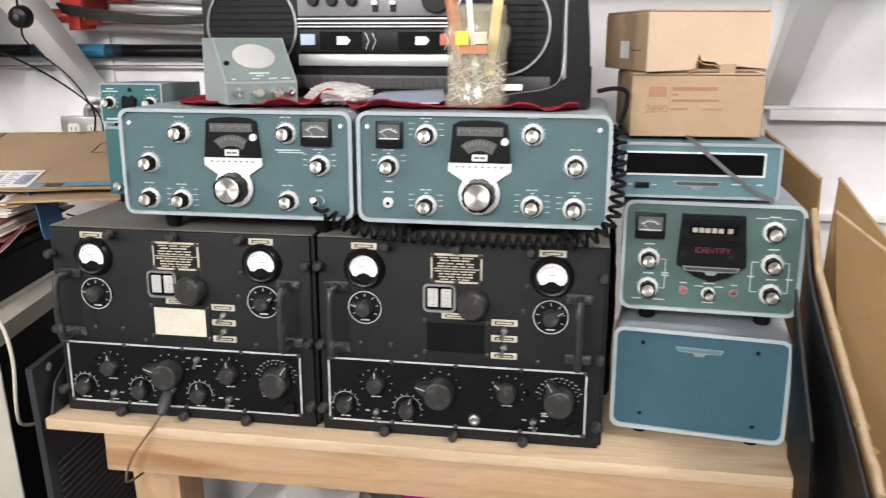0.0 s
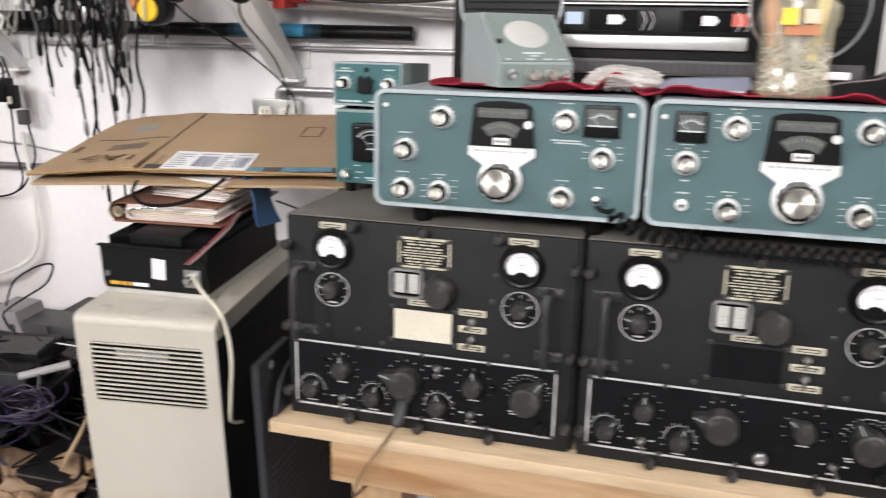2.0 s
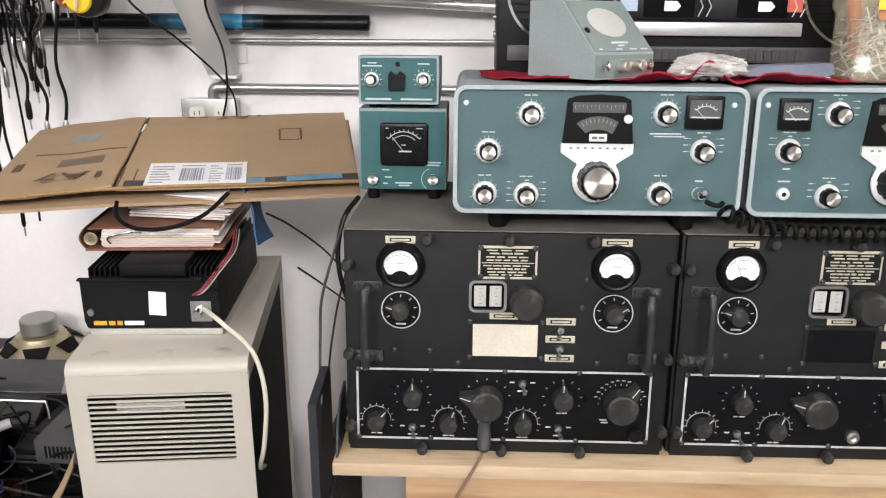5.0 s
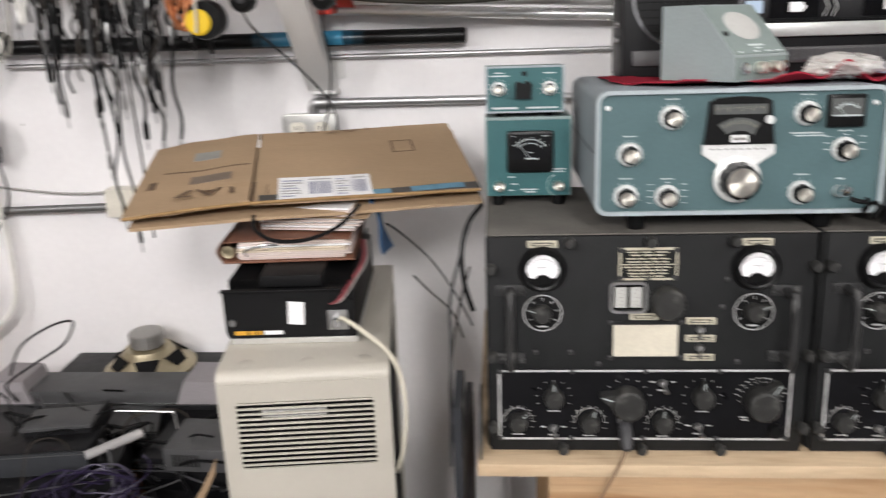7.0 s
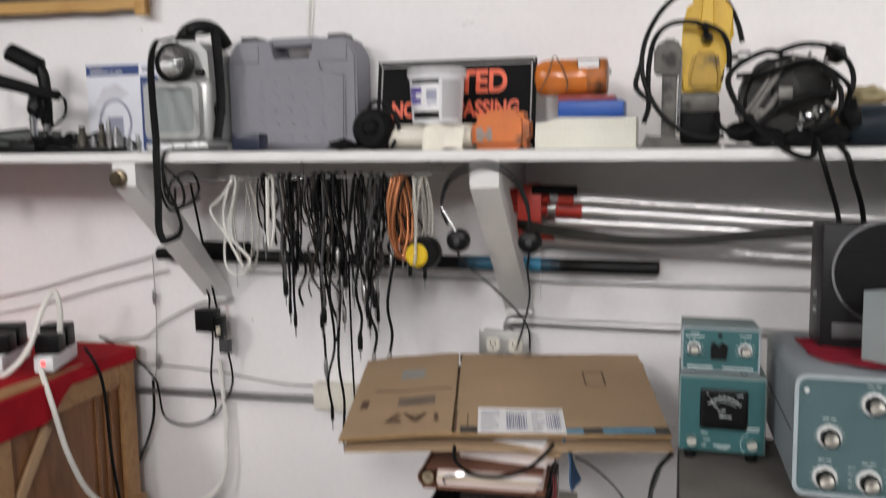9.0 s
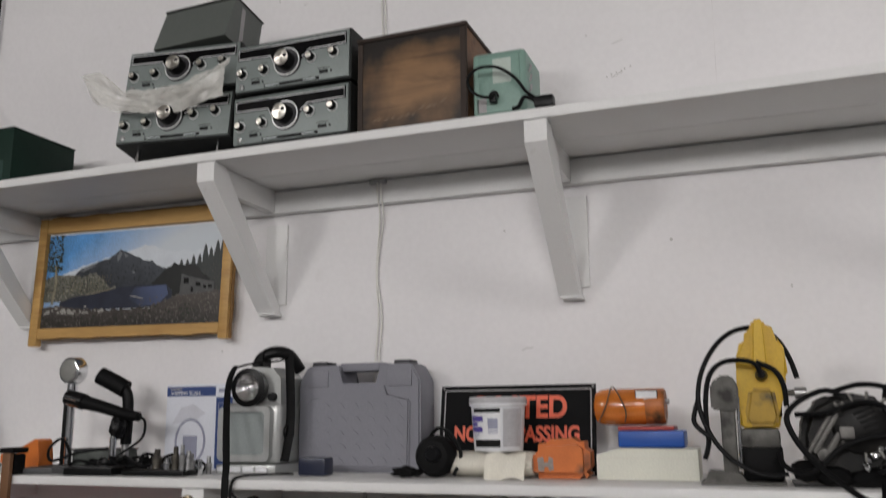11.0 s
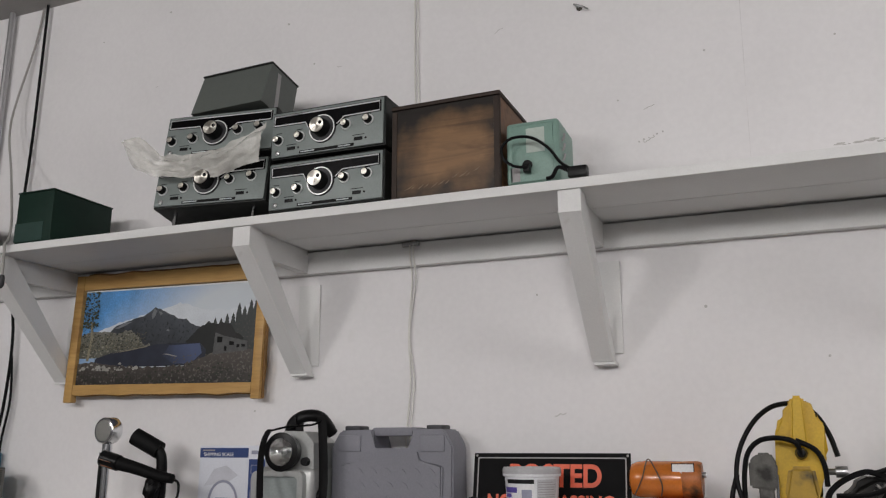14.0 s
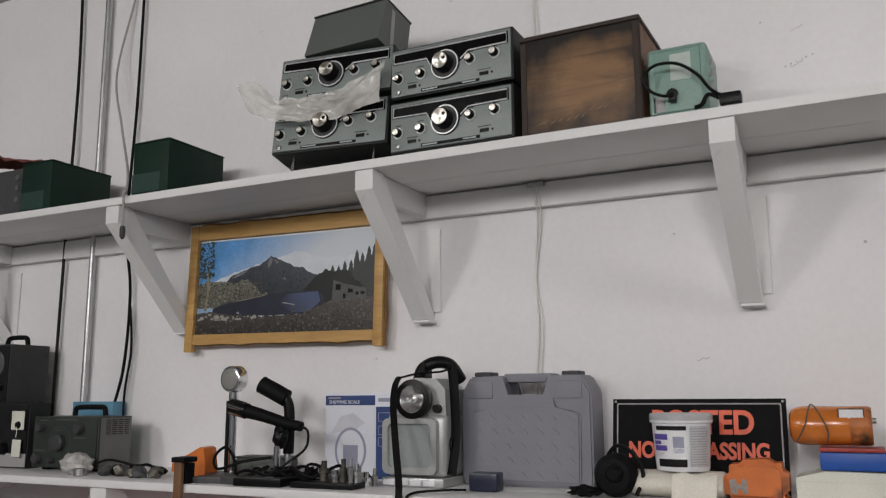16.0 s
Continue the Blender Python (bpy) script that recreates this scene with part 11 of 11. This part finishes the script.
layer("hut_roof", uv([(0.775, 0.50), (0.80, 0.60), (0.86, 0.575), (0.905, 0.44), (0.83, 0.465)]), mat("painted_roof", (0.018, 0.018, 0.018), 0.4), 11)
for u0, u1, v0, v1 in ((0.795, 0.822, 0.395, 0.455), (0.86, 0.885, 0.365, 0.405), (0.90, 0.915, 0.34, 0.375), (0.925, 0.945, 0.345, 0.375), (0.835, 0.848, 0.31, 0.36)):
    layer("hut_window", uv([(u0, v0), (u0, v1), (u1, v1 - 0.008), (u1, v0)]), M_INK, 12)
dabs("dark_shore_dabs", (0.0, 1.0, 0.01, 0.20), 120, 0.0085, dark_leaf, 11, 6)
dabs("brown_shore_dabs", (0.55, 1.0, 0.10, 0.30), 110, 0.0050, mat("printed_earth", (0.10, 0.085, 0.068), 0.4, var=0.4, scale=90), 12, 7)
for k in range(26):
    cu, cv, r_ = rp.uniform(0.005, 0.36), 0.15 + 0.07 * rp.random() ** 1.5, rp.uniform(0.003, 0.010)
    if cu < 0.13:
        r_ *= 1.3
    (x, z), = uv([(cu, cv)])
    x = max(x, -0.322)
    layer("stone", [(x - r_, z - r_ * 0.4), (x - r_ * 0.6, z + r_ * 0.4), (x + r_ * 0.3, z + r_ * 0.6), (x + r_, z), (x + r_ * 0.7, z - r_ * 0.5)], M_STONE, 13)

# ---- upper shelf ----
U = UP_TOP + 0.0005


def hk_set(m, label, tilt_feet=False):
    W, H, D = 0.336, 0.136, 0.21
    t = thing("shortwave_set", m, label, "radio", "matching shortwave sets")
    part("cabinet", box(B(), 0, W, 0.006, D, 0.002, H, 0.003), M_HKCAB, t)
    part("front_panel", box(B(), 0.004, W - 0.004, -0.001, 0.006, 0.006, H - 0.006, 0.002), M_HKGREY, t)
    cx, cz = 0.158, 0.068
    outer = [(0.010, 0.122), (0.326, 0.122), (0.326, 0.092), (0.222, 0.090), (0.196, 0.068), (0.190, 0.060), (0.126, 0.060), (0.120, 0.068), (0.108, 0.090), (0.010, 0.092)]
    part("dial_glass", prism(B(), outer, -0.003, -0.0008), M_DARKWIN, t, "black dial glass with white outline")
    s = B()
    for loop in ([(0.013, 0.119), (0.112, 0.119)], [(0.205, 0.119), (0.323, 0.119), (0.323, 0.0945), (0.221, 0.0930), (0.200, 0.0755)], [(0.013, 0.119), (0.323, 0.119)], [(0.013, 0.119), (0.013, 0.0945), (0.107, 0.0930), (0.116, 0.0755)]):
        tube(s, [(x, -0.0034, z) for x, z in loop], 0.0017, 4, smooth=False)
    part("dial_outline", s, M_PAPER, t)
    k = part("knob_skirt", lathe(B(), [(0, -0.006), (0.036, -0.006), (0.0385, -0.004), (0.039, 0)], (cx, -0.001, cz), "y", 36), M_GREYRUB, t)
    s = B()
    hoop(s, [(cx + 0.0375 * math.cos(a * math.pi / 20), cz + 0.0375 * math.sin(a * math.pi / 20)) for a in range(40)], [(cx + 0.0345 * math.cos(a * math.pi / 20), cz + 0.0345 * math.sin(a * math.pi / 20)) for a in range(40)], -0.0078, -0.0066)
    part("skirt_ring", s, M_SILK, k)
    part("tuning_knob", lathe(B(), [(0, -0.034), (0.021, -0.034), (0.0235, -0.031), (0.0245, -0.007), (0, -0.007)], (0, 0, 0), "y", 28), M_BAKE, k, at=(cx, -0.001, cz))
    part("knob_cap", lathe(B(), [(0, -0.0358), (0.0195, -0.0355), (0.0205, -0.034)], (0, 0, 0), "y", 28), M_ALU, k, "spun aluminium knob cap", at=(cx, -0.001, cz))
    part("finger_dimple", lathe(B(), [(0, -0.0366), (0.0045, -0.0366), (0.0052, -0.0355)], (cx + 0.011, -0.001, cz + 0.004), "y", 14), M_BAKE, k)
    for x, z in ((0.026, 0.052), (0.090, 0.056), (0.226, 0.070), (0.290, 0.074)):
        q = part("knob_skirt", lathe(B(), [(0, -0.003), (0.0135, -0.003), (0.0145, 0)], (x, -0.001, z), "y", 20), M_SILK, t)
        part("knob", lathe(B(), [(0, -0.018), (0.009, -0.018), (0.0108, -0.015), (0.0115, -0.003)], (x, -0.001, z), "y", 20), M_BAKE, q)
        part("knob_cap", lathe(B(), [(0, -0.0192), (0.0075, -0.019), (0.0082, -0.018)], (0, 0, 0), "y", 20), M_ALU, q, at=(x, -0.001, z))
    for x in (0.065, 0.262):
        part("slide_switch", box(B(), x - 0.012, x + 0.012, -0.003, -0.0008, 0.022, 0.031, 0.001), M_BAKE, t)
        part("screw", cyl(B(), (x + 0.021, -0.002, 0.0265), 0.003, 0.0015, "y", seg=10), M_BAKE, t)
    part("name_strip", box(B(), 0.090, 0.250, -0.0020, -0.0008, 0.009, 0.0165), M_INK, t)
    for x0_, x1_ in ((0.094, 0.135), (0.205, 0.240)):
        part("name_strip_line", bars(B(), [(x0_, x1_, 0.0128, 0.003)], -0.0020), M_WHITE, t)
    part("phone_jack", lathe(B(), [(0.003, -0.002), (0.004, -0.004), (0.007, -0.003), (0.0075, 0)], (0.024, -0.001, 0.018), "y", 14), M_STEEL, t)
    tagged(part("panel_lettering", bars(B(), [(0.018, 0.034, 0.072, 0.0018), (0.08, 0.098, 0.076, 0.0018), (0.218, 0.234, 0.089, 0.0018), (0.282, 0.298, 0.090, 0.0018), (0.05, 0.08, 0.037, 0.0016), (0.245, 0.28, 0.037, 0.0016)], -0.001), M_INK, t), kind="stuff")
    if tilt_feet:
        for x in (0.05, 0.285):
            part("front_leg", cyl(B(), (x, 0.04, -0.043), 0.006, 0.045, "z", seg=12), M_CHROME, t)
            part("rear_foot", cyl(B(), (x, 0.18, -0.010), 0.008, 0.012, "z", seg=12), M_RUB, t)
    else:
        for x in (0.04, 0.296):
            for y in (0.03, 0.18):
                part("foot", cyl(B(), (x, y, -0.006), 0.009, 0.008, "z", seg=12), M_RUB, t)
    return t


hk_set(pose(-1.668, 1.680, U + 0.0065), "grey shortwave radio set with black dial, lower of a pair")
hk_set(pose(-1.667, 1.680, U + 0.1495), "grey shortwave radio set with black dial, stacked on another")
LEFT = pose(-2.012, 1.640, U + 0.0435, -8.5, 0, 7)
hk_set(LEFT, "grey shortwave radio set propped up on chrome front legs", True)
hk_set(LEFT @ pose(0.004, 0.0, 0.150), "grey shortwave radio set partly wrapped in clear film, stacked on another")
gx = thing("grey_metal_box", LEFT @ pose(0.070, 0.03, 0.2935, 0, 0, -8), "plain grey-green sheet metal box on the radio stack", "box")
part("body", prism(B(), [(-0.022, 0.0), (0.130, 0.0), (0.140, 0.138), (0.010, 0.138)], 0.0, 0.236, "yz"), M_OLIVEBOX, gx)
part("lid_rim", prism(B(), [(0.006, 0.1385), (0.144, 0.1385), (0.144, 0.143), (0.006, 0.143)], -0.002, 0.238, "yz"), M_HKCAB, gx)
part("side_label", box(B(), 0.2362, 0.2372, 0.040, 0.056, 0.012, 0.125), M_LGREY, gx, "pale strip on the side")
s = B()
for x in (0.01, 0.228):
    cyl(s, (x, -0.001, 0.012), 0.002, 0.001, "y", seg=8)
part("screw", s, M_STEEL, gx)


def film_point(u, v):
    x = -0.095 + 0.425 * u
    w = 0.020 + 0.050 * min(1.0, u / 0.10) + 0.030 * max(0.0, 1 - abs(u - 0.14) / 0.14) + 0.055 * max(0.0, (u - 0.72) / 0.28) ** 1.5
    mid = 0.128 - 0.024 * math.sin(2.6 * u) + 0.062 * max(0.0, 0.26 - u) / 0.26 + 0.040 * max(0.0, u - 0.70) / 0.30
    y = -0.046 - 0.008 * math.sin(7 * u + 3 * v) + 0.012 * noise.noise(Vector((u * 7, v * 4, 1))) + 0.005 * noise.noise(Vector((u * 22, v * 9, 6))) + 0.018 * abs(v - 0.5)
    return (x, y, mid + w * (v - 0.5) + 0.006 * noise.noise(Vector((u * 8, v * 4, 4))))


solo("plastic_film", sheet(B(), 70, 22, film_point, 0.0005), M_THINFILM, LEFT, "crumpled clear plastic film hanging round a radio set", "plastic film", sharp=25)

wb = thing("wooden_crate", pose(-1.312, 1.685, U, 0, 0, -1), "dark scorched wooden box", "crate")
part("front_board", box(B(), 0.0, 0.283, 0.0, 0.012, 0.0, 0.236, 0.003), M_CRATE, wb)
part("side_board", box(B(), 0.271, 0.283, 0.0125, 0.225, 0.0, 0.236, 0.003), M_OLDWOOD, wb)
part("side_board", box(B(), 0.0, 0.012, 0.0125, 0.225, 0.0, 0.236, 0.003), M_OLDWOOD, wb)
part("rear_board", box(B(), 0.0, 0.283, 0.2255, 0.237, 0.0, 0.236, 0.003), M_OLDWOOD, wb)
part("lid", box(B(), -0.003, 0.286, -0.003, 0.240, 0.2365, 0.247, 0.003), M_OLDEDGE, wb)
scraped = mat("pale_scraped_wood", (0.24, 0.175, 0.11), 0.7, var=0.5, scale=60)
rs_ = random.Random(23)
for k in range(11):
    x, z, l = 0.035 + 0.018 * k, 0.016 + 0.0030 * k + rs_.uniform(-0.006, 0.008), rs_.uniform(0.010, 0.026)
    part("scrape", prism(B(), [(x, z), (x + l * 0.6, z + 0.004 + l * 0.12), (x + l, z + 0.006 + l * 0.3), (x + l * 0.5, z + 0.001 + l * 0.1)], -0.0006, 0.0), scraped, wb)
for x0_, x1_ in ((0.0, 0.014), (0.269, 0.283)):
    part("dark_batten", box(B(), x0_, x1_, -0.0016, -0.0001, 0.004, 0.232, 0.0006, 1), M_OLDEDGE, wb)
part("corner_strip", box(B(), 0.2835, 0.286, -0.002, 0.004, 0.0, 0.236, 0.001), M_OLDEDGE, wb)

ps = thing("mint_power_supply", pose(-1.016, 1.688, U), "mint green metal power unit with cord and socket", "power supply")
b = box(B(), 0, 0.128, 0, 0.15, 0.004, 0.160, 0.012, 3)
part("case", b, M_MINT, ps)
part("front_plate", box(B(), 0.010, 0.114, -0.002, 0.001, 0.010, 0.150, 0.003), M_MINT, ps)
part("label", box(B(), 0.050, 0.094, -0.003, -0.0018, 0.080, 0.140), mat("pale_green_label", (0.45, 0.52, 0.47), 0.5), ps, "pale rectangular label")
part("label", box(B(), 0.012, 0.034, -0.003, -0.0018, 0.012, 0.046), M_LGREY, ps, "small grey label")
part("socket", cyl(B(), (0.052, -0.006, 0.050), 0.012, 0.006, "y", seg=20), M_BAKE, ps)
part("plug", box(B(), 0.046, 0.062, -0.024, -0.004, 0.028, 0.048, 0.004), M_BAKE, ps)
part("corner_rail", box(B(), 0.006, 0.016, -0.003, 0.003, 0.008, 0.150, 0.001), M_MINT, ps)
s = B()
for z in (0.06, 0.085, 0.11):
    tube(s, [(0.112, 0.03, z), (0.130, 0.03, z + 0.004), (0.134, 0.03, z + 0.018)], 0.003, 6)
part("terminal_lug", s, M_LGREY, ps)
part("cord", tube(B(), [(0.058, -0.024, 0.038), (0.03, -0.034, 0.040), (0.005, -0.036, 0.060), (0.0, -0.036, 0.088), (0.025, -0.036, 0.108), (0.07, -0.036, 0.104), (0.11, -0.03, 0.075), (0.135, -0.02, 0.040), (0.165, -0.012, 0.020)], 0.0036, 8), M_CABLEB, ps)
part("cord", tube(B(), [(0.16, -0.012, 0.014), (0.13, -0.02, 0.030), (0.115, -0.02, 0.010), (0.10, -0.02, 0.006)], 0.0048, 8), M_CABLEB, ps)
part("plug_end", box(B(), 0.150, 0.195, -0.026, 0.0, 0.0025, 0.028, 0.005), M_BAKE, ps, "black mains plug")

for x, l in ((-2.525, "dark green steel box with sloping lid on the upper shelf"), (-3.02, "dark green steel box with label on the upper shelf")):
    g = thing("green_steel_box", pose(x - 0.022, 1.672, U), l, "box", "green steel boxes")
    part("body", box(B(), 0, 0.140, 0, 0.235, 0, 0.155, 0.003), M_GREENBOX, g)
    part("lid", box(B(), -0.002, 0.142, -0.002, 0.237, 0.1555, 0.160, 0.0015), M_GREENBOX, g)
    part("label_card", box(B(), -0.001, 0.11, -0.0012, 0.0, 0.006, 0.062), M_GREENBOX2, g, "green card label")
fr = thing("grey_radio", pose(-3.34, 1.70, U), "grey radio set with silver knobs at the end of the shelf", "radio")
part("case", box(B(), 0, 0.30, 0, 0.25, 0, 0.16, 0.006), M_MIDPL, fr)
for z in (0.05, 0.09, 0.125):
    part("knob", lathe(B(), [(0, -0.014), (0.009, -0.014), (0.010, 0)], (0.255, 0, z), "y", 14), M_CHROME, fr)


def rag(u, v):
    return (-3.36 + 0.40 * u, 1.69 + 0.24 * v, U + 0.163 + 0.05 * (1 - u) + 0.05 * (1 - u) * abs(noise.noise(Vector((u * 4, v * 4, 0)))) + 0.012 * noise.noise(Vector((u * 9, v * 9, 2))) + 0.014 - 0.012 * u)


solo("rust_rag", sheet(B(), 20, 14, rag, 0.004), M_RUST, Matrix.Identity(4), "crumpled rust red rag thrown over the radio", "cloth")


# ---- right of the bench ----
def leaning_board(pts, thick, material, label):
    """A flat sheet of board through four corners."""
    P = [Vector(p) for p in pts]
    n = (P[1] - P[0]).cross(P[3] - P[0]).normalized() * thick
    b = B()
    A = [b.verts.new(p) for p in P]
    C = [b.verts.new(p + n) for p in P]
    b.faces.new(A)
    b.faces.new(C[::-1])
    for i in range(4):
        b.faces.new((A[i], C[i], C[(i + 1) % 4], A[(i + 1) % 4]))
    t = thing("leaning_cardboard", Matrix.Identity(4), label, "cardboard", "leaning cardboard sheets")
    part("sheet", b, material, t)
    part("cut_edge", tube(B(), [P[0].lerp(P[1], k / 12) + n * 0.5 + Vector((0, 0, 0.0015 * noise.noise(Vector((k * 0.9, P[0].x * 7, 0))))) for k in range(13)], thick * 0.62, 6, 2), M_CARDEDGE, t, "pale worn cut edge")
    return t


def box_side(top, low, thick, material, label):
    """An upright panel of an open box: a sloping top edge, leaning outwards below."""
    b = B()
    n = len(top)
    rows = [[b.verts.new(Vector(p) + Vector((d, 0, 0))) for p in pts] for pts, d in ((top, 0), (top, thick), (low, thick), (low, 0))]
    for k in range(4):
        for i in range(n - 1):
            b.faces.new((rows[k][i], rows[k][i + 1], rows[(k + 1) % 4][i + 1], rows[(k + 1) % 4][i]))
    for i in (0, n - 1):
        b.faces.new([r[i] for r in rows])
    t = thing("leaning_cardboard", Matrix.Identity(4), label, "cardboard", "leaning cardboard sheets")
    part("sheet", b, material, t)
    if material is M_CARDSHADE:
        part("cut_edge", tube(B(), [Vector(top[k // 6]).lerp(Vector(top[min(len(top) - 1, k // 6 + 1)]), (k % 6) / 6) + Vector((thick / 2 + 0.0022 * noise.noise(Vector((k * 1.7, 3, 0))), 0, 0.001 + 0.0030 * noise.noise(Vector((k * 1.3, 0, 5))))) for k in range(6 * (len(top) - 1) + 1)], thick * 0.50, 7, 2), M_CARDEDGE, t, "ragged pale top edge")
    else:
        part("top_edge", tube(B(), [Vector(p) + Vector((thick / 2, 0, 0.0005)) for p in top], thick * 0.55, 6, 4), M_GREYRUB, t, "dark grey top edge of an added shade sheet")
    return t


box_side([(0.735, 1.22, 1.182), (0.727, 1.13, 1.119), (0.731, 1.03, 1.061), (0.733, 0.915, 1.010), (0.727, 0.80, 0.975)], [(0.86, 1.22, 0.02), (0.86, 1.13, 0.02), (0.86, 1.03, 0.02), (0.86, 0.915, 0.02), (0.86, 0.80, 0.02)], 0.010, M_CARDSHADE, "thick tan cardboard side with a worn top edge")
# near-black skin over the cardboard's left face, standing in for the shaded gap
box_side([(0.729, 1.22, 1.168), (0.721, 1.13, 1.105), (0.725, 1.03, 1.047), (0.727, 0.915, 0.996), (0.721, 0.80, 0.961)], [(0.853, 1.22, 0.02), (0.853, 1.13, 0.02), (0.853, 1.03, 0.02), (0.853, 0.915, 0.02), (0.853, 0.80, 0.02)], 0.004, M_CABLEB, "black skin added over the cardboard for the shade in the gap")
for (y_, z_, l_) in ((1.045, 1.069, 0.008), (0.905, 1.006, 0.012), (0.865, 0.995, 0.008)):
    solo("torn_paper", lump(B(), (0.738, y_, z_), (0.008, l_, 0.004), y_ * 9, 0.4, 2), M_CARDSHADE, Matrix.Identity(4), "torn paper tuft on the cardboard edge", "paper", "torn cardboard edge")
# second added black sheet: darkness of the gap next to the speaker
box_side([(0.7135, 1.17, 1.075), (0.7130, 1.08, 0.995), (0.7135, 1.00, 0.925)], [(0.79, 1.17, 0.02), (0.79, 1.08, 0.02), (0.79, 1.00, 0.02)], 0.004, M_CABLEB, "thin black sheet added for the shade beside the speaker")
leaning_board([(0.752, 1.16, 1.196), (1.25, 1.16, 0.83), (1.25, 1.10, 0.02), (0.89, 1.10, 0.02)], 0.006, M_CARDSHADE, "large tan cardboard flap facing the room")
leaning_board([(0.810, 1.36, 1.199), (1.15, 1.33, 0.80), (1.15, 1.30, 0.02), (0.80, 1.36, 0.9)], 0.006, M_CARDSHADE, "tan cardboard flap behind another")
leaning_board([(0.737, 1.60, 1.233), (0.818, 1.50, 1.165), (0.86, 1.50, 0.02), (0.80, 1.60, 0.02)], 0.006, M_CARDSHADE, "tan cardboard flap against the wall side")

# ---- under the bench ----
sk = solo("white_sack", lump(B(), (-0.17, 1.50, 0.33), (0.17, 0.13, 0.115), 1.4, 0.3), M_BAGWHITE, Matrix.Identity(4), "white plastic sack stored under the bench", "sack")
solo("magenta_bundle", lump(B(), (0.20, 1.48, 0.33), (0.18, 0.14, 0.12), 4.0, 0.3), M_MAGENTA, Matrix.Identity(4), "bright magenta cloth bundle under the bench", "bundle")
